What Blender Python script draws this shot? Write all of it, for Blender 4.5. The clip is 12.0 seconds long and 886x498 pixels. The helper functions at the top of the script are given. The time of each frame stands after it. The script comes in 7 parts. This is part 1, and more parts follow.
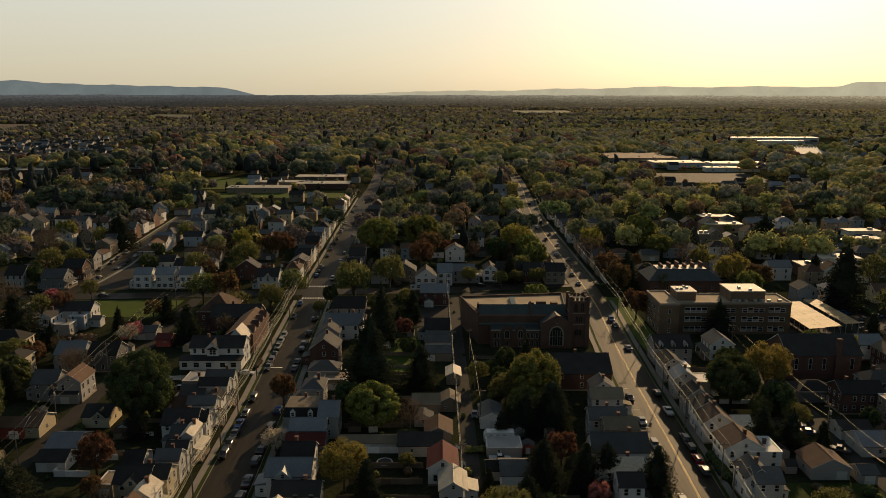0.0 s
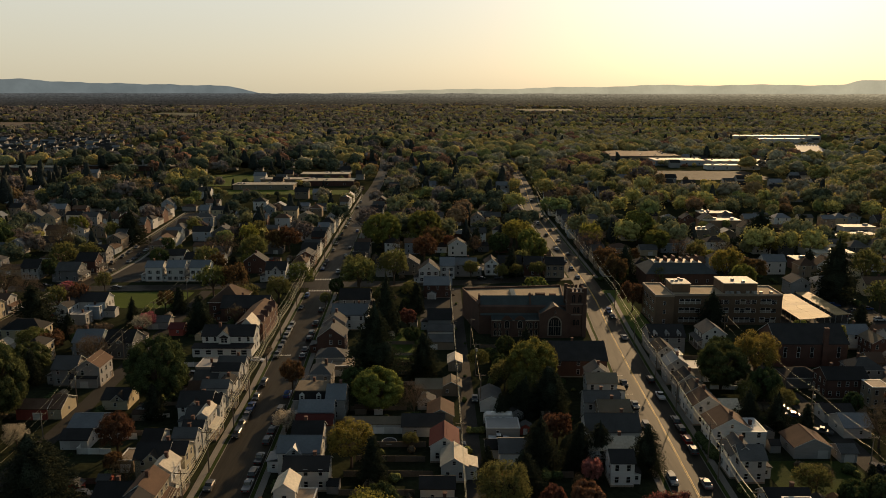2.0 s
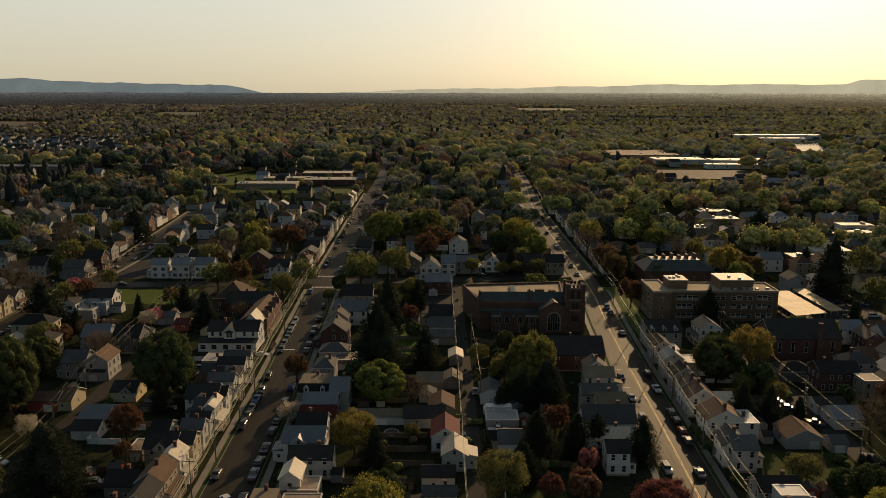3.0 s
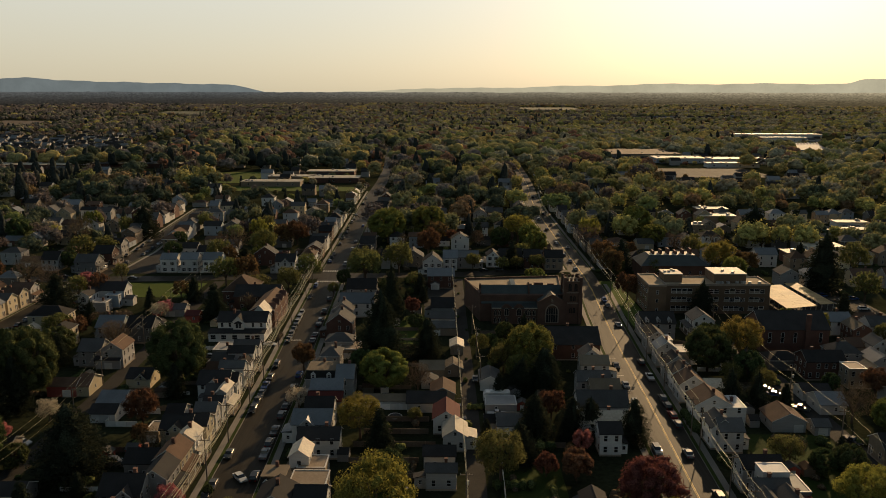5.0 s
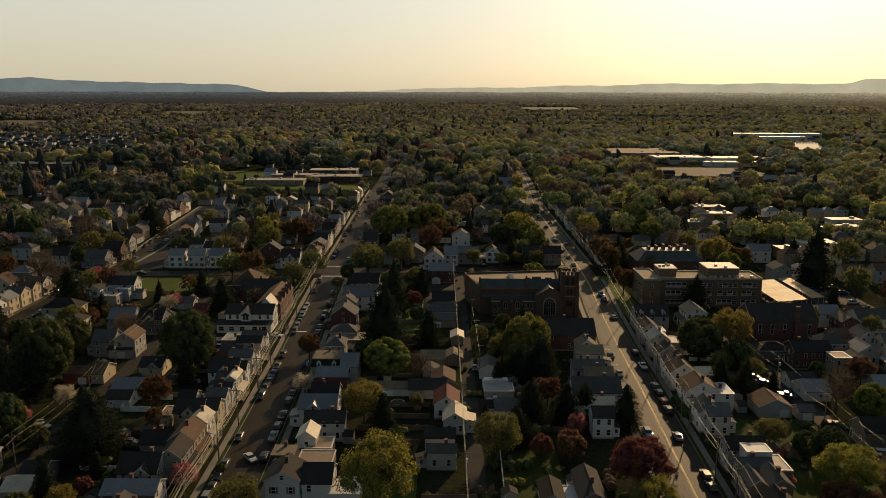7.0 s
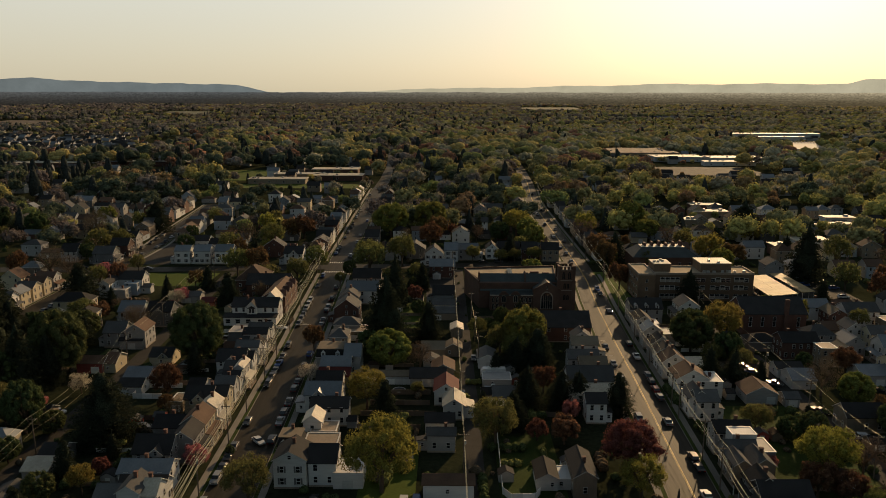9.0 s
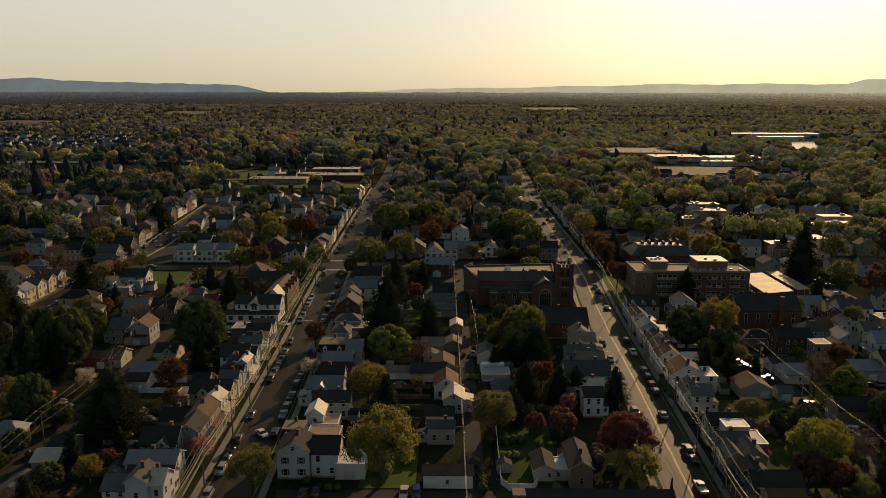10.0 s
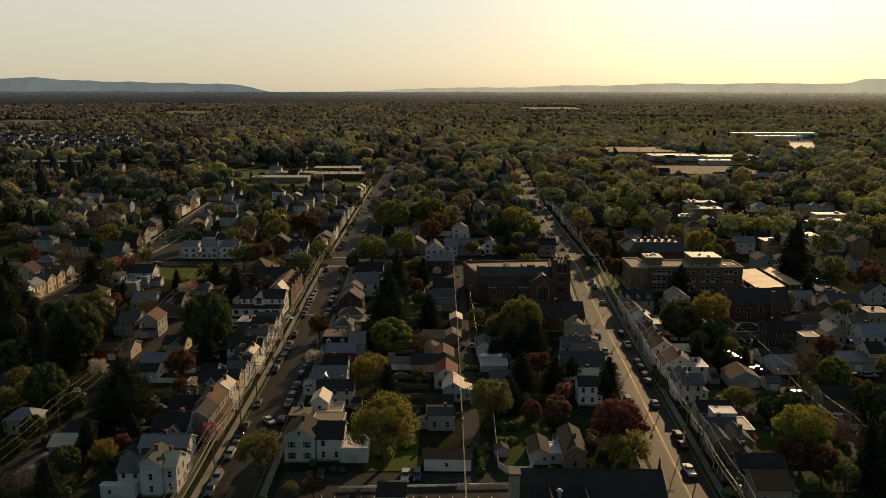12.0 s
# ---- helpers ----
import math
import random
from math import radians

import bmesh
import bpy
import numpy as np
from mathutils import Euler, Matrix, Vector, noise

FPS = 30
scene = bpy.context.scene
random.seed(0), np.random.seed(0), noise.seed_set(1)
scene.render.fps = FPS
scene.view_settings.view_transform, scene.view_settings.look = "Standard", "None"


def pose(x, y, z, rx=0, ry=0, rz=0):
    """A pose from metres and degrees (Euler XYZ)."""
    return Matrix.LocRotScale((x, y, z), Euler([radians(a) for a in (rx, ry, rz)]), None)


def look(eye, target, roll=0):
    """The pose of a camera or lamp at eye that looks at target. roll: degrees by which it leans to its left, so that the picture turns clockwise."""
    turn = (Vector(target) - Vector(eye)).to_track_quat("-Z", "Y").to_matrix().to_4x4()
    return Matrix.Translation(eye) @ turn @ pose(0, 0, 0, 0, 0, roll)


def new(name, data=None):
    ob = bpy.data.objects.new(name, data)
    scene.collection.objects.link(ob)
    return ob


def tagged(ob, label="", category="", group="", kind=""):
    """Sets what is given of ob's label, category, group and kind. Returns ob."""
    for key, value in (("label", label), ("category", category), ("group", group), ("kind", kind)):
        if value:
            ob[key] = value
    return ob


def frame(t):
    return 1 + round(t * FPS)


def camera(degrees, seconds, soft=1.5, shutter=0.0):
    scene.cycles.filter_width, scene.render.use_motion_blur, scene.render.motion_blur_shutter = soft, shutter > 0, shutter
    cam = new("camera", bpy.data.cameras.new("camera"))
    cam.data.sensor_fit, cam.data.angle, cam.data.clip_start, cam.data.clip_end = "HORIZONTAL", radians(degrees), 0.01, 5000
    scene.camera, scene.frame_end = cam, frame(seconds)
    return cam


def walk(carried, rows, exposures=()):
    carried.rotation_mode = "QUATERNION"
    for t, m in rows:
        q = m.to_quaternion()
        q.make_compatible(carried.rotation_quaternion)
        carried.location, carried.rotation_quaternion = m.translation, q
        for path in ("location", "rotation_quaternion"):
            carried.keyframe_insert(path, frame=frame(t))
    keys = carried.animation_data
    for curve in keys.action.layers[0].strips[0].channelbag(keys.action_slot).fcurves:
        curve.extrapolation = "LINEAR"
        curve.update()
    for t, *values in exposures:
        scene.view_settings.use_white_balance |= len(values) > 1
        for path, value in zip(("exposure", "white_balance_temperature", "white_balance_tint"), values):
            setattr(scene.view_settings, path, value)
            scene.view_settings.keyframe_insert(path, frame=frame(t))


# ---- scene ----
cam = camera(62.0, 12.0, soft=0.45)
ROWS = [  # seconds, eye x y z, tilt, heading
    (0, -1.03, 1.92, 88.17, 78.176, -0.225),
    (0.5, -0.94, -0.59, 88.16, 78.139, -0.154),
    (1, -0.84, -3.07, 88.15, 78.107, -0.084),
    (2, -0.66, -7.96, 88.17, 78.052, 0.051),
    (3, -0.48, -12.77, 88.19, 78.009, 0.175),
    (4, -0.30, -17.49, 88.20, 77.978, 0.284),
    (5, -0.12, -22.12, 88.17, 77.959, 0.375),
    (6, 0.06, -26.65, 88.10, 77.949, 0.447),
    (7, 0.23, -31.07, 88.00, 77.950, 0.500),
    (8, 0.40, -35.40, 87.88, 77.958, 0.536),
    (9, 0.56, -39.61, 87.78, 77.969, 0.558),
    (10, 0.70, -43.70, 87.71, 77.977, 0.570),
    (11, 0.82, -47.67, 87.73, 77.971, 0.578),
    (12, 0.90, -51.52, 87.89, 77.940, 0.591),
]
LEAN = pose(0, 0, 0, 0, 0, 0.08)
walk(cam, [(t, pose(x, y, z, tilt, 0, head) @ LEAN) for t, x, y, z, tilt, head in ROWS],
     exposures=[(0, 0.0, 6500, 10), (12, 0.0, 6500, 10)])

# ---- world and sun: low evening sun ahead, to the right ----
SUN_AZ, SUN_EL = 24.6, 19.5
world = bpy.data.worlds.new("evening_sky")
scene.world = world
world.use_nodes = True
wt = world.node_tree
sky = wt.nodes.new("ShaderNodeTexSky")
sky.sky_type = 'NISHITA'
sky.sun_disc = False
sky.sun_elevation, sky.sun_rotation = radians(SUN_EL), radians(SUN_AZ)
sky.air_density, sky.dust_density, sky.ozone_density = 1.0, 2.0, 1.0
# evening haze over the clear sky: cream near the horizon, paler above, dull blue overhead
gen = wt.nodes.new("ShaderNodeTexCoord")
sep = wt.nodes.new("ShaderNodeSeparateXYZ")
wt.links.new(gen.outputs["Generated"], sep.inputs[0])
ramp = wt.nodes.new("ShaderNodeValToRGB")
els = ramp.color_ramp.elements
els[0].position, els[0].color = 0.0, (0.67, 0.60, 0.43, 1)
els[1].position, els[1].color = 1.0, (0.165, 0.18, 0.19, 1)
mid = els.new(0.12)
mid.color = (0.74, 0.72, 0.61, 1)
mid = els.new(0.4)
mid.color = (0.31, 0.33, 0.325, 1)
wt.links.new(sep.outputs[2], ramp.inputs[0])
haze = wt.nodes.new("ShaderNodeVectorMath")
haze.operation = 'SCALE'
wt.links.new(ramp.outputs[0], haze.inputs[0])
# the haze is bright towards the sun and fades to the far side of the sky
toward = wt.nodes.new("ShaderNodeVectorMath")
toward.operation = 'DOT_PRODUCT'
toward.inputs[1].default_value = (math.sin(radians(SUN_AZ)), math.cos(radians(SUN_AZ)), 0)
wt.links.new(gen.outputs["Generated"], toward.inputs[0])
fade = wt.nodes.new("ShaderNodeMapRange")
fade.interpolation_type = 'SMOOTHSTEP'
fade.inputs[1].default_value, fade.inputs[2].default_value = -0.5, 0.6
fade.inputs[3].default_value, fade.inputs[4].default_value = 4.8, 9.2
wt.links.new(toward.outputs["Value"], fade.inputs[0])
wt.links.new(fade.outputs[0], haze.inputs["Scale"])
# away from the sun the haze loses its warmth
cool = wt.nodes.new("ShaderNodeMix")
cool.data_type = 'RGBA'
cool.inputs["A"].default_value, cool.inputs["B"].default_value = (0.77, 1.0, 1.12, 1), (1, 1, 1, 1)
turn = wt.nodes.new("ShaderNodeMapRange")
turn.inputs[1].default_value, turn.inputs[2].default_value = -0.3, 0.55
wt.links.new(toward.outputs["Value"], turn.inputs[0]), wt.links.new(turn.outputs[0], cool.inputs["Factor"])
tint = wt.nodes.new("ShaderNodeVectorMath")
tint.operation = 'MULTIPLY'
wt.links.new(haze.outputs[0], tint.inputs[0]), wt.links.new(cool.outputs["Result"], tint.inputs[1])
mix = wt.nodes.new("ShaderNodeMix")
mix.data_type = 'RGBA'
mix.inputs["Factor"].default_value = 0.82
wt.links.new(sky.outputs[0], mix.inputs["A"]), wt.links.new(tint.outputs[0], mix.inputs["B"])
wt.links.new(mix.outputs["Result"], wt.nodes["Background"].inputs[0])
wt.nodes["Background"].inputs[1].default_value = 0.106
sun = new("sun", bpy.data.lights.new("sun", 'SUN'))
sun.data.energy, sun.data.angle, sun.data.color = 5.0, radians(0.6), (1.0, 0.67, 0.345)
sdir = Vector((math.sin(radians(SUN_AZ)) * math.cos(radians(SUN_EL)), math.cos(radians(SUN_AZ)) * math.cos(radians(SUN_EL)), math.sin(radians(SUN_EL))))
sun.matrix_world = look(sdir * 500, (0, 0, 0))


# ---- materials ----
def nodes_of(name):
    m = bpy.data.materials.new(name)
    m.use_nodes = True
    t = m.node_tree
    return m, t, t.nodes["Principled BSDF"], (lambda a, b: t.links.new(a, b))


def surface(name, col, rough=0.8, metal=0.0, scale=2.0, var=0.35, fine=14.0, bump=0.25, dist=0.05, random_tone=0.25, spec=0.3, stretch=(1, 1, 1)):
    """A worn surface: broad stains, fine grain, relief, and a tone of its own for each object."""
    m, t, p, link = nodes_of(name)
    N = t.nodes.new
    tc = N("ShaderNodeTexCoord")
    mp = N("ShaderNodeMapping")
    mp.inputs["Scale"].default_value = stretch
    link(tc.outputs["Object"], mp.inputs[0])
    n1, n2 = N("ShaderNodeTexNoise"), N("ShaderNodeTexNoise")
    n1.inputs["Scale"].default_value, n2.inputs["Scale"].default_value = scale / 10, fine / 10
    n1.inputs["Detail"].default_value, n2.inputs["Detail"].default_value = 3, 4
    link(mp.outputs[0], n1.inputs["Vector"]), link(mp.outputs[0], n2.inputs["Vector"])
    add = N("ShaderNodeMath")
    add.operation = 'ADD'
    link(n1.outputs[0], add.inputs[0]), link(n2.outputs[0], add.inputs[1])
    oi = N("ShaderNodeObjectInfo")
    mr = N("ShaderNodeMapRange")
    mr.inputs[1].default_value, mr.inputs[2].default_value = 0.6, 1.4
    mr.inputs[3].default_value, mr.inputs[4].default_value = 1 - var, 1 + var
    link(add.outputs[0], mr.inputs[0])
    mo = N("ShaderNodeMapRange")
    mo.inputs[3].default_value, mo.inputs[4].default_value = 1 - random_tone, 1 + random_tone
    link(oi.outputs["Random"], mo.inputs[0])
    mul = N("ShaderNodeMath")
    mul.operation = 'MULTIPLY'
    link(mr.outputs[0], mul.inputs[0]), link(mo.outputs[0], mul.inputs[1])
    hsv = N("ShaderNodeHueSaturation")
    hsv.inputs["Color"].default_value = (*col, 1)
    link(mul.outputs[0], hsv.inputs["Value"])
    link(hsv.outputs[0], p.inputs["Base Color"])
    p.inputs["Roughness"].default_value, p.inputs["Metallic"].default_value = rough, metal
    p.inputs["Specular IOR Level"].default_value = spec
    if bump:
        b = N("ShaderNodeBump")
        b.inputs["Strength"].default_value, b.inputs["Distance"].default_value = bump, dist
        link(n2.outputs[0], b.inputs["Height"]), link(b.outputs[0], p.inputs["Normal"])
    return m


def leafy(name, col, glow=0.58, tone=0.3, clump=0.45, size=1.0):
    """Leaves: matt above, light passing through, each sprig or crown a little different, uneven in clumps."""
    m, t, p, link = nodes_of(name)
    t.nodes.remove(p)
    N = t.nodes.new
    geo, oi, nz = N("ShaderNodeNewGeometry"), N("ShaderNodeObjectInfo"), N("ShaderNodeTexNoise")
    nz.inputs["Scale"].default_value, nz.inputs["Detail"].default_value = size, 3
    link(geo.outputs["Position"], nz.inputs["Vector"])
    a, c = N("ShaderNodeMapRange"), N("ShaderNodeMapRange")
    a.inputs[3].default_value, a.inputs[4].default_value = 1 - tone, 1 + tone
    link(geo.outputs["Random Per Island"], a.inputs[0])
    c.inputs[1].default_value, c.inputs[2].default_value = 0.3, 0.7
    c.inputs[3].default_value, c.inputs[4].default_value = 1 - clump, 1 + clump
    link(nz.outputs[0], c.inputs[0])
    mul = N("ShaderNodeMath")
    mul.operation = 'MULTIPLY'
    link(a.outputs[0], mul.inputs[0]), link(c.outputs[0], mul.inputs[1])
    b = N("ShaderNodeMapRange")
    b.inputs[3].default_value, b.inputs[4].default_value = 0.475, 0.525
    link(oi.outputs["Random"], b.inputs[0])
    hsv = N("ShaderNodeHueSaturation")
    hsv.inputs["Color"].default_value = (*col, 1)
    link(mul.outputs[0], hsv.inputs["Value"]), link(b.outputs[0], hsv.inputs["Hue"])
    bump = N("ShaderNodeBump")
    bump.inputs["Strength"].default_value, bump.inputs["Distance"].default_value = 0.6, 0.5 / size
    link(nz.outputs[0], bump.inputs["Height"])
    d, tr, mx = N("ShaderNodeBsdfDiffuse"), N("ShaderNodeBsdfTranslucent"), N("ShaderNodeMixShader")
    link(hsv.outputs[0], d.inputs[0]), link(hsv.outputs[0], tr.inputs[0]), link(bump.outputs[0], d.inputs["Normal"])
    mx.inputs[0].default_value = glow
    link(d.outputs[0], mx.inputs[1]), link(tr.outputs[0], mx.inputs[2])
    link(mx.outputs[0], t.nodes["Material Output"].inputs[0])
    return m


def glassy(name, col, rough=0.08, spec=0.6):
    m, t, p, link = nodes_of(name)
    p.inputs["Base Color"].default_value = (*col, 1)
    p.inputs["Roughness"].default_value, p.inputs["Specular IOR Level"].default_value = rough, spec
    return m


WALL = {
    'white': surface("white_siding", (0.46, 0.455, 0.44), 0.7, scale=3, var=0.15, fine=40, stretch=(1, 1, 6)),
    'cream': surface("cream_siding", (0.36, 0.31, 0.215), 0.7, scale=3, var=0.15, fine=40, stretch=(1, 1, 6)),
    'grey': surface("grey_siding", (0.24, 0.235, 0.23), 0.7, scale=3, var=0.18, fine=40, stretch=(1, 1, 6)),
    'dark': surface("dark_siding", (0.10, 0.10, 0.10), 0.7, scale=3, var=0.2, fine=40, stretch=(1, 1, 6)),
    'tan': surface("tan_boards", (0.20, 0.158, 0.115), 0.8, scale=3, var=0.25, fine=30, stretch=(5, 5, 1)),
    'blue': surface("blue_grey_siding", (0.22, 0.25, 0.28), 0.7, scale=3, var=0.15, fine=40, stretch=(1, 1, 6)),
    'red': surface("barn_red_boards", (0.28, 0.06, 0.045), 0.8, scale=3, var=0.2, fine=30, stretch=(5, 5, 1)),
    'brick': surface("red_brick", (0.088, 0.044, 0.033), 0.85, scale=4, var=0.3, fine=60),
}
ROOF = {
    'black': surface("black_shingle", (0.027, 0.026, 0.026), 0.85, scale=3, var=0.3, fine=50, spec=0.12),
    'grey': surface("grey_shingle", (0.075, 0.074, 0.073), 0.85, scale=3, var=0.3, fine=50, spec=0.12),
    'brown': surface("brown_shingle", (0.088, 0.055, 0.038), 0.85, scale=3, var=0.3, fine=50, spec=0.12),
    'tanr': surface("tan_shingle", (0.145, 0.118, 0.085), 0.85, scale=3, var=0.25, fine=50, spec=0.12),
    'metal': surface("pale_metal_roof", (0.42, 0.375, 0.30), 0.65, 0.0, scale=3, var=0.25, fine=20, random_tone=0.25, spec=0.14),
    'slate': surface("blue_grey_metal_roof", (0.125, 0.138, 0.15), 0.55, 0.2, scale=3, var=0.2, fine=20),
    'redr': surface("dark_red_roof", (0.085, 0.022, 0.02), 0.8, 0.0, scale=3, var=0.2, fine=30, spec=0.12),
}
TRIM = surface("white_trim", (0.47, 0.46, 0.44), 0.6, var=0.1, bump=0)
GLASS = glassy("window_glass", (0.015, 0.017, 0.02))
BLIND = surface("pale_window_blind", (0.19, 0.17, 0.14), 0.5, scale=8, var=0.3, fine=60, bump=0, spec=0.5)
BRICKD = surface("chimney_brick", (0.10, 0.052, 0.04), 0.9, scale=6, var=0.3, fine=70)
STONE = surface("pale_stone", (0.25, 0.205, 0.16), 0.85, scale=4, var=0.2, fine=40)
GRAVEL_ROOF = surface("gravel_roof", (0.30, 0.24, 0.165), 0.9, scale=1.5, var=0.3, fine=40, random_tone=0.1, spec=0.08)
ASPHALT = surface("asphalt", (0.0265, 0.0232, 0.0178), 0.6, scale=6, var=0.45, fine=30, random_tone=0.05, spec=0.06, stretch=(1, 0.05, 1))
LANE = surface("old_asphalt", (0.037, 0.035, 0.032), 0.85, scale=1.5, var=0.4, fine=30, random_tone=0.1, spec=0.05)
CONCRETE = surface("pavement_concrete", (0.15, 0.137, 0.12), 0.85, scale=2, var=0.25, fine=40, random_tone=0.1)
PAINT_W = surface("road_paint_white", (0.55, 0.54, 0.5), 0.6, scale=6, var=0.3, bump=0)
PAINT_Y = surface("road_paint_yellow", (0.55, 0.34, 0.05), 0.6, scale=6, var=0.3, bump=0)
LAWN = surface("lawn", (0.032, 0.046, 0.012), 0.95, scale=1.2, var=0.4, fine=25, bump=0.6, dist=0.1, random_tone=0.15, spec=0.05)
MOWN = surface("mown_grass", (0.055, 0.078, 0.016), 0.95, scale=0.8, var=0.3, fine=25, bump=0.5, dist=0.08, random_tone=0.1, spec=0.05)
GROUND = surface("yard_ground", (0.022, 0.025, 0.014), 0.95, scale=0.5, var=0.55, fine=8, bump=0.6, dist=0.2, spec=0.0)
WOODP = surface("weathered_wood", (0.13, 0.1, 0.075), 0.85, scale=4, var=0.3, fine=40)
FENCEW = surface("white_vinyl", (0.66, 0.65, 0.62), 0.5, var=0.1, bump=0)
BARK = surface("bark", (0.07, 0.05, 0.035), 0.95, scale=8, var=0.3, fine=60)
WIRE = surface("cable", (0.58, 0.52, 0.33), 0.45, 0.1, var=0.1, bump=0)
STEEL = surface("galvanised_steel", (0.33, 0.32, 0.3), 0.6, 0.3, var=0.15, bump=0)
TYRE = surface("rubber", (0.02, 0.02, 0.02), 0.8, var=0.1, bump=0)
LAMPG = glassy("lamp_lens", (0.6, 0.58, 0.5), 0.15)
TAILG = glassy("tail_lens", (0.25, 0.01, 0.01), 0.2)
LEAF_TONE = {  # colour, share of light passing through
    'spring': ((0.128, 0.138, 0.038), 0.56), 'olive': ((0.120, 0.122, 0.044), 0.52), 'deep': ((0.056, 0.070, 0.029), 0.45), 'gold': ((0.185, 0.168, 0.042), 0.56), 'rust': ((0.105, 0.062, 0.034), 0.5),
    'maroon': ((0.135, 0.066, 0.046), 0.5), 'pink': ((0.36, 0.13, 0.14), 0.5), 'blossom': ((0.40, 0.36, 0.28), 0.5), 'pine': ((0.030, 0.036, 0.024), 0.3), 'bare': ((0.11, 0.085, 0.060), 0.3)}
LEAF = {k: leafy(k + "_leaves", c, g, 0.16, 0.35, 1.6) for k, (c, g) in LEAF_TONE.items()}
INNER = {k: leafy(k + "_inner_leaves", c, 0.12, 0.05, 0.75, 3.0) for k, (c, g) in LEAF_TONE.items()}
WOOD_TONE = {  # crowns of the far woods, early in leaf, also paled and greyed for haze
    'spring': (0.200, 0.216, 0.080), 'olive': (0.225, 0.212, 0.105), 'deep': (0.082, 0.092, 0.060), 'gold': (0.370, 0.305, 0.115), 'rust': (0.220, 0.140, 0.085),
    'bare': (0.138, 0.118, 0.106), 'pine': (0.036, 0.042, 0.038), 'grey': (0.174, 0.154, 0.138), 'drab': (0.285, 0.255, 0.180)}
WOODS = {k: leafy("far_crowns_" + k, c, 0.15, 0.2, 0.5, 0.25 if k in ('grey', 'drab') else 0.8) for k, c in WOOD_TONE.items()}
SPRAYS = {k: leafy("far_sprays_" + k, c, 0.46, 0.1, 0.3, 0.8) for k, c in WOOD_TONE.items()}


# ---- mesh helpers ----
class Build:
    """Gathers points and faces of one mesh."""

    def __init__(self):
        self.v, self.f, self.m = [], [], []

    def poly(self, pts, mat=0):
        n = len(self.v)
        self.v += [tuple(p) for p in pts]
        self.f.append(tuple(range(n, n + len(pts))))
        self.m.append(mat)

    def box(self, x0, y0, z0, x1, y1, z1, mat=0, top=None):
        n = len(self.v)
        self.v += [(x0, y0, z0), (x1, y0, z0), (x1, y1, z0), (x0, y1, z0), (x0, y0, z1), (x1, y0, z1), (x1, y1, z1), (x0, y1, z1)]
        for k, q in enumerate([(3, 2, 1, 0), (4, 5, 6, 7), (0, 1, 5, 4), (1, 2, 6, 5), (2, 3, 7, 6), (3, 0, 4, 7)]):
            self.f.append(tuple(n + i for i in q))
            self.m.append(top if (k == 1 and top is not None) else mat)

    def tube(self, p, q, r0, r1, sides=6, mat=0):
        p, q = Vector(p), Vector(q)
        a = (q - p).orthogonal().normalized()
        b = (q - p).normalized().cross(a)
        n = len(self.v)
        for c, r in ((p, r0), (q, r1)):
            for i in range(sides):
                w = 2 * math.pi * i / sides
                self.v.append(tuple(c + (a * math.cos(w) + b * math.sin(w)) * r))
        for i in range(sides):
            j = (i + 1) % sides
            self.f.append((n + i, n + j, n + sides + j, n + sides + i))
            self.m.append(mat)
        self.f.append(tuple(n + sides + i for i in range(sides)))
        self.m.append(mat)
        self.f.append(tuple(n + i for i in reversed(range(sides))))
        self.m.append(mat)

    def prism(self, outline, axis, a0, a1, mat=0, cap=None):
        """An outline of (across, z) pairs drawn out along x ('x') or y ('y')."""
        pt = (lambda s, a: (a, s[0], s[1])) if axis == 'x' else (lambda s, a: (s[0], a, s[1]))
        n, k = len(self.v), len(outline)
        self.v += [pt(s, a0) for s in outline] + [pt(s, a1) for s in outline]
        for i in range(k):
            j = (i + 1) % k
            self.f.append((n + i, n + j, n + k + j, n + k + i))
            self.m.append(mat)
        for base in (n, n + k):
            self.f.append(tuple(base + i for i in range(k)))
            self.m.append(mat if cap is None else cap)

    def mesh(self, name, mats):
        me = bpy.data.meshes.new(name)
        me.from_pydata(self.v, [], self.f)
        for m in mats:
            me.materials.append(m)
        if len(mats) > 1:
            me.polygons.foreach_set("material_index", self.m)
        bm = bmesh.new()
        bm.from_mesh(me)
        bmesh.ops.recalc_face_normals(bm, faces=bm.faces)
        bm.to_mesh(me)
        bm.free()
        return me


def part(name, build, mats, parent, label=""):
    """One mesh object under a thing or under a part; build: a Build or a finished mesh."""
    me = build.mesh(name, mats if isinstance(mats, (list, tuple)) else [mats]) if isinstance(build, Build) else build
    ob = new(name, me)
    ob.parent = parent
    return tagged(ob, label)


def thing(name, label, category, group="", kind="", at=None):
    ob = new(name)
    ob.empty_display_size = 0.5
    if at is not None:
        ob.matrix_basis = at
    return tagged(ob, label, category, group, kind)


def single(name, build, mats, label, category="", group="", kind="", at=None):
    ob = new(name, build.mesh(name, mats if isinstance(mats, (list, tuple)) else [mats]))
    if at is not None:
        ob.matrix_basis = at
    return tagged(ob, label, category, group, kind)


def quads_mesh(name, corners, mat):
    """Many loose four-cornered leaves; corners: an array n x 4 x 3."""
    n = len(corners)
    me = bpy.data.meshes.new(name)
    me.vertices.add(4 * n)
    me.vertices.foreach_set("co", np.ascontiguousarray(corners, dtype=np.float32).ravel())
    me.loops.add(4 * n)
    me.loops.foreach_set("vertex_index", np.arange(4 * n, dtype=np.int32))
    me.polygons.add(n)
    me.polygons.foreach_set("loop_start", np.arange(0, 4 * n, 4, dtype=np.int32))
    me.materials.append(mat)
    me.update(calc_edges=True)
    return me


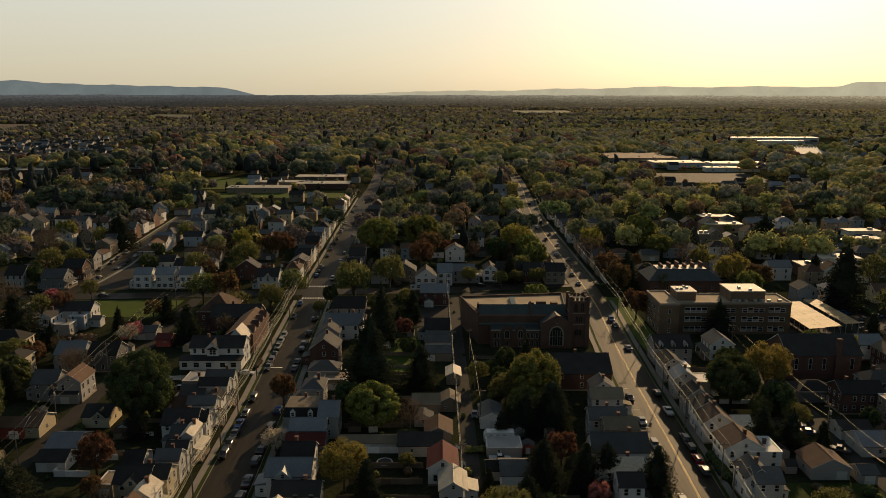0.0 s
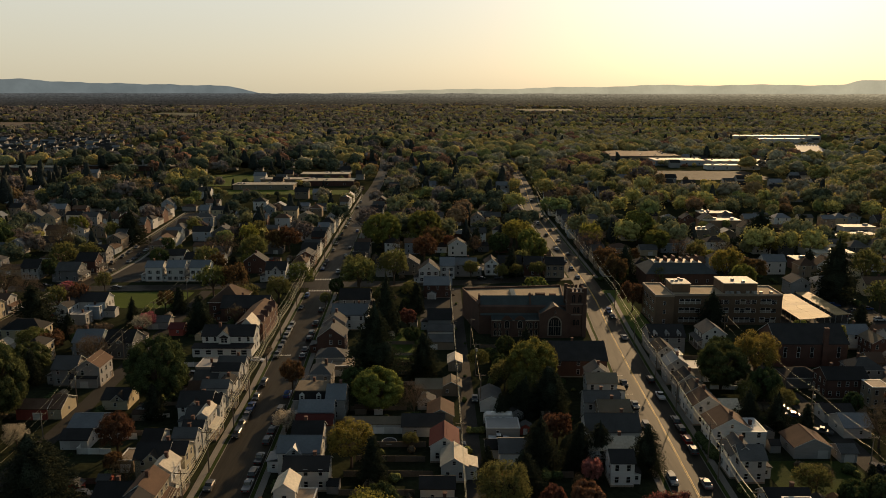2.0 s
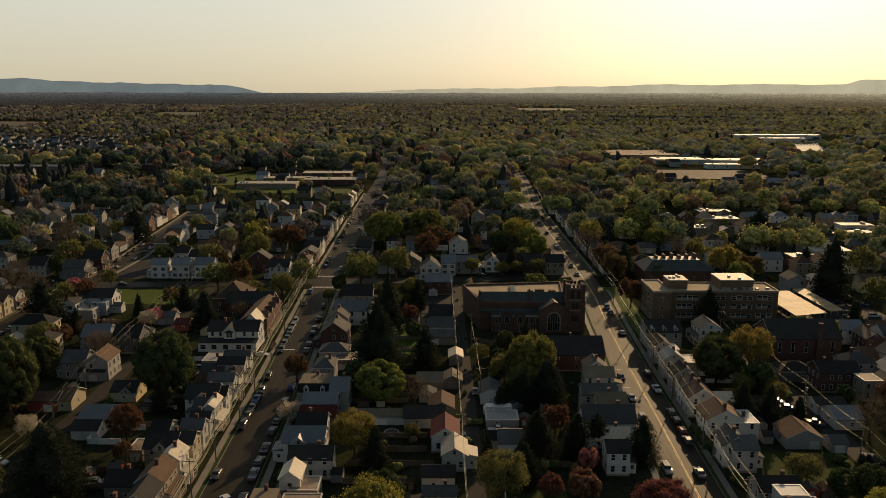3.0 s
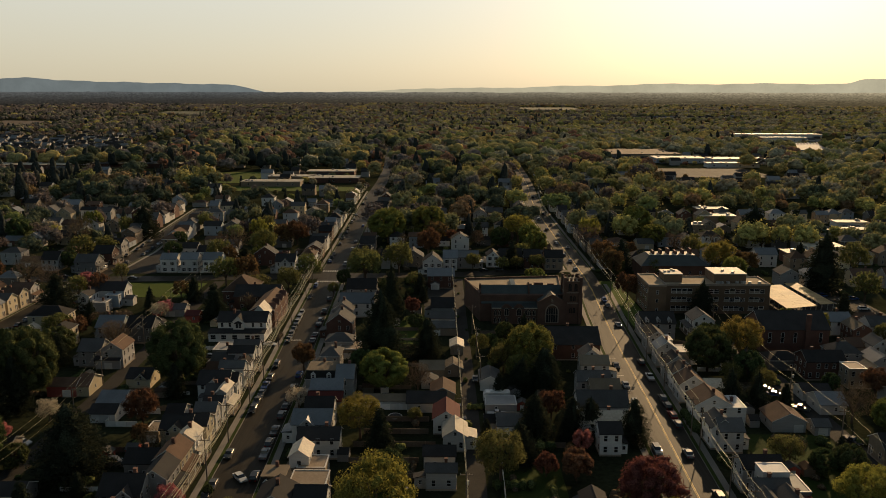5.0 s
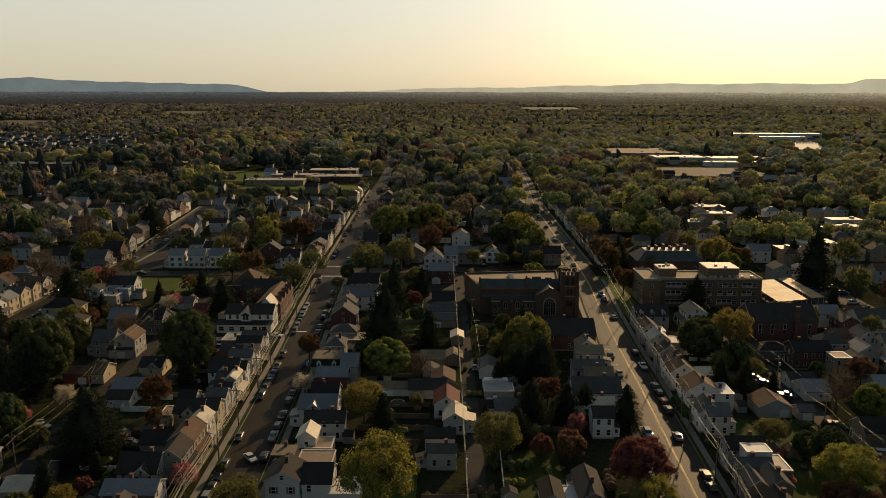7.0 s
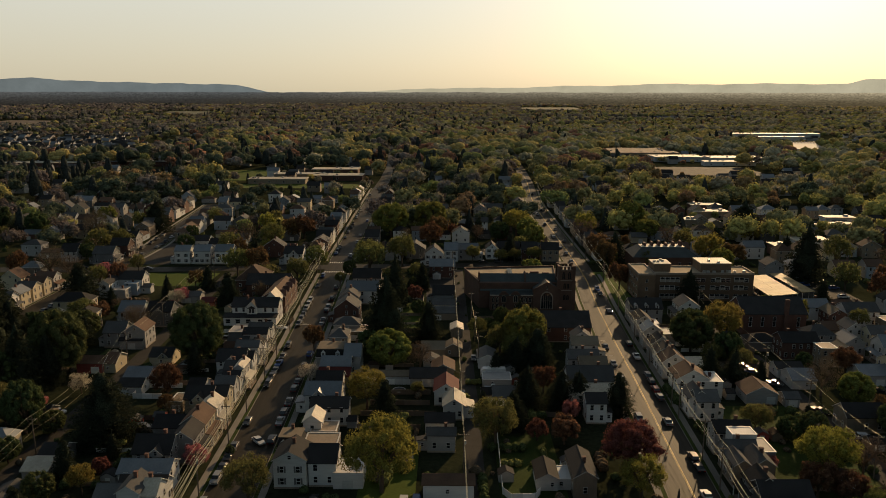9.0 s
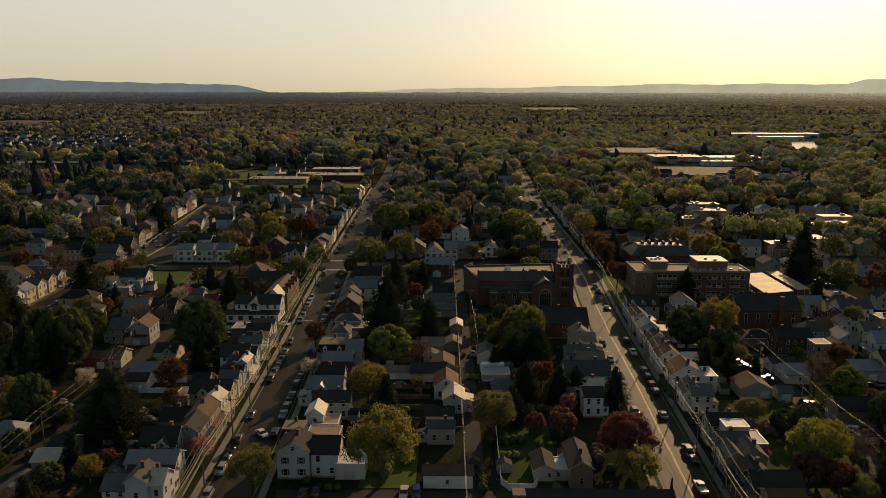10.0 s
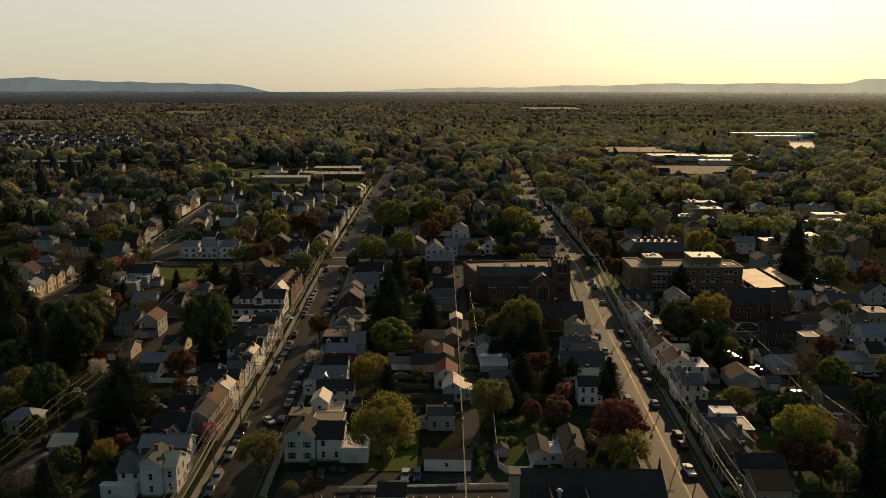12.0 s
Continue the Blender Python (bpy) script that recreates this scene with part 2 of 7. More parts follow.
def solids_mesh(name, verts, tris, mat, loose=None):
    """Many rounded masses (verts: n x k x 3, tris: m x 3 on one mass), with loose leaf quads among them."""
    n, k = verts.shape[:2]
    idx = (tris[None, :, :] + (np.arange(n) * k)[:, None, None]).reshape(-1)
    V, starts, total = verts.reshape(-1, 3), np.arange(0, len(idx), 3), len(idx) // 3
    if loose is not None:
        q = len(loose)
        idx = np.concatenate([idx, np.arange(4 * q) + len(V)])
        starts = np.concatenate([starts, np.arange(q) * 4 + 3 * total])
        V = np.concatenate([V, loose.reshape(-1, 3)])
        total += q
    me = bpy.data.meshes.new(name)
    me.vertices.add(len(V))
    me.vertices.foreach_set("co", np.ascontiguousarray(V, dtype=np.float32).ravel())
    me.loops.add(len(idx))
    me.loops.foreach_set("vertex_index", idx.astype(np.int32))
    me.polygons.add(total)
    me.polygons.foreach_set("loop_start", starts.astype(np.int32))
    for m in mat:
        me.materials.append(m)
    if loose is not None:
        me.polygons.foreach_set("material_index", np.repeat([0, 1], [total - q, q]).astype(np.int32))
    me.update(calc_edges=True)
    me.polygons.foreach_set("use_smooth", np.ones(total, dtype=bool))
    return me


def ico(level):
    """Points and triangles of a ball."""
    bm = bmesh.new()
    bmesh.ops.create_icosphere(bm, subdivisions=level, radius=1)
    v = np.array([p.co[:] for p in bm.verts])
    f = np.array([[p.index for p in q.verts] for q in bm.faces])
    bm.free()
    return v, f


def lumpy(level, seed, rough=0.2):
    """A ball swollen into clumps, flatter below."""
    v, f = ico(level)
    w = np.array([1 + 1.5 * rough * noise.noise(Vector(p) * 1.7 + Vector((seed, 0, 0))) + rough * noise.noise(Vector(p) * 4.2 + Vector((0, seed, 5))) + (0.4 * rough * noise.noise(Vector(p) * 10 + Vector((7, 0, seed))) if level > 2 else 0) for p in v])
    v = v * w[:, None]
    v[:, 2] = np.where(v[:, 2] < -0.15, -0.15 + (v[:, 2] + 0.15) * 0.75, v[:, 2])
    return v, f


# ---- the land: one sheet to the horizon ----
def land(x, y):
    """Height of the ground: level in the town, rising slowly into low hills far out."""
    r = math.hypot(x, y)
    k = max(0.0, min(1.0, (r - 1300) / 3500))
    return 76 * k ** 1.5 + (3.5 * k * math.sin(x / 310 + 1.3) * math.cos(y / 270) if k > 0 else 0)


b = Build()
radii = [0, 150, 300, 500, 800, 1100, 1300] + [1300 + 150 * i for i in range(1, 24)]
turns = 96
for r in radii:
    for i in range(turns):
        a = 2 * math.pi * i / turns
        b.v.append((r * math.sin(a), r * math.cos(a), land(r * math.sin(a), r * math.cos(a))))
for j in range(len(radii) - 1):
    for i in range(turns):
        k = (i + 1) % turns
        b.f.append((j * turns + i, (j + 1) * turns + i, (j + 1) * turns + k, j * turns + k))
        b.m.append(0)
b.f = [f if f[0] >= turns else (f[0], f[1], f[2]) for f in b.f]
me = bpy.data.meshes.new("ground")
me.from_pydata(b.v, [], b.f)
me.materials.append(GROUND)
tagged(new("ground", me), "dark grassy ground of the town and plain", "ground", kind="structure")


def at_y(pts, y):
    """x of a polyline of (x, y) points at y."""
    for (xa, ya), (xb, yb) in zip(pts, pts[1:]):
        if y <= yb:
            return xa + (xb - xa) * (y - ya) / (yb - ya)
    return pts[-1][0]


def ribbon(name, pts, left, right, z0, z1, mat, label, category, kind="structure"):
    """A strip along a polyline, from left to right of it, with thickness."""
    bb = Build()
    rim = []
    for i, (x, y) in enumerate(pts):
        xa, ya = pts[max(0, i - 1)]
        xb, yb = pts[min(len(pts) - 1, i + 1)]
        d = math.hypot(xb - xa, yb - ya)
        nx, ny = (yb - ya) / d, -(xb - xa) / d
        rim.append(((x + nx * left, y + ny * left), (x + nx * right, y + ny * right)))
    for (l0, r0), (l1, r1) in zip(rim, rim[1:]):
        bb.poly([(*l0, z1), (*r0, z1), (*r1, z1), (*l1, z1)])
        bb.poly([(*l0, z0), (*l0, z1), (*l1, z1), (*l1, z0)])
        bb.poly([(*r0, z0), (*r1, z0), (*r1, z1), (*r0, z1)])
    me = bpy.data.meshes.new(name)
    me.from_pydata(bb.v, [], bb.f)
    me.materials.append(mat)
    return tagged(new(name, me), label, category, kind=kind)


LEFT_ST = [(-43.5, -60), (-48.5, 110), (-49.7, 150), (-51.4, 200), (-54, 250), (-57, 320), (-59, 400), (-61.5, 480), (-63.4, 562), (-65.3, 640), (-66, 716), (-71, 860), (-83, 1020), (-100, 1200)]
MAIN_ST = [(46.5, -60), (54.4, 100), (55.7, 125), (57.3, 157), (58.3, 175), (60, 217), (62.5, 261), (65.5, 300), (66.5, 330), (66.5, 430), (67, 535), (70.2, 597), (75.8, 673), (80, 771), (85, 937), (101, 1075), (140, 1300)]
ALLEY = [(6.8, 60), (6.5, 160), (6, 200), (5.2, 260), (4.8, 322)]
LANE_W = [(-102, -40), (-102.8, 100), (-103, 180), (-105, 230), (-108, 316)]
FAR_W = [(-166, -60), (-169, 200), (-171, 320), (-171, 380), (-177, 430), (-188, 540)]
LANE_E = [(102.5, 60), (103, 165), (103, 215), (99, 252)]
CROSS = [(-420, 314), (-150, 320), (-60, 327), (5, 331), (66, 343)]

ribbon("road", LEFT_ST, -5.6, 5.6, 0, 0.05, ASPHALT, "grey asphalt street lined with parked cars", "road")
ribbon("road", MAIN_ST, -5.7, 5.7, 0, 0.055, ASPHALT, "worn asphalt main street shining in low sun", "road")
ribbon("road", FAR_W, -5, 5, 0, 0.045, ASPHALT, "asphalt side street with parked cars", "road")
ribbon("road", CROSS, -5, 5, 0, 0.06, ASPHALT, "asphalt cross street", "road")
ribbon("road", ALLEY, -2.3, 2.3, 0, 0.045, LANE, "narrow patched asphalt alley between garages", "alley")
ribbon("road", LANE_W, -2.6, 2.6, 0, 0.045, LANE, "narrow asphalt back lane with grass verge", "alley")
ribbon("road", LANE_E, -3.0, 3.0, 0, 0.045, LANE, "narrow asphalt back lane beside garages", "alley")
for pts, w in ((LEFT_ST, 5.6), (MAIN_ST, 5.7), (FAR_W, 5)):
    for y0, y1 in ((-60, 313), (341, 640)):
        seg = [(at_y(pts, y0), y0)] + [p for p in pts if y0 < p[1] < y1] + [(at_y(pts, y1), y1)]
        if pts is FAR_W and y1 > 540:
            seg = seg[:-1]
        for s in (-1, 1):
            a, c, d = (w * s, (w + 1.1) * s, (w + 2.7) * s)
            ribbon("kerb", seg, min(a, a + 0.15 * s), max(a, a + 0.15 * s), 0, 0.17, CONCRETE, "pale concrete kerb", "kerb")
            ribbon("verge", seg, min(a + 0.15 * s, c), max(a + 0.15 * s, c), 0, 0.14, LAWN, "strip of grass between kerb and pavement", "verge")
            ribbon("pavement", seg, min(c, d), max(c, d), 0, 0.16, CONCRETE, "worn concrete pavement", "pavement")


def sheet(name, x0, y0, x1, y1, z, mat, label, category):
    bb = Build()
    bb.box(x0, y0, -0.1, x1, y1, z)
    return single(name, bb, mat, label, category, kind="structure")


sheet("lawn", -161, 288, -113, 313, 0.08, MOWN, "mown green corner lot", "lawn")
sheet("car_park", -38, 78, 24, 107, 0.06, LANE, "old asphalt car park", "car park")
sheet("car_park", 9, 300, 58, 326, 0.06, LANE, "asphalt car park behind the church", "car park")
sheet("car_park", -10, 276, 3, 327, 0.065, LANE, "asphalt yard beside the alley", "car park")
sheet("car_park", 131.5, 252, 178, 302, 0.06, LANE, "asphalt car park beside the school", "car park")
sheet("lawn", 71.5, 248, 80, 318, 0.08, MOWN, "grass in front of the school", "lawn")
sheet("lawn", -20, 108, -7, 130, 0.08, MOWN, "green yard under the large tree", "lawn")
sheet("car_park", -165, 331, -145, 385, 0.06, LANE, "open asphalt yard beside the side street", "car park")
sheet("lawn", -205, 640, -85, 672, 0.1, MOWN, "mown grass before the low school", "lawn")
sheet("lawn", -260, 700, -196, 800, 0.1, MOWN, "mown school playing field", "lawn")
sheet("car_park", 228, 757, 348, 850, 0.1, LANE, "wide asphalt car park before the stores", "car park")
sheet("lawn", 470, 1020, 600, 1070, 0.1, MOWN, "open grass before the long sheds", "lawn")
sheet("lawn", 12, 104, 27, 140, 0.08, LAWN, "fenced green garden", "lawn")
sheet("lawn", 76, 100, 99, 158, 0.08, LAWN, "back garden grass", "lawn")
sheet("lawn", -22, 228, -8, 262, 0.08, MOWN, "back garden grass with low walls", "lawn")


# ---- houses ----
def window_mesh(w, h, panes=2, lower=None, shutters=None):
    """A sash window in one piece: frame, sill and recessed panes, facing -y."""
    bb = Build()
    f, o = 0.07, -0.07
    outer = [(-w / 2 - f, -f), (w / 2 + f, -f), (w / 2 + f, h + f), (-w / 2 - f, h + f)]
    bb.v += [(x, 0.02, z) for x, z in outer] + [(x, o, z) for x, z in outer]
    levels = [0, h / 2 - 0.035, h / 2 + 0.035, h] if panes == 2 else [0, h]
    base = len(bb.v)
    for z in levels:
        bb.v += [(-w / 2, o, z), (w / 2, o, z)]
    top = base + 2 * (len(levels) - 1)
    for i in range(4):
        j = (i + 1) % 4
        bb.f.append((i, j, 4 + j, 4 + i))
        bb.m.append(0)
    lefts = [base + 2 * i for i in range(len(levels))]
    rights = [base + 2 * i + 1 for i in range(len(levels))]
    bb.f += [(4, 5, base + 1, base), (6, 7, top, top + 1), tuple([7, 4] + lefts), tuple([5, 6] + rights[::-1])]
    bb.m += [0, 0, 0, 0]
    for i in range(len(levels) - 1):
        q = [lefts[i], rights[i], rights[i + 1], lefts[i + 1]]
        if i == 1:
            bb.f.append(tuple(q))
            bb.m.append(0)
            continue
        n = len(bb.v)
        bb.v += [(bb.v[k][0] * 0.97, -0.03, bb.v[k][2]) for k in q]
        for s in range(4):
            t = (s + 1) % 4
            bb.f.append((q[s], q[t], n + t, n + s))
            bb.m.append(0)
        bb.f.append((n, n + 1, n + 2, n + 3))
        bb.m.append(2 if lower and i == 0 else 1)
    for k in (-1, 1) if shutters else ():
        x0, x1 = sorted((k * (w / 2 + f + 0.02), k * (w / 2 + f + 0.44)))
        bb.box(x0, -0.06, -0.02, x1, 0.02, h + 0.02, 2)
    return bb.mesh("window", [TRIM, GLASS] + [m for m in (lower, shutters) if m])


WIN = window_mesh(0.85, 1.45)
WIN_SH = window_mesh(0.85, 1.5, 2, None, WALL['dark'])
WIN_S = window_mesh(0.7, 0.9)
WIN_W = window_mesh(1.8, 1.5)
WIN_B = window_mesh(1.95, 1.9, 2, BLIND)


def door_mesh():
    bb = Build()
    rings = [(-0.62, 0, 0.62, 2.25, 0.02), (-0.62, 0, 0.62, 2.25, -0.08), (-0.5, 0.02, 0.5, 2.1, -0.08), (-0.5, 0.02, 0.5, 2.1, -0.04), (-0.3, 1.2, 0.3, 1.9, -0.04), (-0.28, 1.22, 0.28, 1.88, -0.02)]
    for x0, z0, x1, z1, y in rings:
        bb.v += [(x0, y, z0), (x1, y, z0), (x1, y, z1), (x0, y, z1)]
    for r in range(len(rings) - 1):
        for i in range(4):
            j = (i + 1) % 4
            bb.f.append((4 * r + i, 4 * r + j, 4 * r + 4 + j, 4 * r + 4 + i))
            bb.m.append(1 if r < 2 else 0)
    bb.f.append((20, 21, 22, 23))
    bb.m.append(2)
    return bb.mesh("door", [WOODP, TRIM, GLASS])


def garage_door_mesh():
    bb = Build()
    side = [(0.02, 0.0)]
    for i in range(4):
        side += [(-0.06, 0.02 + i * 0.54), (-0.06, 0.50 + i * 0.54), (-0.03, 0.53 + i * 0.54)]
    side += [(0.02, 2.2)]
    bb.prism(side, 'x', -1.25, 1.25)
    return bb.mesh("garage_door", [TRIM])


DOOR, GDOOR = door_mesh(), garage_door_mesh()


def put(mesh, name, parent, x, y, z, turn):
    ob = new(name, mesh)
    ob.parent = parent
    ob.matrix_basis = pose(x, y, z, 0, 0, turn)
    return ob


def roof_part(parent, x0, y0, x1, y1, eave, kind, mat, pitch=0.62, over=0.35, wallm=None):
    """A roof with thickness over a rectangle; returns its ridge height."""
    bb = Build()
    th = 0.2
    if kind in ('gx', 'gy'):
        half = ((y1 - y0) if kind == 'gx' else (x1 - x0)) / 2
        mid = ((y0 + y1) if kind == 'gx' else (x0 + x1)) / 2
        rise = half * pitch
        e = eave - over * pitch
        o = half + over
        left = [(mid - o, e), (mid - o, e + th), (mid, eave + rise + th), (mid, eave + rise)]
        right = [(mid, eave + rise), (mid, eave + rise + th), (mid + o, e + th), (mid + o, e)]
        a0, a1 = (x0 - over, x1 + over) if kind == 'gx' else (y0 - over, y1 + over)
        for side in (left, right):
            bb.prism(side, 'x' if kind == 'gx' else 'y', a0, a1, 0, 1)
        cap = [(mid - 0.15, eave + rise + th - 0.03), (mid, eave + rise + th + 0.06), (mid + 0.15, eave + rise + th - 0.03)]
        bb.prism(cap, 'x' if kind == 'gx' else 'y', a0, a1, 0, 1)
        part("roof", bb, [mat, TRIM], parent)
        return eave + rise
    if kind == 'hip':
        hx, hy = (x1 - x0) / 2 + over, (y1 - y0) / 2 + over
        mx, my = (x0 + x1) / 2, (y0 + y1) / 2
        rise = min(hx, hy) * pitch
        rx, ry = max(0.15, hx - hy), max(0.15, hy - hx)
        base = [(mx - hx, my - hy), (mx + hx, my - hy), (mx + hx, my + hy), (mx - hx, my + hy)]
        top = [(mx - rx, my - ry), (mx + rx, my - ry), (mx + rx, my + ry), (mx - rx, my + ry)]
        z = eave - 0.05
        for i in range(4):
            j = (i + 1) % 4
            bb.poly([(*base[i], z + th), (*base[j], z + th), (*top[j], z + th + rise), (*top[i], z + th + rise)], 0)
            bb.poly([(*base[i], z), (*base[j], z), (*base[j], z + th), (*base[i], z + th)], 1)
        bb.poly([(*p, z + th + rise) for p in top], 0)
        bb.poly([(*p, z) for p in reversed(base)], 1)
        part("roof", bb, [mat, TRIM], parent)
        return eave + rise
    bb.box(x0 + 0.2, y0 + 0.2, eave - 0.25, x1 - 0.2, y1 - 0.2, eave - 0.08, 0)
    for q in ((x0 - 0.1, y0 - 0.1, x1 + 0.1, y0 + 0.2), (x0 - 0.1, y1 - 0.2, x1 + 0.1, y1 + 0.1), (x0 - 0.1, y0 + 0.2, x0 + 0.2, y1 - 0.2), (x1 - 0.2, y0 + 0.2, x1 + 0.1, y1 - 0.2)):
        bb.box(q[0], q[1], eave - 0.1, q[2], q[3], eave + 0.12, 1)
    part("roof", bb, [mat, TRIM], parent)
    return eave


WALL_WORD = {'white': "white-sided", 'cream': "cream-sided", 'grey': "grey-sided", 'dark': "dark-sided", 'tan': "tan board", 'blue': "blue-grey", 'red': "barn-red", 'brick': "red brick"}
ROOF_WORD = {'black': "black shingle roof", 'grey': "grey shingle roof", 'brown': "brown shingle roof", 'tanr': "weathered tan roof", 'metal': "pale metal roof", 'slate': "blue-grey metal roof", 'redr': "dark red roof"}
rng = random.Random(11)


xr = random.Random(77)


def back_room(h, w, d, side, wm, rm):
    """A low kitchen wing under a lean-to roof behind a house, now and then with a small stoop roof over the door."""
    if xr.random() > 0.6:
        return
    deep, half, z = xr.uniform(1.8, 3.0), d * xr.uniform(0.45, 0.8), xr.uniform(2.5, 3.2)
    y = xr.uniform(-1, 1) * (d - half) * 0.8
    xa, xb = sorted((side * (w - 0.1), side * (w + deep)))
    bb = Build()
    bb.box(xa, y - half, -0.2, xb, y + half, z)
    room = part("back_room", bb, wm, h)
    bb = Build()
    bb.prism([(side * (w - 0.02), z + 0.75), (side * (w - 0.02), z + 0.92), (side * (w + deep + 0.3), z + 0.17), (side * (w + deep + 0.3), z)], 'y', y - half - 0.2, y + half + 0.2)
    part("lean_to_roof", bb, rm, room)
    put(WIN_S, "window", room, side * (w + deep / 2), y - half, 1.2, 0)


def house(x0, y0, x1, y1, eave, roof, wall, cover, extra="", group="", detail=2):
    """A house or, when low, a garage. extra: c chimney, p porch, x cross gable, X broad cross gable, d dormers, s shutters, w a long row of windows."""
    low = eave < 4.2
    kind = "garage" if low else "house"
    shape = {'gx': "gabled", 'gy': "gabled", 'hip': "hip-roofed", 'flat': "flat-roofed", 'mans': "dormered"}[roof]
    label = f"{WALL_WORD[wall]} {shape} {'garage' if low else 'house'} with {ROOF_WORD[cover]}" + (" and porch" if 'p' in extra else " and brick chimney" if 'c' in extra else "")
    h = thing(kind, label, kind, group or ("garages of the town" if low else "houses of the town"), at=pose((x0 + x1) / 2, (y0 + y1) / 2, 0))
    w, d = (x1 - x0) / 2, (y1 - y0) / 2
    pitch = rng.uniform(0.55, 0.75) if not low else rng.uniform(0.4, 0.55)
    wm, rm = WALL[wall], ROOF[cover]
    bb = Build()
    rk = 'gx' if roof == 'mans' else roof
    if rk == 'gx':
        bb.prism([(-d, -0.2), (-d, eave), (0, eave + d * pitch), (d, eave), (d, -0.2)], 'x', -w, w)
    elif rk == 'gy':
        bb.prism([(-w, -0.2), (-w, eave), (0, eave + w * pitch), (w, eave), (w, -0.2)], 'y', -d, d)
    else:
        bb.box(-w, -d, -0.2, w, d, eave - 0.02)
    part("wall", bb, wm, h)
    if detail > 1 and not low:
        fb = Build()
        fb.box(-w - 0.06, -d - 0.06, -0.2, w + 0.06, d + 0.06, 0.45)
        part("foundation", fb, STONE, h)
    top = roof_part(h, -w, -d, w, d, eave, rk, rm, pitch)
    # openings on the sides that face the streets
    if low:
        if rng.random() < 0.5 and 2 * w > 3.4:
            put(GDOOR, "garage_door", h, rng.uniform(-w + 1.6, w - 1.6), -d, 0, 0)
        else:
            put(WIN_S, "window", h, rng.uniform(-w * 0.5, w * 0.5), -d, 1.2, 0)
        side = 1 if x0 < 0 else -1
        if d > 2:
            put(WIN_S, "window", h, side * w, 0, 1.2, 90 * side)
    else:
        levels = [1.1, 4.0] if eave > 5 else [1.2]
        n = 5 if 'w' in extra else max(1, min(3 if detail > 1 else 2, int(2 * w / 2.6)))
        for z in levels:
            for i in range(n):
                if rng.random() < 0.88:
                    put(WIN_SH if 's' in extra else WIN, "window", h, -w + 2 * w * (i + 0.5) / n, -d, z, 0)
        if rk == 'gy' and w > 2.6:
            put(WIN_S, "window", h, 0, -d, eave + 0.25, 0)
        side = 1 if (x0 + x1) < 0 else -1
        n = max(1, min(3, int(2 * d / 2.6)))
        for z in levels if detail > 1 else levels[-1:]:
            for i in range(n if detail > 1 else 1):
                if z > 0:
                    put(WIN, "window", h, side * w, -d + 2 * d * (i + 0.5) / n, z, 90 * side)
        if detail > 1:
            put(DOOR, "door", h, side * w, d - 1.0, 0.45, 90 * side)
    if detail > 1 and not low:
        back_room(h, w, d, -1 if (x0 + x1) < 0 else 1, wm, rm)
    if 'c' in extra or (detail > 1 and not low and xr.random() < 0.3):
        cb = Build()
        cx, cy = (rng.uniform(-w * 0.5, w * 0.5), 0.3) if rk != 'gy' else (0.3, rng.uniform(-d * 0.6, d * 0.6))
        cb.box(cx - 0.35, cy - 0.35, eave - 0.5, cx + 0.35, cy + 0.35, top + 1.0)
        cb.box(cx - 0.43, cy - 0.43, top + 1.0, cx + 0.43, cy + 0.43, top + 1.2)
        part("chimney", cb, BRICKD, h)
    if 'p' in extra and not low:
        side = 1 if (x0 + x1) < 0 else -1
        px0, px1 = sorted((side * w, side * (w + 1.9)))
        pb = Build()
        pb.box(px0, -d + 0.1, -0.1, px1, d - 0.1, 0.5)
        part("porch_floor", pb, WOODP, h)
        rb = Build()
        z = 3.1
        out = side * (w + 2.1)
        rb.prism([(side * (w - 0.02), z + 0.7), (side * (w - 0.02), z + 0.85), (out, z + 0.15), (out, z)], 'y', -d - 0.05, d + 0.05)
        part("porch_roof", rb, rm, h)
        for k in range(3):
            qb = Build()
            yy = -d + 0.25 + k * (2 * d - 0.5) / 2
            qb.box(side * (w + 1.75) - 0.08, yy - 0.08, 0.5, side * (w + 1.75) + 0.08, yy + 0.08, z + 0.05)
            part("porch_post", qb, TRIM, h)
    if ('x' in extra or 'X' in extra) and rk == 'gx':
        g = 1.7 if 'x' in extra else 2.6
        gx = rng.uniform(-w * 0.3, w * 0.3)
        gb = Build()
        gb.prism([(gx - g, eave - 0.6), (gx - g, eave), (gx, eave + g * 0.9), (gx + g, eave), (gx + g, eave - 0.6)], 'y', -d - 0.5, 0)
        part("gable_wall", gb, wm, h)
        put(WIN_S, "window", h, gx, -d - 0.5, eave - 0.2, 0)
        rb = Build()
        for s in (-1, 1):
            rb.prism([(gx, eave + g * 0.9), (gx, eave + g * 0.9 + 0.18), (gx + s * (g + 0.3), eave - 0.09), (gx + s * (g + 0.3), eave - 0.27)], 'y', -d - 0.85, 0.0, 0, 1)
        part("gable_roof", rb, [rm, TRIM], h)
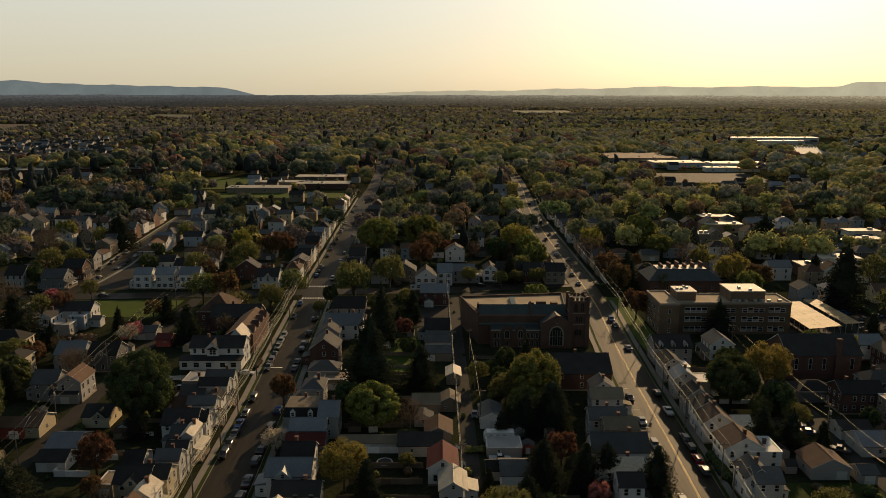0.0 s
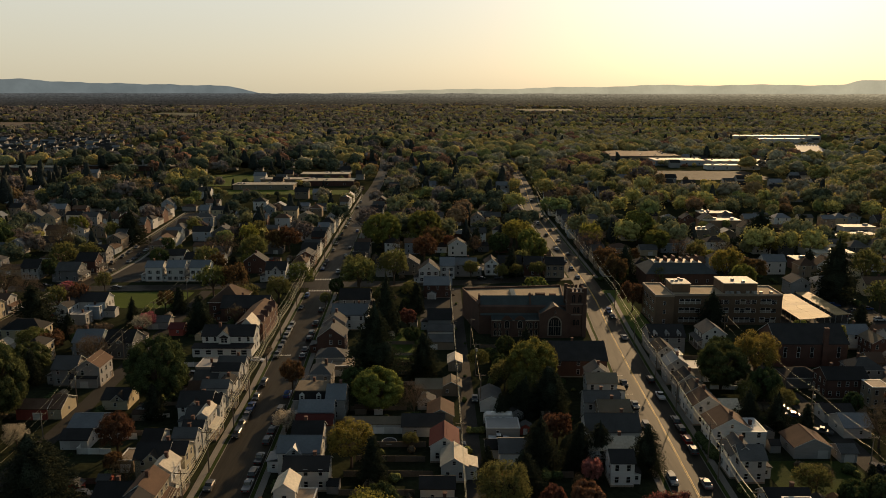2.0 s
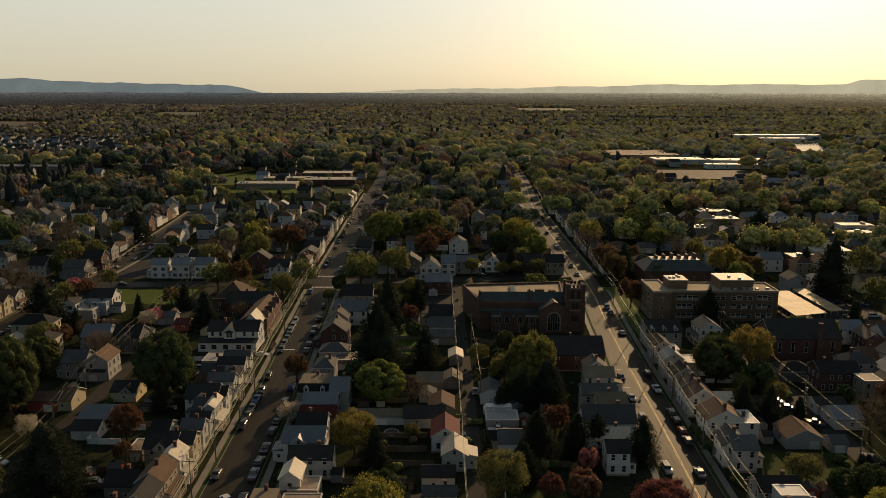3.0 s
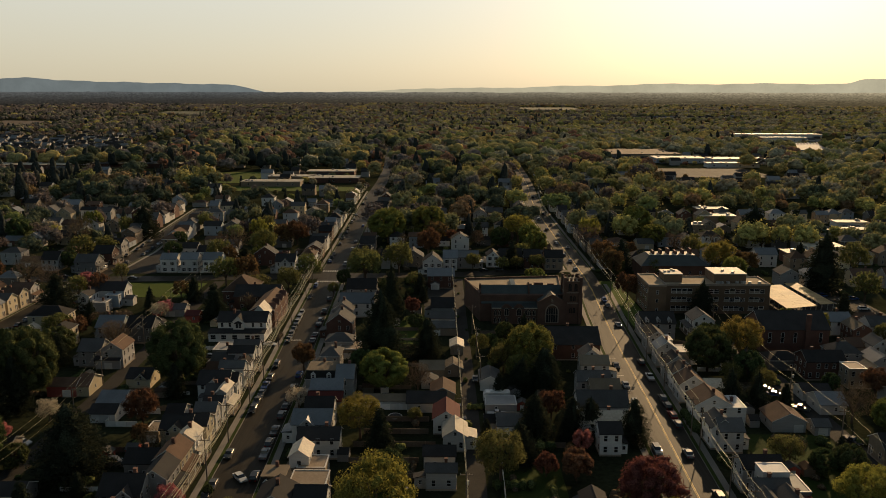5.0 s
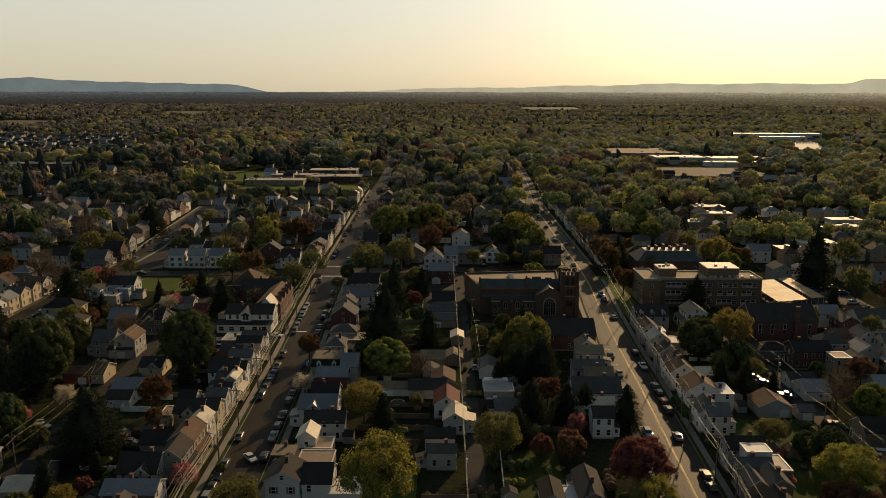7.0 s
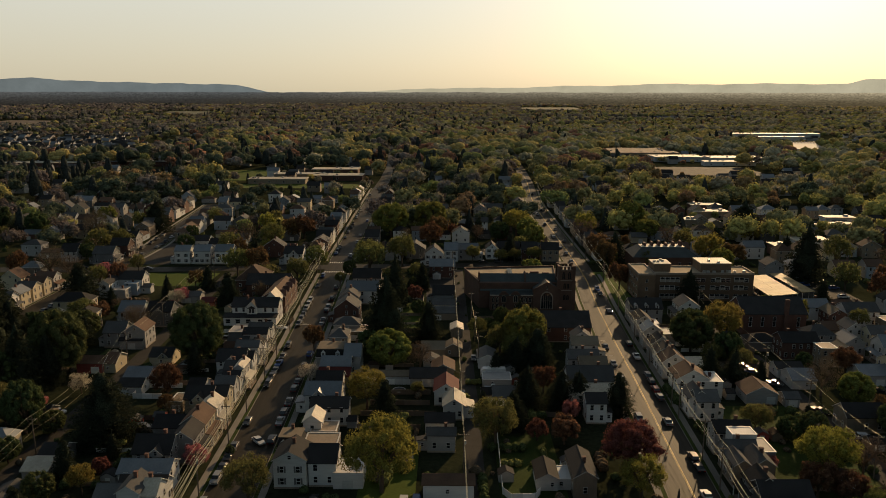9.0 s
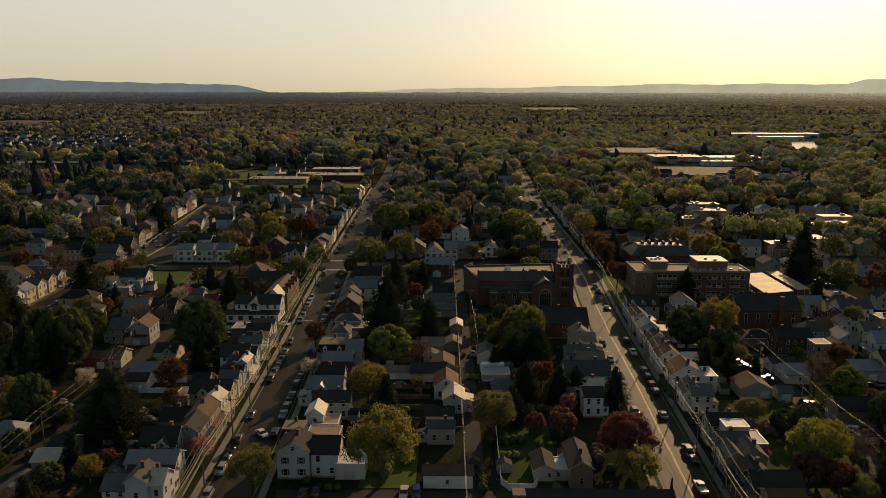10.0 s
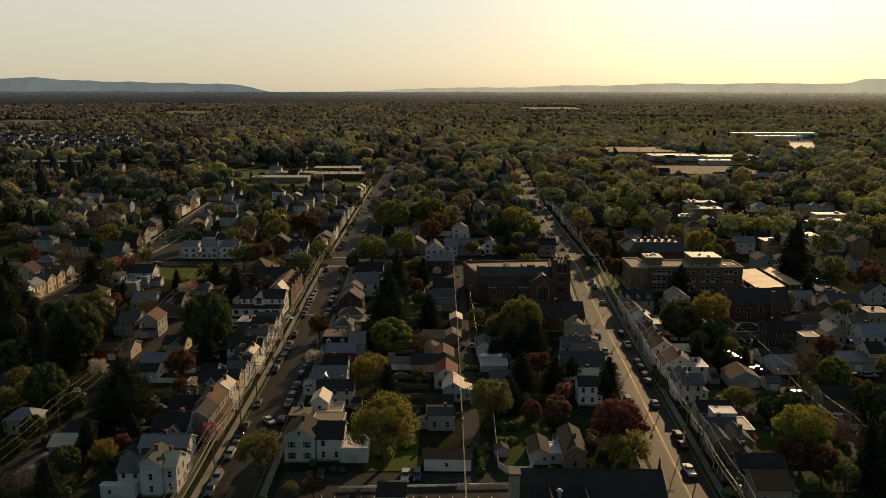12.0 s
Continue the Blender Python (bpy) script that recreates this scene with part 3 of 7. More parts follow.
    if 'd' in extra or roof == 'mans':
        k = 3 if roof == 'mans' else 2
        along = 'x' if rk != 'gy' else 'y'
        for i in range(k if along == 'x' else 4):
            db = Build()
            if along == 'x':
                c = -w + 2 * w * (i + 0.5) / k
                db.prism([(c - 0.7, eave - 0.1), (c - 0.7, eave + 1.3), (c, eave + 2.0), (c + 0.7, eave + 1.3), (c + 0.7, eave - 0.1)], 'y', -d + 0.15, -d + 2.4, 0)
                dm = part("dormer", db, wm, h)
                put(WIN_S, "window", dm, c, -d + 0.15, eave + 0.25, 0)
            else:
                c = -d + 2 * d * (i + 0.5) / 4
                sx = 1 if x0 < 0 else -1
                e0, e1 = sorted((sx * (w - 2.6), sx * (w + 0.1)))
                db.prism([(c - 1.6, eave - 0.1), (c - 1.6, eave + 0.4), (c, eave + 2.4), (c + 1.6, eave + 0.4), (c + 1.6, eave - 0.1)], 'x', e0, e1, 0)
                dm = part("dormer", db, wm, h)
                put(WIN_S, "window", dm, sx * (w + 0.1), c, eave + 0.4, 90 * sx)
    return h



def mansard_house(x0, y0, x1, y1, eave, top):
    """A house whose steep dark upper storey carries dormers and a flat tan roof."""
    h = thing("house", "grey house with dark mansard storey, dormers and flat tan roof", "house", "houses of the town", at=pose((x0 + x1) / 2, (y0 + y1) / 2, 0))
    w, d = (x1 - x0) / 2, (y1 - y0) / 2
    bb = Build()
    bb.box(-w, -d, -0.2, w, d, eave)
    part("wall", bb, WALL['grey'], h)
    bb = Build()
    for k, (z0, z1, o0, o1) in enumerate(((eave, eave + 0.2, 0.3, 0.3), (eave + 0.2, top, 0.15, -0.45))):
        a = [(-w - o0, -d - o0), (w + o0, -d - o0), (w + o0, d + o0), (-w - o0, d + o0)]
        b = [(-w - o1, -d - o1), (w + o1, -d - o1), (w + o1, d + o1), (-w - o1, d + o1)]
        for i in range(4):
            j = (i + 1) % 4
            bb.poly([(*a[i], z0), (*a[j], z0), (*b[j], z1), (*b[i], z1)], k)
    part("mansard", bb, [TRIM, ROOF['black']], h)
    bb = Build()
    bb.box(-w + 0.25, -d + 0.25, top - 0.1, w - 0.25, d - 0.25, top + 0.12)
    part("flat_roof", bb, ROOF['tanr'], h)
    for i in (-1, 1):
        c = i * w * 0.5
        bb = Build()
        bb.prism([(c - 0.7, eave + 0.3), (c - 0.7, eave + 1.7), (c, eave + 2.4), (c + 0.7, eave + 1.7), (c + 0.7, eave + 0.3)], 'y', -d - 0.1, -d + 1.4)
        dormer = part("dormer", bb, WALL['white'], h)
        put(WIN_S, "window", dormer, c, -d - 0.1, eave + 0.6, 0)
        for z in (1.0,) if eave < 4.8 else (1.0, 3.2):
            put(WIN_S, "window", h, c, -d, z, 0)
    bb = Build()
    bb.box(-0.35, d - 1.2, top, 0.35, d - 0.5, top + 1.3)
    part("chimney", bb, BRICKD, h)
    TAKEN_BY_HAND.append((x0 - 3, y0 - 3, x1 + 3, y1 + 3))


TAKEN_BY_HAND = []
# west of left street
house(-72.7, 97.0, -67.4, 103.4, 5.5, 'gx', 'white', 'grey', '')
house(-67.3, 96.2, -62.8, 103.2, 7.8, 'gy', 'white', 'grey', 'c')
house(-62.7, 97.4, -59.8, 103.4, 6.6, 'gx', 'white', 'metal', '')
house(-76.0, 95.2, -68.4, 96.9, 3.0, 'flat', 'white', 'grey', '')
house(-70.5, 103.7, -60.5, 108.3, 4.6, 'gx', 'white', 'black', 'x')
house(-72.8, 108.7, -61.5, 115.2, 5.2, 'gx', 'white', 'slate', '')
house(-73.2, 117.3, -64.5, 125.3, 5.5, 'gx', 'grey', 'black', 'x')
house(-66.2, 122.5, -60.7, 130.5, 6.5, 'gy', 'grey', 'black', 'p')
house(-74.6, 132.9, -65.2, 139.9, 4.5, 'gx', 'dark', 'black', '')
house(-66.7, 131.1, -60.7, 139.1, 6.5, 'gy', 'cream', 'brown', 'p')
house(-65.4, 140.7, -60.7, 146.7, 6.5, 'gy', 'white', 'metal', 'p')
house(-66.4, 157.6, -61.0, 162.0, 6.2, 'gx', 'white', 'grey', 'c')
house(-68.0, 149.6, -60.8, 155.6, 6.0, 'gx', 'cream', 'black', 'c')
house(-72.0, 148.3, -64.6, 155.3, 5.5, 'gx', 'cream', 'black', 'x')
house(-77.5, 151.9, -74.0, 157.9, 3.2, 'flat', 'tan', 'grey', '')
house(-66.0, 163.4, -61.1, 167.2, 6.0, 'gx', 'white', 'black', 'c')
house(-63.9, 168.0, -61.2, 175.0, 7, 'gy', 'white', 'metal', 'p')
house(-68.4, 172.2, -62.0, 178.2, 4.5, 'gx', 'white', 'grey', '')
house(-68.5, 179.2, -61.5, 184.6, 5.6, 'gx', 'white', 'black', 'c')
house(-72.3, 177.4, -63.5, 185.4, 5.5, 'gx', 'white', 'black', 'x')
house(-69.0, 187.6, -61.7, 191.8, 6.6, 'gx', 'white', 'grey', 'p')
house(-74.0, 190.1, -67.1, 196.1, 4.5, 'gx', 'grey', 'brown', 'c')
house(-66.2, 193.4, -61.8, 198.4, 5.4, 'gy', 'white', 'black', 'c')
house(-75.0, 198.6, -68.2, 204.6, 4.5, 'gx', 'grey', 'grey', 'c')
house(-70.2, 200.6, -62.1, 205.4, 6.7, 'gx', 'white', 'black', 'p')
house(-70.6, 208.4, -62.5, 213.2, 5.8, 'gx', 'white', 'grey', 'c')
house(-78.4, 210.4, -70.3, 218.4, 4, 'flat', 'grey', 'grey', 'c')
def large_white_house(x0, y0, x1, y1):
    """White house with a low front range under a lean-to roof, a gabled bay and a rear gable."""
    h = thing("house", "large white house with low front range, gabled bay and black roof", "house", "houses of the town", at=pose(0, 0, 0))
    wall, roof, eave, d = WALL['white'], ROOF['black'], 6.4, (y1 - y0) / 2
    bb = Build()
    bb.prism([(y0, -0.2), (y0, eave), (y0 + d, eave + d * 0.62), (y1, eave), (y1, -0.2)], 'x', x0, x1)
    part("wall", bb, wall, h)
    roof_part(h, x0, y0, x1, y1, eave, 'gx', roof, 0.62)
    bb = Build()
    bb.box(x0 - 2.5, y0 - 3.6, -0.2, x1, y0, 3.3)
    low = part("front_range", bb, wall, h)
    bb = Build()
    bb.prism([(y0 - 4.0, 3.2), (y0 - 4.0, 3.4), (y0 - 0.02, 3.95), (y0 - 0.02, 3.75)], 'x', x0 - 2.8, x1 + 0.3)
    part("lean_to_roof", bb, roof, low)
    c = (x0 + x1) / 2 - 1.0
    bb = Build()
    bb.prism([(c - 1.9, 3.0), (c - 1.9, eave + 0.4), (c, eave + 2.3), (c + 1.9, eave + 0.4), (c + 1.9, 3.0)], 'y', y0 - 1.1, y0 + 2.5)
    bay = part("bay", bb, wall, h)
    bb = Build()
    for s in (-1, 1):
        bb.prism([(c, eave + 2.3), (c, eave + 2.5), (c + s * 2.3, eave + 0.2), (c + s * 2.3, eave)], 'y', y0 - 1.5, y0 + 3.2, 0, 1)
    part("bay_roof", bb, [roof, TRIM], bay)
    bb = Build()
    bb.prism([(c - 1.5, eave - 0.3), (c - 1.5, eave - 0.12), (c, eave + 0.7), (c + 1.5, eave - 0.12), (c + 1.5, eave - 0.3)], 'y', y0 - 1.7, y0 - 1.1)
    part("hood", bb, roof, bay)
    for k in (-0.55, 0.55):
        put(WIN, "window", bay, c + k, y0 - 1.1, 4.4, 0)
    for x in (x0 + 1.6, x0 + 4.4, x1 - 4.8, x1 - 1.8):
        put(WIN, "window", h, x, y0, 4.5, 0)
    for x in (x0 - 0.8, x0 + 3.0, x0 + 7.0, x1 - 6.0, x1 - 2.5):
        put(WIN_W, "window", low, x, y0 - 3.6, 1.0, 0)
    for y in (y0 + 2, y0 + 5, y0 + 8):
        for z in (1.2, 4.4):
            put(WIN, "window", h, x1, y, z, 90)
    bb = Build()
    bb.prism([(x1 - 6.5, eave - 1), (x1 - 6.5, eave + 1.2), (x1 - 3.6, eave + 4.4), (x1 - 0.7, eave + 1.2), (x1 - 0.7, eave - 1)], 'y', y1 - 3.0, y1 + 4.5)
    rear = part("rear_gable", bb, wall, h)
    bb = Build()
    for s in (-1, 1):
        bb.prism([(x1 - 3.6, eave + 4.4), (x1 - 3.6, eave + 4.6), (x1 - 3.6 + s * 3.3, eave + 1.0), (x1 - 3.6 + s * 3.3, eave + 0.8)], 'y', y1 - 3.4, y1 + 4.8, 0, 1)
    part("rear_roof", bb, [ROOF['metal'], TRIM], rear)
    bb = Build()
    bb.box(x0 + 5, y1 - 5.4, eave, x0 + 5.8, y1 - 4.6, eave + d * 0.62 + 1.2)
    part("chimney", bb, BRICKD, h)
    TAKEN_BY_HAND.append((x0 - 5, y0 - 14, x1 + 3, y1 + 7))


large_white_house(-83.6, 233.6, -66.0, 242.0)
house(-75.0, 245.5, -65.7, 269.5, 7, 'gy', 'brick', 'brown', 'd')
house(-93.5, 272.6, -80.6, 288.6, 7, 'hip', 'brick', 'brown', '')
house(-87.6, 268.6, -69.3, 278.6, 6, 'gx', 'brick', 'black', '')

# east of left street
house(-43.8, 231.9, -34.5, 240.9, 6.5, 'gy', 'brick', 'grey', 'c')
house(-44.5, 249.8, -36.6, 255.8, 6, 'gy', 'grey', 'grey', 'c')
house(-43.0, 259.6, -29.7, 268.6, 6, 'gx', 'white', 'slate', 'c')
house(-43.1, 281.4, -30.8, 290.4, 6, 'gx', 'grey', 'black', 'p')
house(-41.9, 217.4, -32.3, 224.4, 4.5, 'hip', 'grey', 'grey', '')
house(-40.5, 199.1, -34.3, 207.1, 6, 'hip', 'grey', 'grey', 'c')
house(-36.5, 212.9, -29.6, 220.9, 3.5, 'flat', 'tan', 'tanr', '')
mansard_house(-42.2, 183.4, -32.9, 191.4, 4.6, 7.4)
house(-32.7, 180.6, -27.7, 188.6, 6.2, 'gx', 'grey', 'slate', '')
house(-39.2, 175.2, -30.2, 181.2, 5, 'gx', 'grey', 'slate', '')
house(-39.0, 169.5, -29.6, 175.5, 4, 'gx', 'dark', 'redr', '')
house(-37.7, 158.5, -30.4, 165.5, 6, 'gx', 'white', 'black', 'c')
house(-39.4, 150.5, -29.7, 158.5, 6, 'gx', 'white', 'slate', 'x')
house(-36.6, 143.6, -26.6, 149.4, 5.3, 'gx', 'white', 'black', '')
house(-36.3, 132.6, -31.8, 138.6, 6.5, 'gy', 'white', 'metal', '')
house(-34.4, 131.3, -27.9, 137.3, 4.5, 'flat', 'tan', 'tanr', '')
mansard_house(-40.2, 120.8, -34.3, 126.4, 5.0, 7.9)
house(-34.2, 121.0, -26.2, 128.0, 5.7, 'flat', 'tan', 'tanr', '')
house(-39.0, 111.7, -31.6, 119.7, 7, 'gy', 'white', 'black', 'cs')
house(-31.3, 112.6, -25.0, 120.6, 6, 'gx', 'white', 'black', '')
house(-25.7, 111.7, -18.9, 118.7, 4, 'flat', 'white', 'tanr', '')
house(-14.4, 90.3, -8.5, 96.3, 4, 'gx', 'white', 'black', '')

# alley west
house(-8.8, 195.7, -1.2, 202.7, 3, 'gx', 'tan', 'tanr', '')
house(-8.0, 187.6, -3.1, 191.6, 2.5, 'gy', 'white', 'grey', '')
house(-4.9, 177.4, 2.0, 185.4, 3, 'gy', 'tan', 'brown', '')
house(-1.2, 197.3, 4.6, 203.3, 3, 'gy', 'tan', 'tanr', '')
house(-11.4, 170.8, -0.6, 177.8, 3, 'gx', 'grey', 'black', '')
house(-3.8, 157.0, 3.0, 166.0, 4.5, 'gy', 'white', 'redr', '')
house(-1.1, 147.7, 4.8, 155.7, 4.2, 'gy', 'white', 'metal', '')
house(-5.2, 108.1, 6.0, 112.6, 3.4, 'gx', 'white', 'brown', '')
house(-4.9, 129.3, 2.0, 132.7, 4.7, 'gx', 'grey', 'grey', '')
house(-5.7, 138.8, 1.8, 144.2, 3.6, 'gx', 'white', 'black', '')
house(-6.5, 257.4, 2.3, 265.4, 5, 'gx', 'grey', 'black', '')
house(-6.4, 249.4, 3.2, 255.4, 3, 'gx', 'white', 'grey', '')
house(-6.1, 237.8, 3.0, 243.8, 3, 'gx', 'tan', 'grey', '')
house(0.9, 217.4, 5.3, 224.4, 3, 'gy', 'tan', 'metal', '')

# alley east
house(9.8, 186.4, 15.8, 195.4, 3.2, 'gy', 'white', 'grey', '')
house(10.6, 170.3, 19.3, 176.6, 2.7, 'flat', 'grey', 'slate', '')
house(9.9, 159.2, 13.3, 164.2, 2.6, 'gx', 'white', 'black', '')
house(12.9, 154.3, 19.5, 162.3, 4, 'gx', 'white', 'grey', '')
house(20.2, 111.4, 25.0, 119.4, 3, 'gy', 'white', 'black', '')
house(24.6, 111.8, 28.6, 117.8, 2.8, 'flat', 'white', 'grey', '')
house(28.0, 108.5, 33.1, 120.5, 5, 'gy', 'tan', 'black', 'x')

# main street west
house(42.4, 199.9, 48.9, 205.9, 6, 'gy', 'white', 'grey', '')
house(41.1, 193.0, 49.7, 199.0, 6, 'gx', 'white', 'tanr', '')
house(37.8, 179.2, 47.3, 185.2, 6.2, 'gx', 'grey', 'grey', 'c')
house(40.5, 173.3, 48.7, 179.3, 6.2, 'gx', 'tan', 'tanr', 'c')
house(34.8, 160.7, 48.0, 168.7, 6.5, 'gx', 'white', 'grey', 'c')
house(34.0, 155.2, 45.5, 161.2, 4.5, 'gx', 'white', 'metal', 'p')
house(37.6, 145.9, 42.9, 151.9, 6, 'gx', 'white', 'black', '')

# main street east
house(70.4, 234.5, 82.7, 243.5, 6, 'mans', 'grey', 'black', '')
house(90.1, 237.9, 98.1, 246.9, 6, 'gy', 'white', 'grey', 'p')
house(68.9, 219.3, 74.7, 228.3, 6, 'gy', 'grey', 'black', '')
house(73.6, 222.1, 78.1, 228.1, 4, 'flat', 'white', 'metal', '')
house(68.2, 206.3, 74.5, 212.3, 6.5, 'gy', 'grey', 'slate', '')
house(70.7, 209.9, 80.8, 216.9, 4, 'flat', 'grey', 'slate', '')
house(67.6, 193.8, 74.4, 199.8, 6.0, 'gy', 'grey', 'black', 'c')
house(67.3, 185.5, 73.9, 191.2, 6.3, 'gy', 'white', 'black', 'c')
house(67.0, 178.0, 74.5, 184.6, 5.8, 'gy', 'white', 'brown', 'c')
house(66.8, 163.0, 76.1, 171.2, 6.2, 'gy', 'white', 'brown', 'c')
house(74.9, 178.4, 79.6, 184.4, 4.5, 'gx', 'white', 'metal', '')
house(72.4, 162.7, 80.1, 170.7, 5.5, 'flat', 'white', 'metal', 'p')
house(66.3, 149.7, 72.2, 156.7, 5.9, 'gy', 'white', 'grey', 'c')
house(67.6, 147.5, 73.5, 153.5, 6, 'gx', 'white', 'grey', '')
house(65.4, 120.6, 72.8, 124.4, 6.0, 'gx', 'grey', 'grey', 'c')
house(66.0, 129.0, 75.0, 134.5, 6.0, 'gx', 'grey', 'black', 'c')
house(68.4, 124.5, 74.2, 128.8, 7.6, 'flat', 'white', 'metal', '')
house(74.3, 122.0, 78.0, 129.5, 4.4, 'flat', 'grey', 'tanr', '')
house(64.9, 113.2, 68.6, 119.8, 5.6, 'gy', 'tan', 'grey', '')
house(68.9, 112.6, 73.8, 119.8, 5.8, 'gy', 'tan', 'grey', '')
house(65.3, 103.9, 71.5, 109.9, 5.5, 'gy', 'dark', 'black', 'p')
house(65.9, 99.9, 76.6, 107.9, 4.5, 'gx', 'dark', 'black', '')
house(66.9, 93.2, 74.5, 101.2, 4.5, 'gx', 'tan', 'brown', '')

# right lane
house(85.8, 159.4, 94.8, 167.4, 3.1, 'gy', 'grey', 'brown', '')
house(96.2, 157.4, 100.2, 162.0, 2.6, 'gx', 'grey', 'grey', '')
house(103.5, 179.7, 111.6, 185.7, 2.8, 'gx', 'white', 'black', '')
house(103.9, 170.4, 111.2, 178.4, 3, 'gx', 'white', 'slate', '')
house(104.9, 141.3, 115.4, 148.3, 4.5, 'gx', 'tan', 'black', '')
house(105.9, 131.2, 110.6, 135.2, 2.2, 'gx', 'tan', 'black', '')
house(126.4, 173.2, 140.2, 182.2, 3.5, 'gx', 'grey', 'slate', '')
house(135.7, 174.4, 140.8, 182.4, 6, 'gx', 'cream', 'black', '')

# left
house(-138.4, 220.4, -132.4, 229.4, 6.5, 'hip', 'cream', 'black', '')
house(-125.4, 227.9, -116.4, 236.9, 6, 'gx', 'blue', 'slate', 'c')
house(-114.6, 227.9, -105.5, 236.9, 6, 'gx', 'dark', 'black', 'px')
house(-151.1, 266.9, -146.5, 275.9, 6.5, 'gy', 'white', 'black', 's')
house(-150.0, 275.7, -135.9, 283.7, 6.5, 'gx', 'white', 'black', 'c')
house(-144.9, 264.2, -138.6, 270.2, 4.5, 'flat', 'grey', 'grey', '')
house(-142.2, 271.6, -136.6, 277.6, 5.5, 'flat', 'blue', 'grey', '')
house(-137.1, 275.3, -132.3, 279.3, 3, 'gx', 'white', 'grey', '')
house(-112.3, 203.7, -105.4, 212.7, 6.5, 'gy', 'grey', 'brown', '')
house(-120.3, 204.5, -113.1, 212.5, 5.5, 'gx', 'grey', 'grey', '')
house(-114.2, 202.9, -106.1, 206.9, 3.2, 'gx', 'grey', 'black', '')
house(-98.4, 170.1, -91.1, 179.1, 2.8, 'gx', 'grey', 'slate', '')
house(-97.2, 163.3, -90.2, 169.3, 2.8, 'gx', 'white', 'black', '')
house(-97.4, 187.2, -90.2, 195.2, 3.2, 'gx', 'cream', 'black', 'x')
house(-75.9, 161.5, -71.3, 168.5, 3, 'gx', 'white', 'black', '')
house(-102.3, 252.4, -97.1, 258.4, 2.8, 'gx', 'red', 'redr', '')
house(-113.3, 260.1, -105.2, 266.1, 3, 'gx', 'grey', 'grey', '')
house(-114.5, 125.4, -107.0, 130.8, 4.4, 'hip', 'cream', 'slate', '')
house(-118.5, 143.5, -107.5, 149.5, 2.8, 'gx', 'tan', 'black', '')
house(-97.4, 99.9, -90.9, 107.0, 3.2, 'gy', 'tan', 'grey', '')
house(-97.0, 120.2, -91.5, 127.2, 3, 'gx', 'dark', 'black', '')
house(-97.2, 113.5, -91.3, 120.5, 3, 'gx', 'grey', 'metal', '')
house(-140.9, 172.0, -132.9, 181.0, 3.5, 'hip', 'tan', 'brown', '')
house(-131.9, 145.3, -125.5, 153.3, 5, 'gx', 'dark', 'black', '')
house(-157.1, 240.8, -143.1, 248.8, 6, 'hip', 'cream', 'black', '')

# cross street north
house(-142.2, 332.1, -134.4, 340.1, 7, 'gx', 'white', 'slate', 's')
house(-132.2, 332.1, -123.9, 340.1, 7, 'gx', 'white', 'slate', 's')
house(-121.2, 332.2, -112.3, 340.2, 7, 'gx', 'white', 'slate', 's')
house(-144.2, 359.1, -133.1, 367.1, 7, 'gx', 'white', 'black', '')
house(-131.6, 354.8, -122.2, 363.8, 6, 'gx', 'white', 'black', '')
house(-124.3, 363.4, -114.9, 372.4, 4, 'gx', 'blue', 'slate', '')
house(-184.7, 331.6, -174.3, 340.6, 5.5, 'gx', 'dark', 'grey', 'p')
house(-182.8, 347.7, -173.3, 356.7, 6.5, 'gx', 'brick', 'black', 'p')
house(-203.1, 335.0, -194.8, 344.0, 6, 'gx', 'grey', 'black', '')
house(-185.5, 370.4, -178.3, 379.4, 6.5, 'gx', 'grey', 'black', '')
house(-85.3, 331.9, -75.7, 340.9, 6, 'gx', 'white', 'black', 'x')
house(-12.4, 330.1, -2.8, 339.1, 6.5, 'gy', 'white', 'black', 's')
house(-9.2, 304.3, 2.8, 313.3, 6, 'gx', 'brick', 'slate', '')
house(-7.7, 302.3, -3.9, 306.3, 2.6, 'gy', 'white', 'grey', '')
house(-2.3, 338.9, 4.6, 347.9, 6.5, 'gx', 'white', 'slate', 's')
house(19.8, 345.6, 26.3, 354.6, 6, 'gy', 'white', 'black', 's')
house(26.5, 347.7, 37.9, 356.7, 5.5, 'gx', 'dark', 'black', 'p')
house(38.8, 343.3, 46.9, 352.3, 6, 'gx', 'brick', 'black', '')
house(49.0, 341.3, 58.1, 350.3, 6.5, 'gx', 'tan', 'black', 's')
house(4.6, 343.2, 15.4, 351.2, 6, 'gx', 'grey', 'slate', '')
house(-26.5, 173.5, -12.0, 178.0, 2.4, 'gx', 'white', 'tanr', '')

# row on the far side street
house(-183.5, 243.5, -176.2, 250.5, 6, 'gx', 'white', 'grey', 'p')
house(-184.0, 252.5, -176.6, 259.5, 6, 'gy', 'cream', 'slate', 'x')
house(-184.2, 261.5, -176.8, 268.5, 6, 'gx', 'cream', 'grey', 'c')
house(-185.5, 270.5, -177.0, 277.0, 6, 'gx', 'cream', 'brown', 'c')
house(-185.8, 279.0, -177.2, 286.0, 6, 'gx', 'grey', 'brown', 'p')
house(-155.3, 231.5, -149.8, 236.5, 3.4, 'gy', 'white', 'metal', '')
# dark red barn on the lane, its near bay red, the rest pale
house(-118.0, 180.5, -109.5, 186.5, 3.4, 'gx', 'red', 'brown', '')
house(-109.5, 181.0, -105.8, 189.5, 3.2, 'gx', 'cream', 'brown', '')
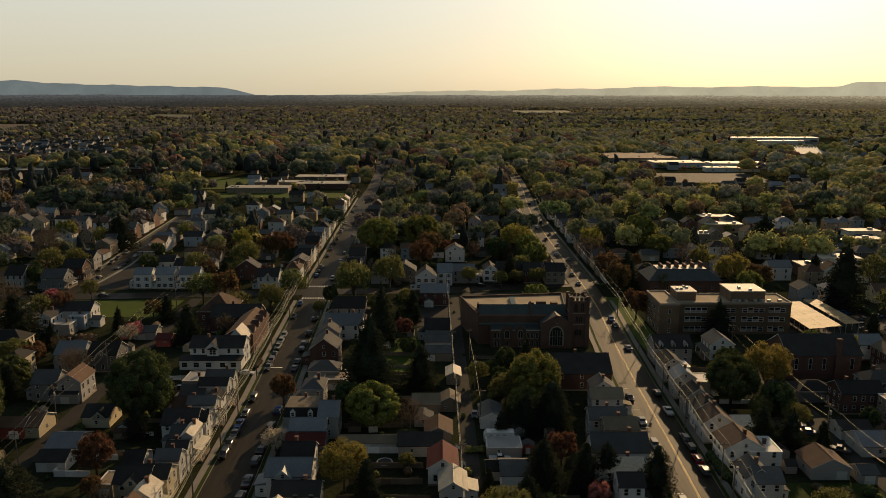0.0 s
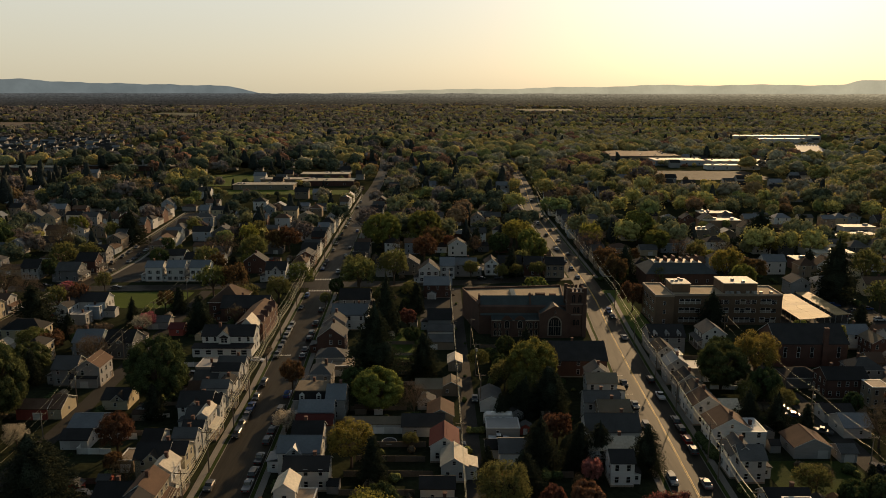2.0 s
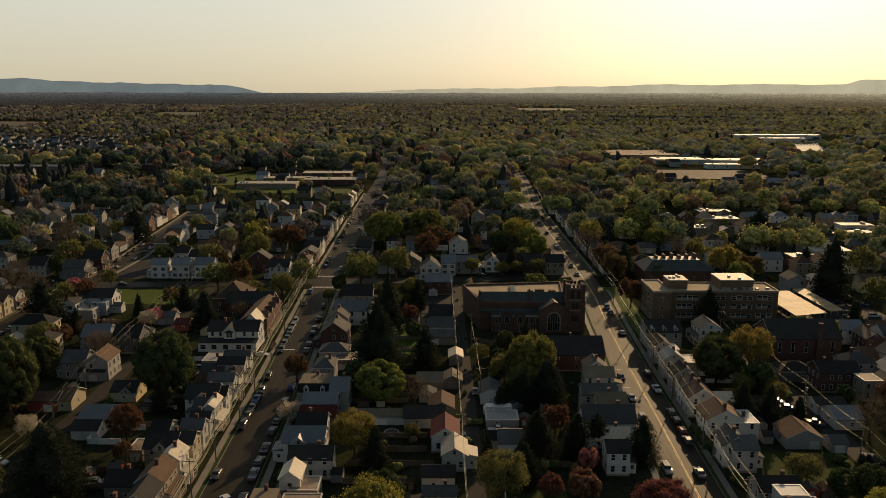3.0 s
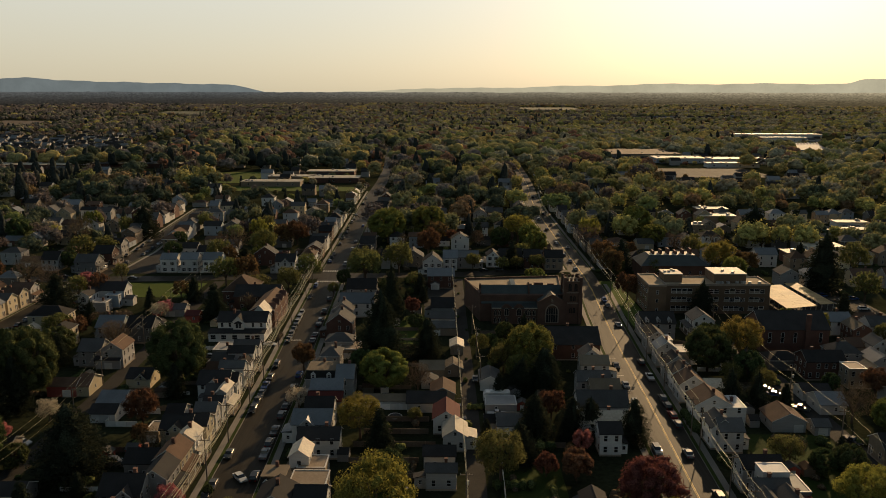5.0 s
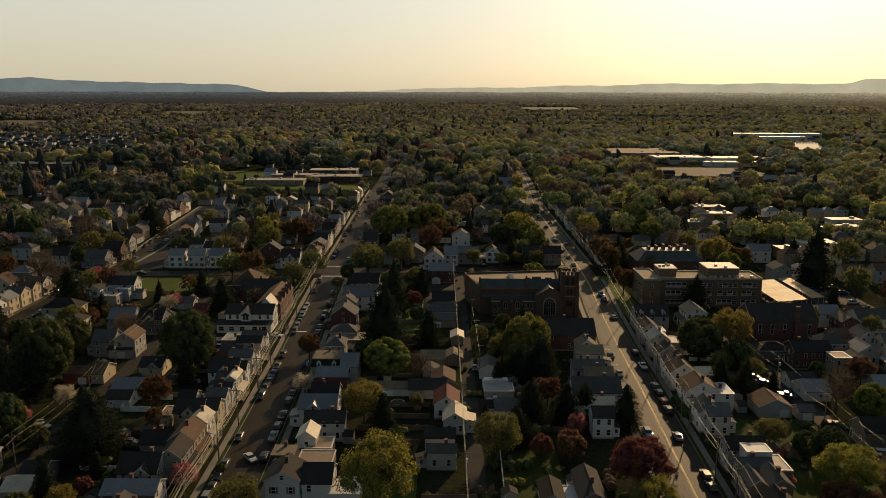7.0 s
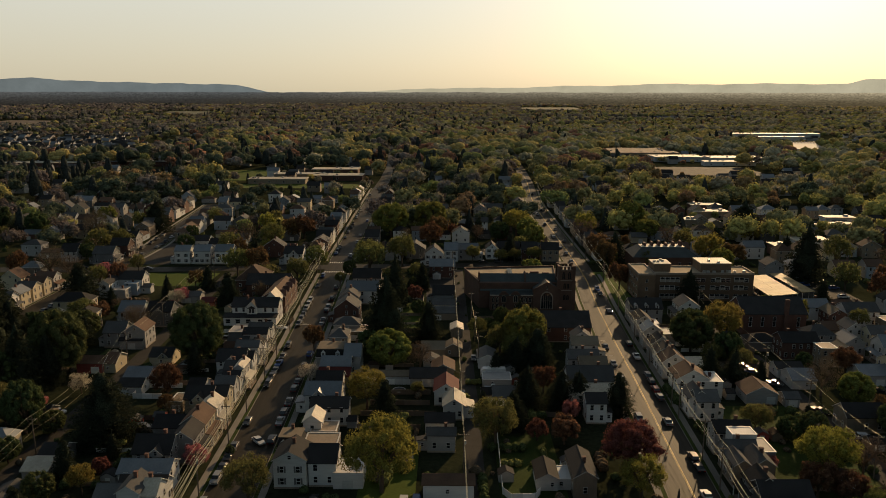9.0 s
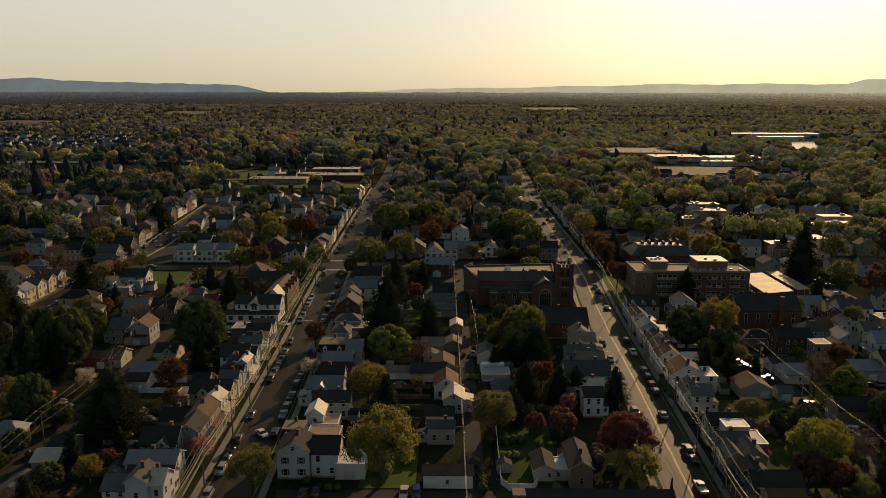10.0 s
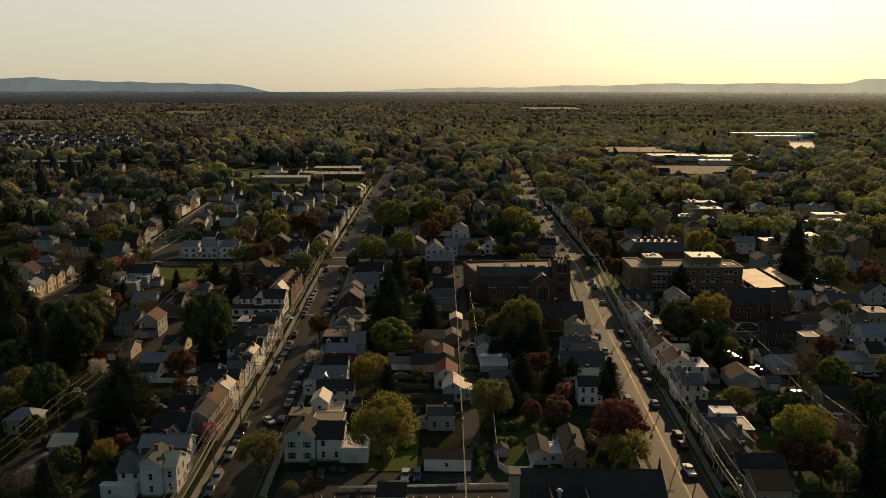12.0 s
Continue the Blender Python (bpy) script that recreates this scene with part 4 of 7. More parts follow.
# brick row and yards east of the back lane
house(111.8, 195.6, 124.0, 203.6, 6.2, 'gx', 'brick', 'black', 'w')
house(104.0, 203.8, 114.5, 211.0, 3.4, 'hip', 'dark', 'black', '')
house(121.5, 189.2, 126.8, 195.0, 6.4, 'flat', 'tan', 'metal', '')
house(127.0, 189.0, 132.2, 195.2, 5.6, 'gy', 'tan', 'tanr', '')
house(124.8, 205.5, 134.5, 213.0, 5.2, 'hip', 'grey', 'grey', 'c')
house(134.6, 199.5, 141.5, 207.5, 4.6, 'gy', 'grey', 'slate', '')
house(141.0, 211.0, 147.0, 218.0, 6, 'gy', 'white', 'grey', 'p')
house(146.2, 204.8, 152.5, 211.5, 6, 'gx', 'cream', 'grey', '')
house(139.0, 238.8, 149.0, 246.5, 5.6, 'gx', 'white', 'slate', 'c')
house(143.6, 228.0, 150.2, 236.5, 6, 'gy', 'brick', 'tanr', 'c')
house(152.0, 232.0, 164.5, 240.5, 6, 'gx', 'white', 'grey', 'c')
house(162.0, 222.5, 170.5, 230.0, 5, 'flat', 'tan', 'tanr', '')
house(142.5, 190.8, 151.5, 198.5, 6.4, 'gx', 'white', 'slate', 'p')
house(152.5, 186.5, 160.0, 194.0, 6.2, 'gx', 'white', 'black', '')
house(135.0, 214.5, 140.0, 221.0, 4.4, 'gx', 'tan', 'brown', '')
house(152.8, 244.0, 161.0, 250.5, 4.4, 'gx', 'tan', 'brown', '')


# ---- landmarks ----
def block(build, pts, z0, z1, mat=0, top=None):
    """An upright block over a plan of (x, y) corners."""
    n, k = len(build.v), len(pts)
    build.v += [(x, y, z0) for x, y in pts] + [(x, y, z1) for x, y in pts]
    for i in range(k):
        j = (i + 1) % k
        build.f.append((n + i, n + j, n + k + j, n + k + i))
        build.m.append(mat)
    build.f.append(tuple(n + k + i for i in range(k)))
    build.m.append(mat if top is None else top)
    build.f.append(tuple(n + i for i in reversed(range(k))))
    build.m.append(mat)


def arch_window(w, h, name="arched_window", lights=3, frame_mat=None):
    """A pointed window of stone tracery, its foot at the origin, facing -y."""
    bb = Build()
    rim = [(-w / 2, 0), (-w / 2, h * 0.6)]
    rim += [(-w / 2 * math.cos(a) , h * 0.6 + h * 0.4 * math.sin(a)) for a in (0.35, 0.75, 1.15)]
    rim += [(0, h)] + [(-x, z) for x, z in reversed(rim)]
    inner = [(x * 0.84, 0.12 + z * 0.92) for x, z in rim]
    k = len(rim)
    n = len(bb.v)
    bb.v += [(x, 0.05, z) for x, z in rim] + [(x, -0.12, z) for x, z in rim] + [(x, -0.12, z) for x, z in inner] + [(x, -0.02, z) for x, z in inner]
    for i in range(k):
        j = (i + 1) % k
        for s in range(3):
            bb.f.append((n + s * k + i, n + s * k + j, n + (s + 1) * k + j, n + (s + 1) * k + i))
            bb.m.append(0)
    bb.f.append(tuple(n + 3 * k + i for i in range(k)))
    bb.m.append(1)
    for i in range(1, lights):
        x = -w * 0.42 + w * 0.84 * i / lights
        bb.box(x - 0.06, -0.1, 0.1, x + 0.06, 0.0, h * 0.8, 0)
    if lights > 2:
        bb.box(-w * 0.42, -0.1, h * 0.45, w * 0.42, 0.0, h * 0.45 + 0.12, 0)
    return bb.mesh(name, [frame_mat or STONE, GLASS])


DARKBRICK = surface("dark_church_brick", (0.082, 0.046, 0.033), 0.9, scale=3, var=0.35, fine=50)
SLATE = surface("dark_slate", (0.040, 0.050, 0.051), 0.75, scale=3, var=0.3, fine=40)

church = thing("church", "dark brown brick gothic church with square tower and slate roof", "church")
bb = Build()
block(bb, [(12.5, 255.5), (45, 255.5), (47, 284), (7, 279)], -0.2, 10.6)
part("wall", bb, DARKBRICK, church)
bb = Build()
block(bb, [(12.9, 262), (45, 262), (46.6, 283.5), (7.5, 278.6)], 10.6, 10.75)
part("flat_roof", bb, GRAVEL_ROOF, church, "pale gravel flat roof")
for pa, pb in (((12.5, 255.5), (7, 279)), ((7, 279), (47, 284)), ((47, 284), (45, 262))):
    bb = Build()
    d = Vector((pb[0] - pa[0], pb[1] - pa[1], 0)).normalized()
    nx, ny = -d.y * 0.2, d.x * 0.2
    block(bb, [(pa[0] + nx, pa[1] + ny), (pb[0] + nx, pb[1] + ny), (pb[0] - nx, pb[1] - ny), (pa[0] - nx, pa[1] - ny)], 10.4, 11.5)
    part("parapet", bb, DARKBRICK, church)
bb = Build()
bb.prism([(255.0, 7.3), (255.0, 7.6), (260.6, 13.5), (264.5, 10.9), (264.5, 10.6), (260.6, 13.1)], 'x', 13.0, 45.0)
part("nave_roof", bb, SLATE, church, "dark slate nave roof")
bb = Build()
bb.prism([(255.3, 7.0), (255.3, 8.6), (257.2, 9.6), (257.2, 11.4), (259.4, 12.4), (259.4, 14.0), (261.6, 14.0), (261.6, 12.4), (264, 11.5), (264, 7.0)], 'x', 12.4, 13.1)
part("stepped_gable", bb, DARKBRICK, church)
for gx in (31.8,):
    bb = Build()
    bb.prism([(255.6, 7.0), (255.6, 9.4), (260.6, 14.6), (264, 12), (264, 7.0)], 'x', gx - 0.3, gx + 0.3)
    part("parapet_gable", bb, DARKBRICK, church)
bb = Build()
bb.box(17, 251.8, -0.2, 35, 255.6, 6.3)
for cx, hw in ((22.7, 1.9), (27.5, 1.9)):
    bb.prism([(cx - hw, 6.2), (cx - hw, 6.9), (cx - 0.6, 8.0), (cx + 0.6, 8.0), (cx + hw, 6.9), (cx + hw, 6.2)], 'y', 251.8, 252.4)
part("aisle_wall", bb, DARKBRICK, church)
bb = Build()
bb.prism([(251.7, 6.25), (251.7, 6.45), (255.6, 7.6), (255.6, 7.3)], 'x', 17, 35)
part("aisle_roof", bb, SLATE, church)
for xa, xb in ((17, 20.6), (24.7, 25.5), (29.5, 35)):
    bb = Build()
    bb.box(xa, 251.6, 6.2, xb, 252.0, 6.55)
    part("coping", bb, STONE, church)
AW = arch_window(1.2, 2.4, lights=2)
AB = arch_window(1.9, 3.2, lights=2)
for x, z in ((18.4, 3.4), (20.0, 3.4), (25.3 - 2.6, 3.4), (27.5, 3.4), (30.2, 3.4), (31.6, 3.4), (33.4, 3.4), (18.4, 0.5), (20, 0.5), (30.2, 0.5), (31.6, 0.5), (33.4, 0.5), (22.7, 0.4), (27.5, 0.4)):
    ob = new("arched_window", AB if z > 3 and x in (22.7, 27.5) else AW)
    ob.parent = church
    ob.matrix_basis = pose(x, 251.78, z)
bb = Build()
bb.prism([(34.6, -0.2), (34.6, 8.9), (40.1, 11.9), (45.6, 8.9), (45.6, -0.2)], 'y', 250.8, 259)
part("transept_wall", bb, DARKBRICK, church)
bb = Build()
for s in (-1, 1):
    bb.prism([(40.1, 11.8), (40.1, 12.1), (40.1 + s * 5.4, 9.1), (40.1 + s * 5.4, 8.8)], 'y', 251.4, 261)
part("transept_roof", bb, SLATE, church)
bb = Build()
for s in (-1, 1):
    bb.prism([(40.1, 11.9), (40.1, 12.3), (40.1 + s * 5.7, 9.2), (40.1 + s * 5.7, 8.7)], 'y', 250.6, 251.2)
part("gable_coping", bb, DARKBRICK, church)
ob = new("great_window", arch_window(5.2, 7.4, "great_window", 5))
ob.parent = church
ob.matrix_basis = pose(40.1, 250.78, 1.0)
tagged(ob, "large arched window with pale stone tracery")
ob = new("louvre", arch_window(0.8, 1.4, "louvre", 2))
ob.parent = church
ob.matrix_basis = pose(40.1, 250.76, 9.2)
tower = new("tower")
tower.parent = church
tagged(tower, "square brick tower with battlements")
bb = Build()
bb.box(45.0, 252.6, -0.2, 51.2, 259.2, 17.0)
part("shaft", bb, DARKBRICK, tower)
for cx, cy in ((45.1, 252.7), (51.1, 252.7), (45.1, 259.1), (51.1, 259.1)):
    bb = Build()
    bb.box(cx - 0.75, cy - 0.75, -0.2, cx + 0.75, cy + 0.75, 12.5)
    bb.box(cx - 0.55, cy - 0.55, 12.5, cx + 0.55, cy + 0.55, 18.6)
    part("buttress", bb, DARKBRICK, tower)
for z in (8.2, 12.3, 16.8):
    bb = Build()
    bb.box(44.85, 252.45, z, 51.35, 259.35, z + 0.3)
    part("stone_band", bb, STONE, tower)
for i in range(4):
    for fx, fy in ((46.0 + i * 1.45, 252.8), (46.0 + i * 1.45, 259.0), (45.2, 253.6 + i * 1.5), (51.0, 253.6 + i * 1.5)):
        bb = Build()
        bb.box(fx - 0.4, fy - 0.3, 17.0, fx + 0.4, fy + 0.3, 18.2)
        part("merlon", bb, DARKBRICK, tower)
TW = arch_window(1.5, 3.4, "belfry_opening", 2, DARKBRICK)
LANCET = arch_window(1.2, 2.4, "lancet", 2, DARKBRICK)
for x in (47.0, 49.3):
    ob = new("belfry_opening", TW)
    ob.parent = tower
    ob.matrix_basis = pose(x, 252.58, 12.9)
for z in (4.2, 9.0):
    for x in (47.5, 48.8):
        ob = new("lancet", LANCET)
        ob.parent = tower
        ob.matrix_basis = pose(x, 252.58, z)
for x, y, w, h in ((36.5, 266.5, 1.8, 2.2), (41.5, 267.5, 1.3, 1.6), (33, 268, 1.0, 1.3)):
    bb = Build()
    bb.box(x - w, y - 0.8, 10.7, x + w, y + 0.8, 10.7 + h)
    part("roof_unit", bb, DARKBRICK, church)
bb = Build()
for i in range(5):
    bb.prism([(262.5 + i * 3, 10.75), (262.5 + i * 3, 11.5), (263.9 + i * 3, 12.0), (265.3 + i * 3, 11.5), (265.3 + i * 3, 10.75)], 'x', 25.6, 27.4)
part("skylight", bb, ROOF['metal'], church, "ridged glass and metal skylight")

hall = house(33.0, 212.5, 51.0, 226.5, 5.6, 'gx', 'brick', 'black', "")

# school: tan brick, flat roofs at two heights
SCHOOLB = surface("tan_school_brick", (0.125, 0.082, 0.052), 0.9, scale=3, var=0.25, fine=50)
school = thing("school", "long tan brick three-storey school with flat roofs", "school")
for nm, x0, y0, x1, y1, z in (("wing", 80.8, 265.2, 88.0, 284, 12.0), ("main_block", 88.0, 266.8, 130.3, 280, 11.9)):
    bb = Build()
    bb.box(x0, y0, -0.2, x1, y1, z)
    w = part(nm, bb, SCHOOLB, school)
    bb = Build()
    bb.box(x0 + 0.4, y0 + 0.4, z, x1 - 0.4, y1 - 0.4, z + 0.05)
    part("roof_deck", bb, GRAVEL_ROOF, w)
    for q in ((x0 - .12, y0 - .12, x1 + .12, y0 + .35), (x0 - .12, y1 - .35, x1 + .12, y1 + .12), (x0 - .12, y0 + .35, x0 + .35, y1 - .35), (x1 - .35, y0 + .35, x1 + .12, y1 - .35)):
        bb = Build()
        bb.box(q[0], q[1], z - 0.25, q[2], q[3], z + 0.55)
        part("coping", bb, STONE, w)
for x0, y0, x1, y1, z in ((88.5, 271, 95.8, 279, 15.2), (108.5, 270, 121.5, 281, 15.6)):
    bb = Build()
    bb.box(x0, y0, 11.9, x1, y1, z)
    w = part("penthouse", bb, SCHOOLB, school)
    bb = Build()
    bb.box(x0 - 0.2, y0 - 0.2, z, x1 + 0.2, y1 + 0.2, z + 0.35)
    part("penthouse_roof", bb, ROOF['metal'], w)
    for i in range(4):
        bb = Build()
        cx, cy = rng.uniform(x0 + 1, x1 - 1), rng.uniform(y0 + 1, y1 - 1)
        bb.box(cx - 0.5, cy - 0.4, z + 0.3, cx + 0.5, cy + 0.4, z + 1.0)
        part("roof_vent", bb, STEEL, w)
for i in range(9):
    bb = Build()
    cx, cy = rng.uniform(90, 129), rng.uniform(268.5, 270)
    bb.box(cx - 0.6, cy - 0.5, 11.9, cx + 0.6, cy + 0.5, 12.9)
    part("roof_vent", bb, STEEL, school)
for z in (1.2, 5.0, 8.5):
    for c in (91.5, 93.6, 95.7, 97.8, 104.5, 106.6, 108.7, 113.0, 115.1, 117.2, 119.3, 123.0, 125.1, 127.2):
        put(WIN_B if rng.random() < 0.65 else WIN_W, "window", school, c, 266.8, z, 0)
    for c in (84.4,):
        put(WIN, "window", school, c, 265.2, z, 0)
    for k in range(4):
        put(WIN_W, "window", school, 80.8, 268 + k * 4, z, -90)

# older school behind it with a steep dark roof and bright flat crown
old = thing("old_school", "dark brick hall with steep slate roof and flat top", "hall")
bb = Build()
bb.box(92, 319, -0.2, 124, 337, 7.5)
part("wall", bb, DARKBRICK, old)
bb = Build()
b0, b1 = [(91.5, 318.5), (124.5, 318.5), (124.5, 337.5), (91.5, 337.5)], [(97, 325), (119, 325), (119, 333), (97, 333)]
for i in range(4):
    j = (i + 1) % 4
    bb.poly([(*b0[i], 7.5), (*b0[j], 7.5), (*b1[j], 11.4), (*b1[i], 11.4)])
bb.poly([(*p, 7.5) for p in reversed(b0)])
part("roof", bb, SLATE, old)
bb = Build()
block(bb, b1, 11.3, 11.5)
part("roof_deck", bb, ROOF['metal'], old)
for i in range(6):
    bb = Build()
    x = 99 + i * 3.6
    bb.box(x, 327, 11.5, x + 0.9, 331, 13.0 + (i % 3) * 0.5)
    part("chimney", bb, BRICKD, old)
for i in range(6):
    put(WIN, "window", old, 95 + i * 5, 319, 3.5, 0)

# long parking canopies with sunlit metal roofs
CANOPY = surface("worn_canopy_metal", (0.36, 0.26, 0.13), 0.65, 0.0, scale=2, var=0.3, fine=20, spec=0.12)


def canopy(x0, y0, x1, y1, z, tilt):
    c = thing("canopy", "long parking canopy with sunlit pale metal roof", "canopy", "canopies beside the school")
    n = 8
    for i in range(n):
        ya, yb = y0 + (y1 - y0) * i / n, y0 + (y1 - y0) * (i + 1) / n - 0.05
        rb = Build()
        rb.prism([(x0, z), (x0, z + 0.2), (x1, z + tilt + 0.2), (x1, z + tilt)], 'y', ya, yb)
        part("roof_panel", rb, CANOPY, c)
        for xx, zz in ((x0 + 0.4, z), (x1 - 0.4, z + tilt)):
            pb = Build()
            pb.box(xx - 0.09, ya + 0.1, 0, xx + 0.09, ya + 0.28, zz)
            part("post", pb, STEEL, c)


canopy(135.2, 261.5, 141.2, 294, 3.7, 0.45)
canopy(142.0, 263.5, 148.4, 297, 3.7, 0.45)
canopy(151.7, 267.5, 157.3, 301, 3.7, 0.4)

# brick hall on the back lane
gym = thing("brick_hall", "red brick church hall with tall white windows and dark roof", "hall")
bb = Build()
bb.prism([(222, -0.2), (222, 8), (229, 12.6), (236, 8), (236, -0.2)], 'x', 108.5, 132)
part("wall", bb, WALL['brick'], gym)
roof_part(gym, 108.5, 222, 132, 236, 8, 'gx', ROOF['black'], 0.66)
TALL = window_mesh(1.0, 3.6)
for i in range(5):
    put(TALL, "window", gym, 111.5 + i * 4.4, 222, 3.2, 0)
bb = Build()
bb.box(123.5, 221.2, -0.1, 125, 222.2, 13.5)
part("chimney", bb, BRICKD, gym)

# church close below the path's end: black roof, cross gables, small square turret
nearc = thing("chapel", "long black-roofed brick church with gables and turret", "church")
bb = Build()
bb.prism([(74, -0.2), (74, 6.0), (85.5, 13.0), (97, 6.0), (97, -0.2)], 'x', 15, 43.5)
part("wall", bb, DARKBRICK, nearc)
roof_part(nearc, 15, 74, 43.5, 97, 6.0, 'gx', ROOF['black'], 0.609)
for cx in (20.5, 27.5):
    bb = Build()
    bb.prism([(cx - 3, 6), (cx, 11.4), (cx + 3, 6)], 'y', 73.2, 84)
    g = part("gable_wall", bb, DARKBRICK, nearc)
    bb = Build()
    for s in (-1, 1):
        bb.prism([(cx, 11.4), (cx, 11.7), (cx + s * 3.5, 5.4), (cx + s * 3.5, 5.1)], 'y', 72.9, 84, 0, 1)
    part("gable_roof", bb, [ROOF['black'], TRIM], g)
bb = Build()
bb.box(12.6, 79.6, -0.2, 14.6, 81.8, 14.8)
part("turret", bb, STONE, nearc)
bb = Build()
bb.box(12.4, 79.4, 14.8, 14.8, 82.0, 15.3)
part("turret_cap", bb, ROOF['tanr'], nearc)
bb = Build()
bb.tube((43.3, 85.5, 13), (43.3, 85.5, 14.6), 0.35, 0.2)
bb.tube((43.3, 85.5, 14.6), (43.3, 85.5, 15.8), 0.25, 0.03)
part("finial", bb, ROOF['black'], nearc)
bb = Build()
bb.tube((22.5, 80.5, 9.5), (22.5, 80.5, 11.2), 0.5, 0.5, 10)
bb.tube((22.5, 80.5, 11.2), (22.5, 80.5, 11.6), 0.75, 0.3, 10)
part("roof_vent", bb, STEEL, nearc)


# ---- trees ----
lr = np.random.RandomState(5)


def rand_quads(centers, size, flat=0.0, long=1.0):
    """Randomly turned leaf-shaped quads round the centres."""
    n = len(centers)
    a = lr.normal(size=(n, 3))
    a[:, 2] *= (1 - flat)
    a /= np.linalg.norm(a, axis=1)[:, None]
    c = lr.normal(size=(n, 3))
    u = np.cross(a, c)
    u /= np.linalg.norm(u, axis=1)[:, None]
    s = size * lr.uniform(0.6, 1.35, n)
    a, u = a * (s * long)[:, None], u * s[:, None]
    return np.stack([centers - a - u * 0.55, centers + a * 0.2 - u, centers + a + u * 0.5, centers - a * 0.2 + u], axis=1)


def shell_quads(centers, normals, size, jitter=0.6):
    """Quads that lie roughly along the crown's surface."""
    n = len(centers)
    a = normals + jitter * lr.normal(size=(n, 3)) * 0.6
    a /= np.linalg.norm(a, axis=1)[:, None]
    u = np.cross(a, lr.normal(size=(n, 3)))
    u /= np.linalg.norm(u, axis=1)[:, None]
    v = np.cross(a, u)
    s = (size * lr.uniform(0.6, 1.35, n))[:, None]
    u, v = u * s, v * s
    return np.stack([centers - u - v * 0.6, centers + u * 0.4 - v, centers + u + v * 0.6, centers - u * 0.4 + v], axis=1)


def lobes_of(seed, count, spread, swell, low=-0.36):
    """Centres and radii of the billows of a crown, wound round a dome."""
    rs = np.random.RandomState(int(seed * 10) % 100000)
    i = np.arange(count)
    z = 0.92 - (0.92 - low) * (i + 0.5) / count + rs.uniform(-0.08, 0.08, count)
    a = i * 2.4 + rs.uniform(-0.5, 0.5, count)
    flat = np.sqrt(np.maximum(0.05, 1 - z * z))
    c = np.stack([np.cos(a) * flat, np.sin(a) * flat, z], 1) * (spread * rs.uniform(*((0.93, 1.05) if swell < 0.2 else (0.78, 1.1)), count))[:, None]
    sway = 0.08 if swell < 0.2 else 0.2
    c = c * np.array([1 + sway * noise.noise(Vector(q) * 1.6 + Vector((seed, seed * 0.3, 2.0))) for q in c])[:, None]
    return c, swell * rs.uniform(0.8, 1.22, count)


def crown_points(n, seed, count=16, spread=0.62, swell=0.4, thick=0.2, low=-0.5):
    """Points in the outer layer of a crown of billows, with the way out at each."""
    c, r = lobes_of(seed, count, spread, swell, low)
    d = lr.normal(size=(5 * n, 3))
    d /= np.linalg.norm(d, axis=1)[:, None]
    k = lr.choice(count, 5 * n, p=r ** 2 / (r ** 2).sum())
    p = c[k] + d * (r[k] * (1.06 - thick * lr.uniform(0, 1, 5 * n) ** 1.5))[:, None]
    inside = (np.linalg.norm(p[:, None, :] - c[None], axis=2) < 0.8 * r[None])
    inside[np.arange(5 * n), k] = False
    keep = np.nonzero(~inside.any(axis=1))[0][:n]
    p, d = p[keep], d[keep]
    p[:, 2] = np.maximum(0.55 + p[:, 2] * 0.45, 0.1)
    return p, d


def crown_core(seed, count, spread, swell, share, level, low=-0.5):
    """The shaded inside of the same crown: a smaller rounded mass in each billow."""
    c, r = lobes_of(seed, count, spread, swell, low)
    v, f = lumpy(level, seed, 0.25)
    V = c[:, None, :] + v[None] * (r * share)[:, None, None]
    V[:, :, 2] = 0.55 + V[:, :, 2] * 0.45
    F = (f[None] + (np.arange(count) * len(v))[:, None, None]).reshape(-1, 3)
    return V.reshape(-1, 3), F


def conifer_points(n, boughs=150):
    """Points along drooping boughs in ragged tiers, longer below, uneven round the trunk."""
    z = 0.05 + 0.92 * (1 - lr.uniform(0, 1, boughs) ** 0.55)
    z = 0.6 * z + 0.4 * np.round(z * 13) / 13
    a = lr.uniform(0, 2 * np.pi, boughs)
    side = 0.86 + 0.14 * np.sin(a * 2 + lr.uniform(0, 6))
    L = np.minimum((1.03 - z) ** 0.62 * 1.1, 1.0) * side * lr.uniform(0.62, 1.08, boughs)
    k = lr.randint(0, boughs, n)
    t = lr.uniform(0.03, 1, n) ** 0.6
    wide = lr.normal(0, 0.08, n) * (0.5 + t)
    aa = a[k] + wide / np.maximum(0.15, L[k] * t)
    r = L[k] * t
    return np.stack([np.cos(aa) * r, np.sin(aa) * r, z[k] - 0.06 * t * t + lr.normal(0, 0.010, n)], 1)


def fir(level, seed):
    """A ragged broad cone of boughs."""
    v, f = lumpy(level, seed, 0.36)
    up = np.clip(0.5 + 0.5 * v[:, 2], 0, 1)
    k = (1.12 - up) ** 0.75 / np.maximum(0.35, np.sqrt(np.maximum(0.02, 1 - np.clip(v[:, 2], -0.95, 0.95) ** 2)))
    v[:, :2] *= k[:, None] * (1 + 0.18 * np.sin(up * 34 + seed))[:, None]
    return v, f


def flatter(q, k):
    """Leaf quads pressed in height, for crowns that are stretched upwards."""
    c = q.mean(axis=1, keepdims=True)
    return c + (q - c) * np.array([1, 1, k])


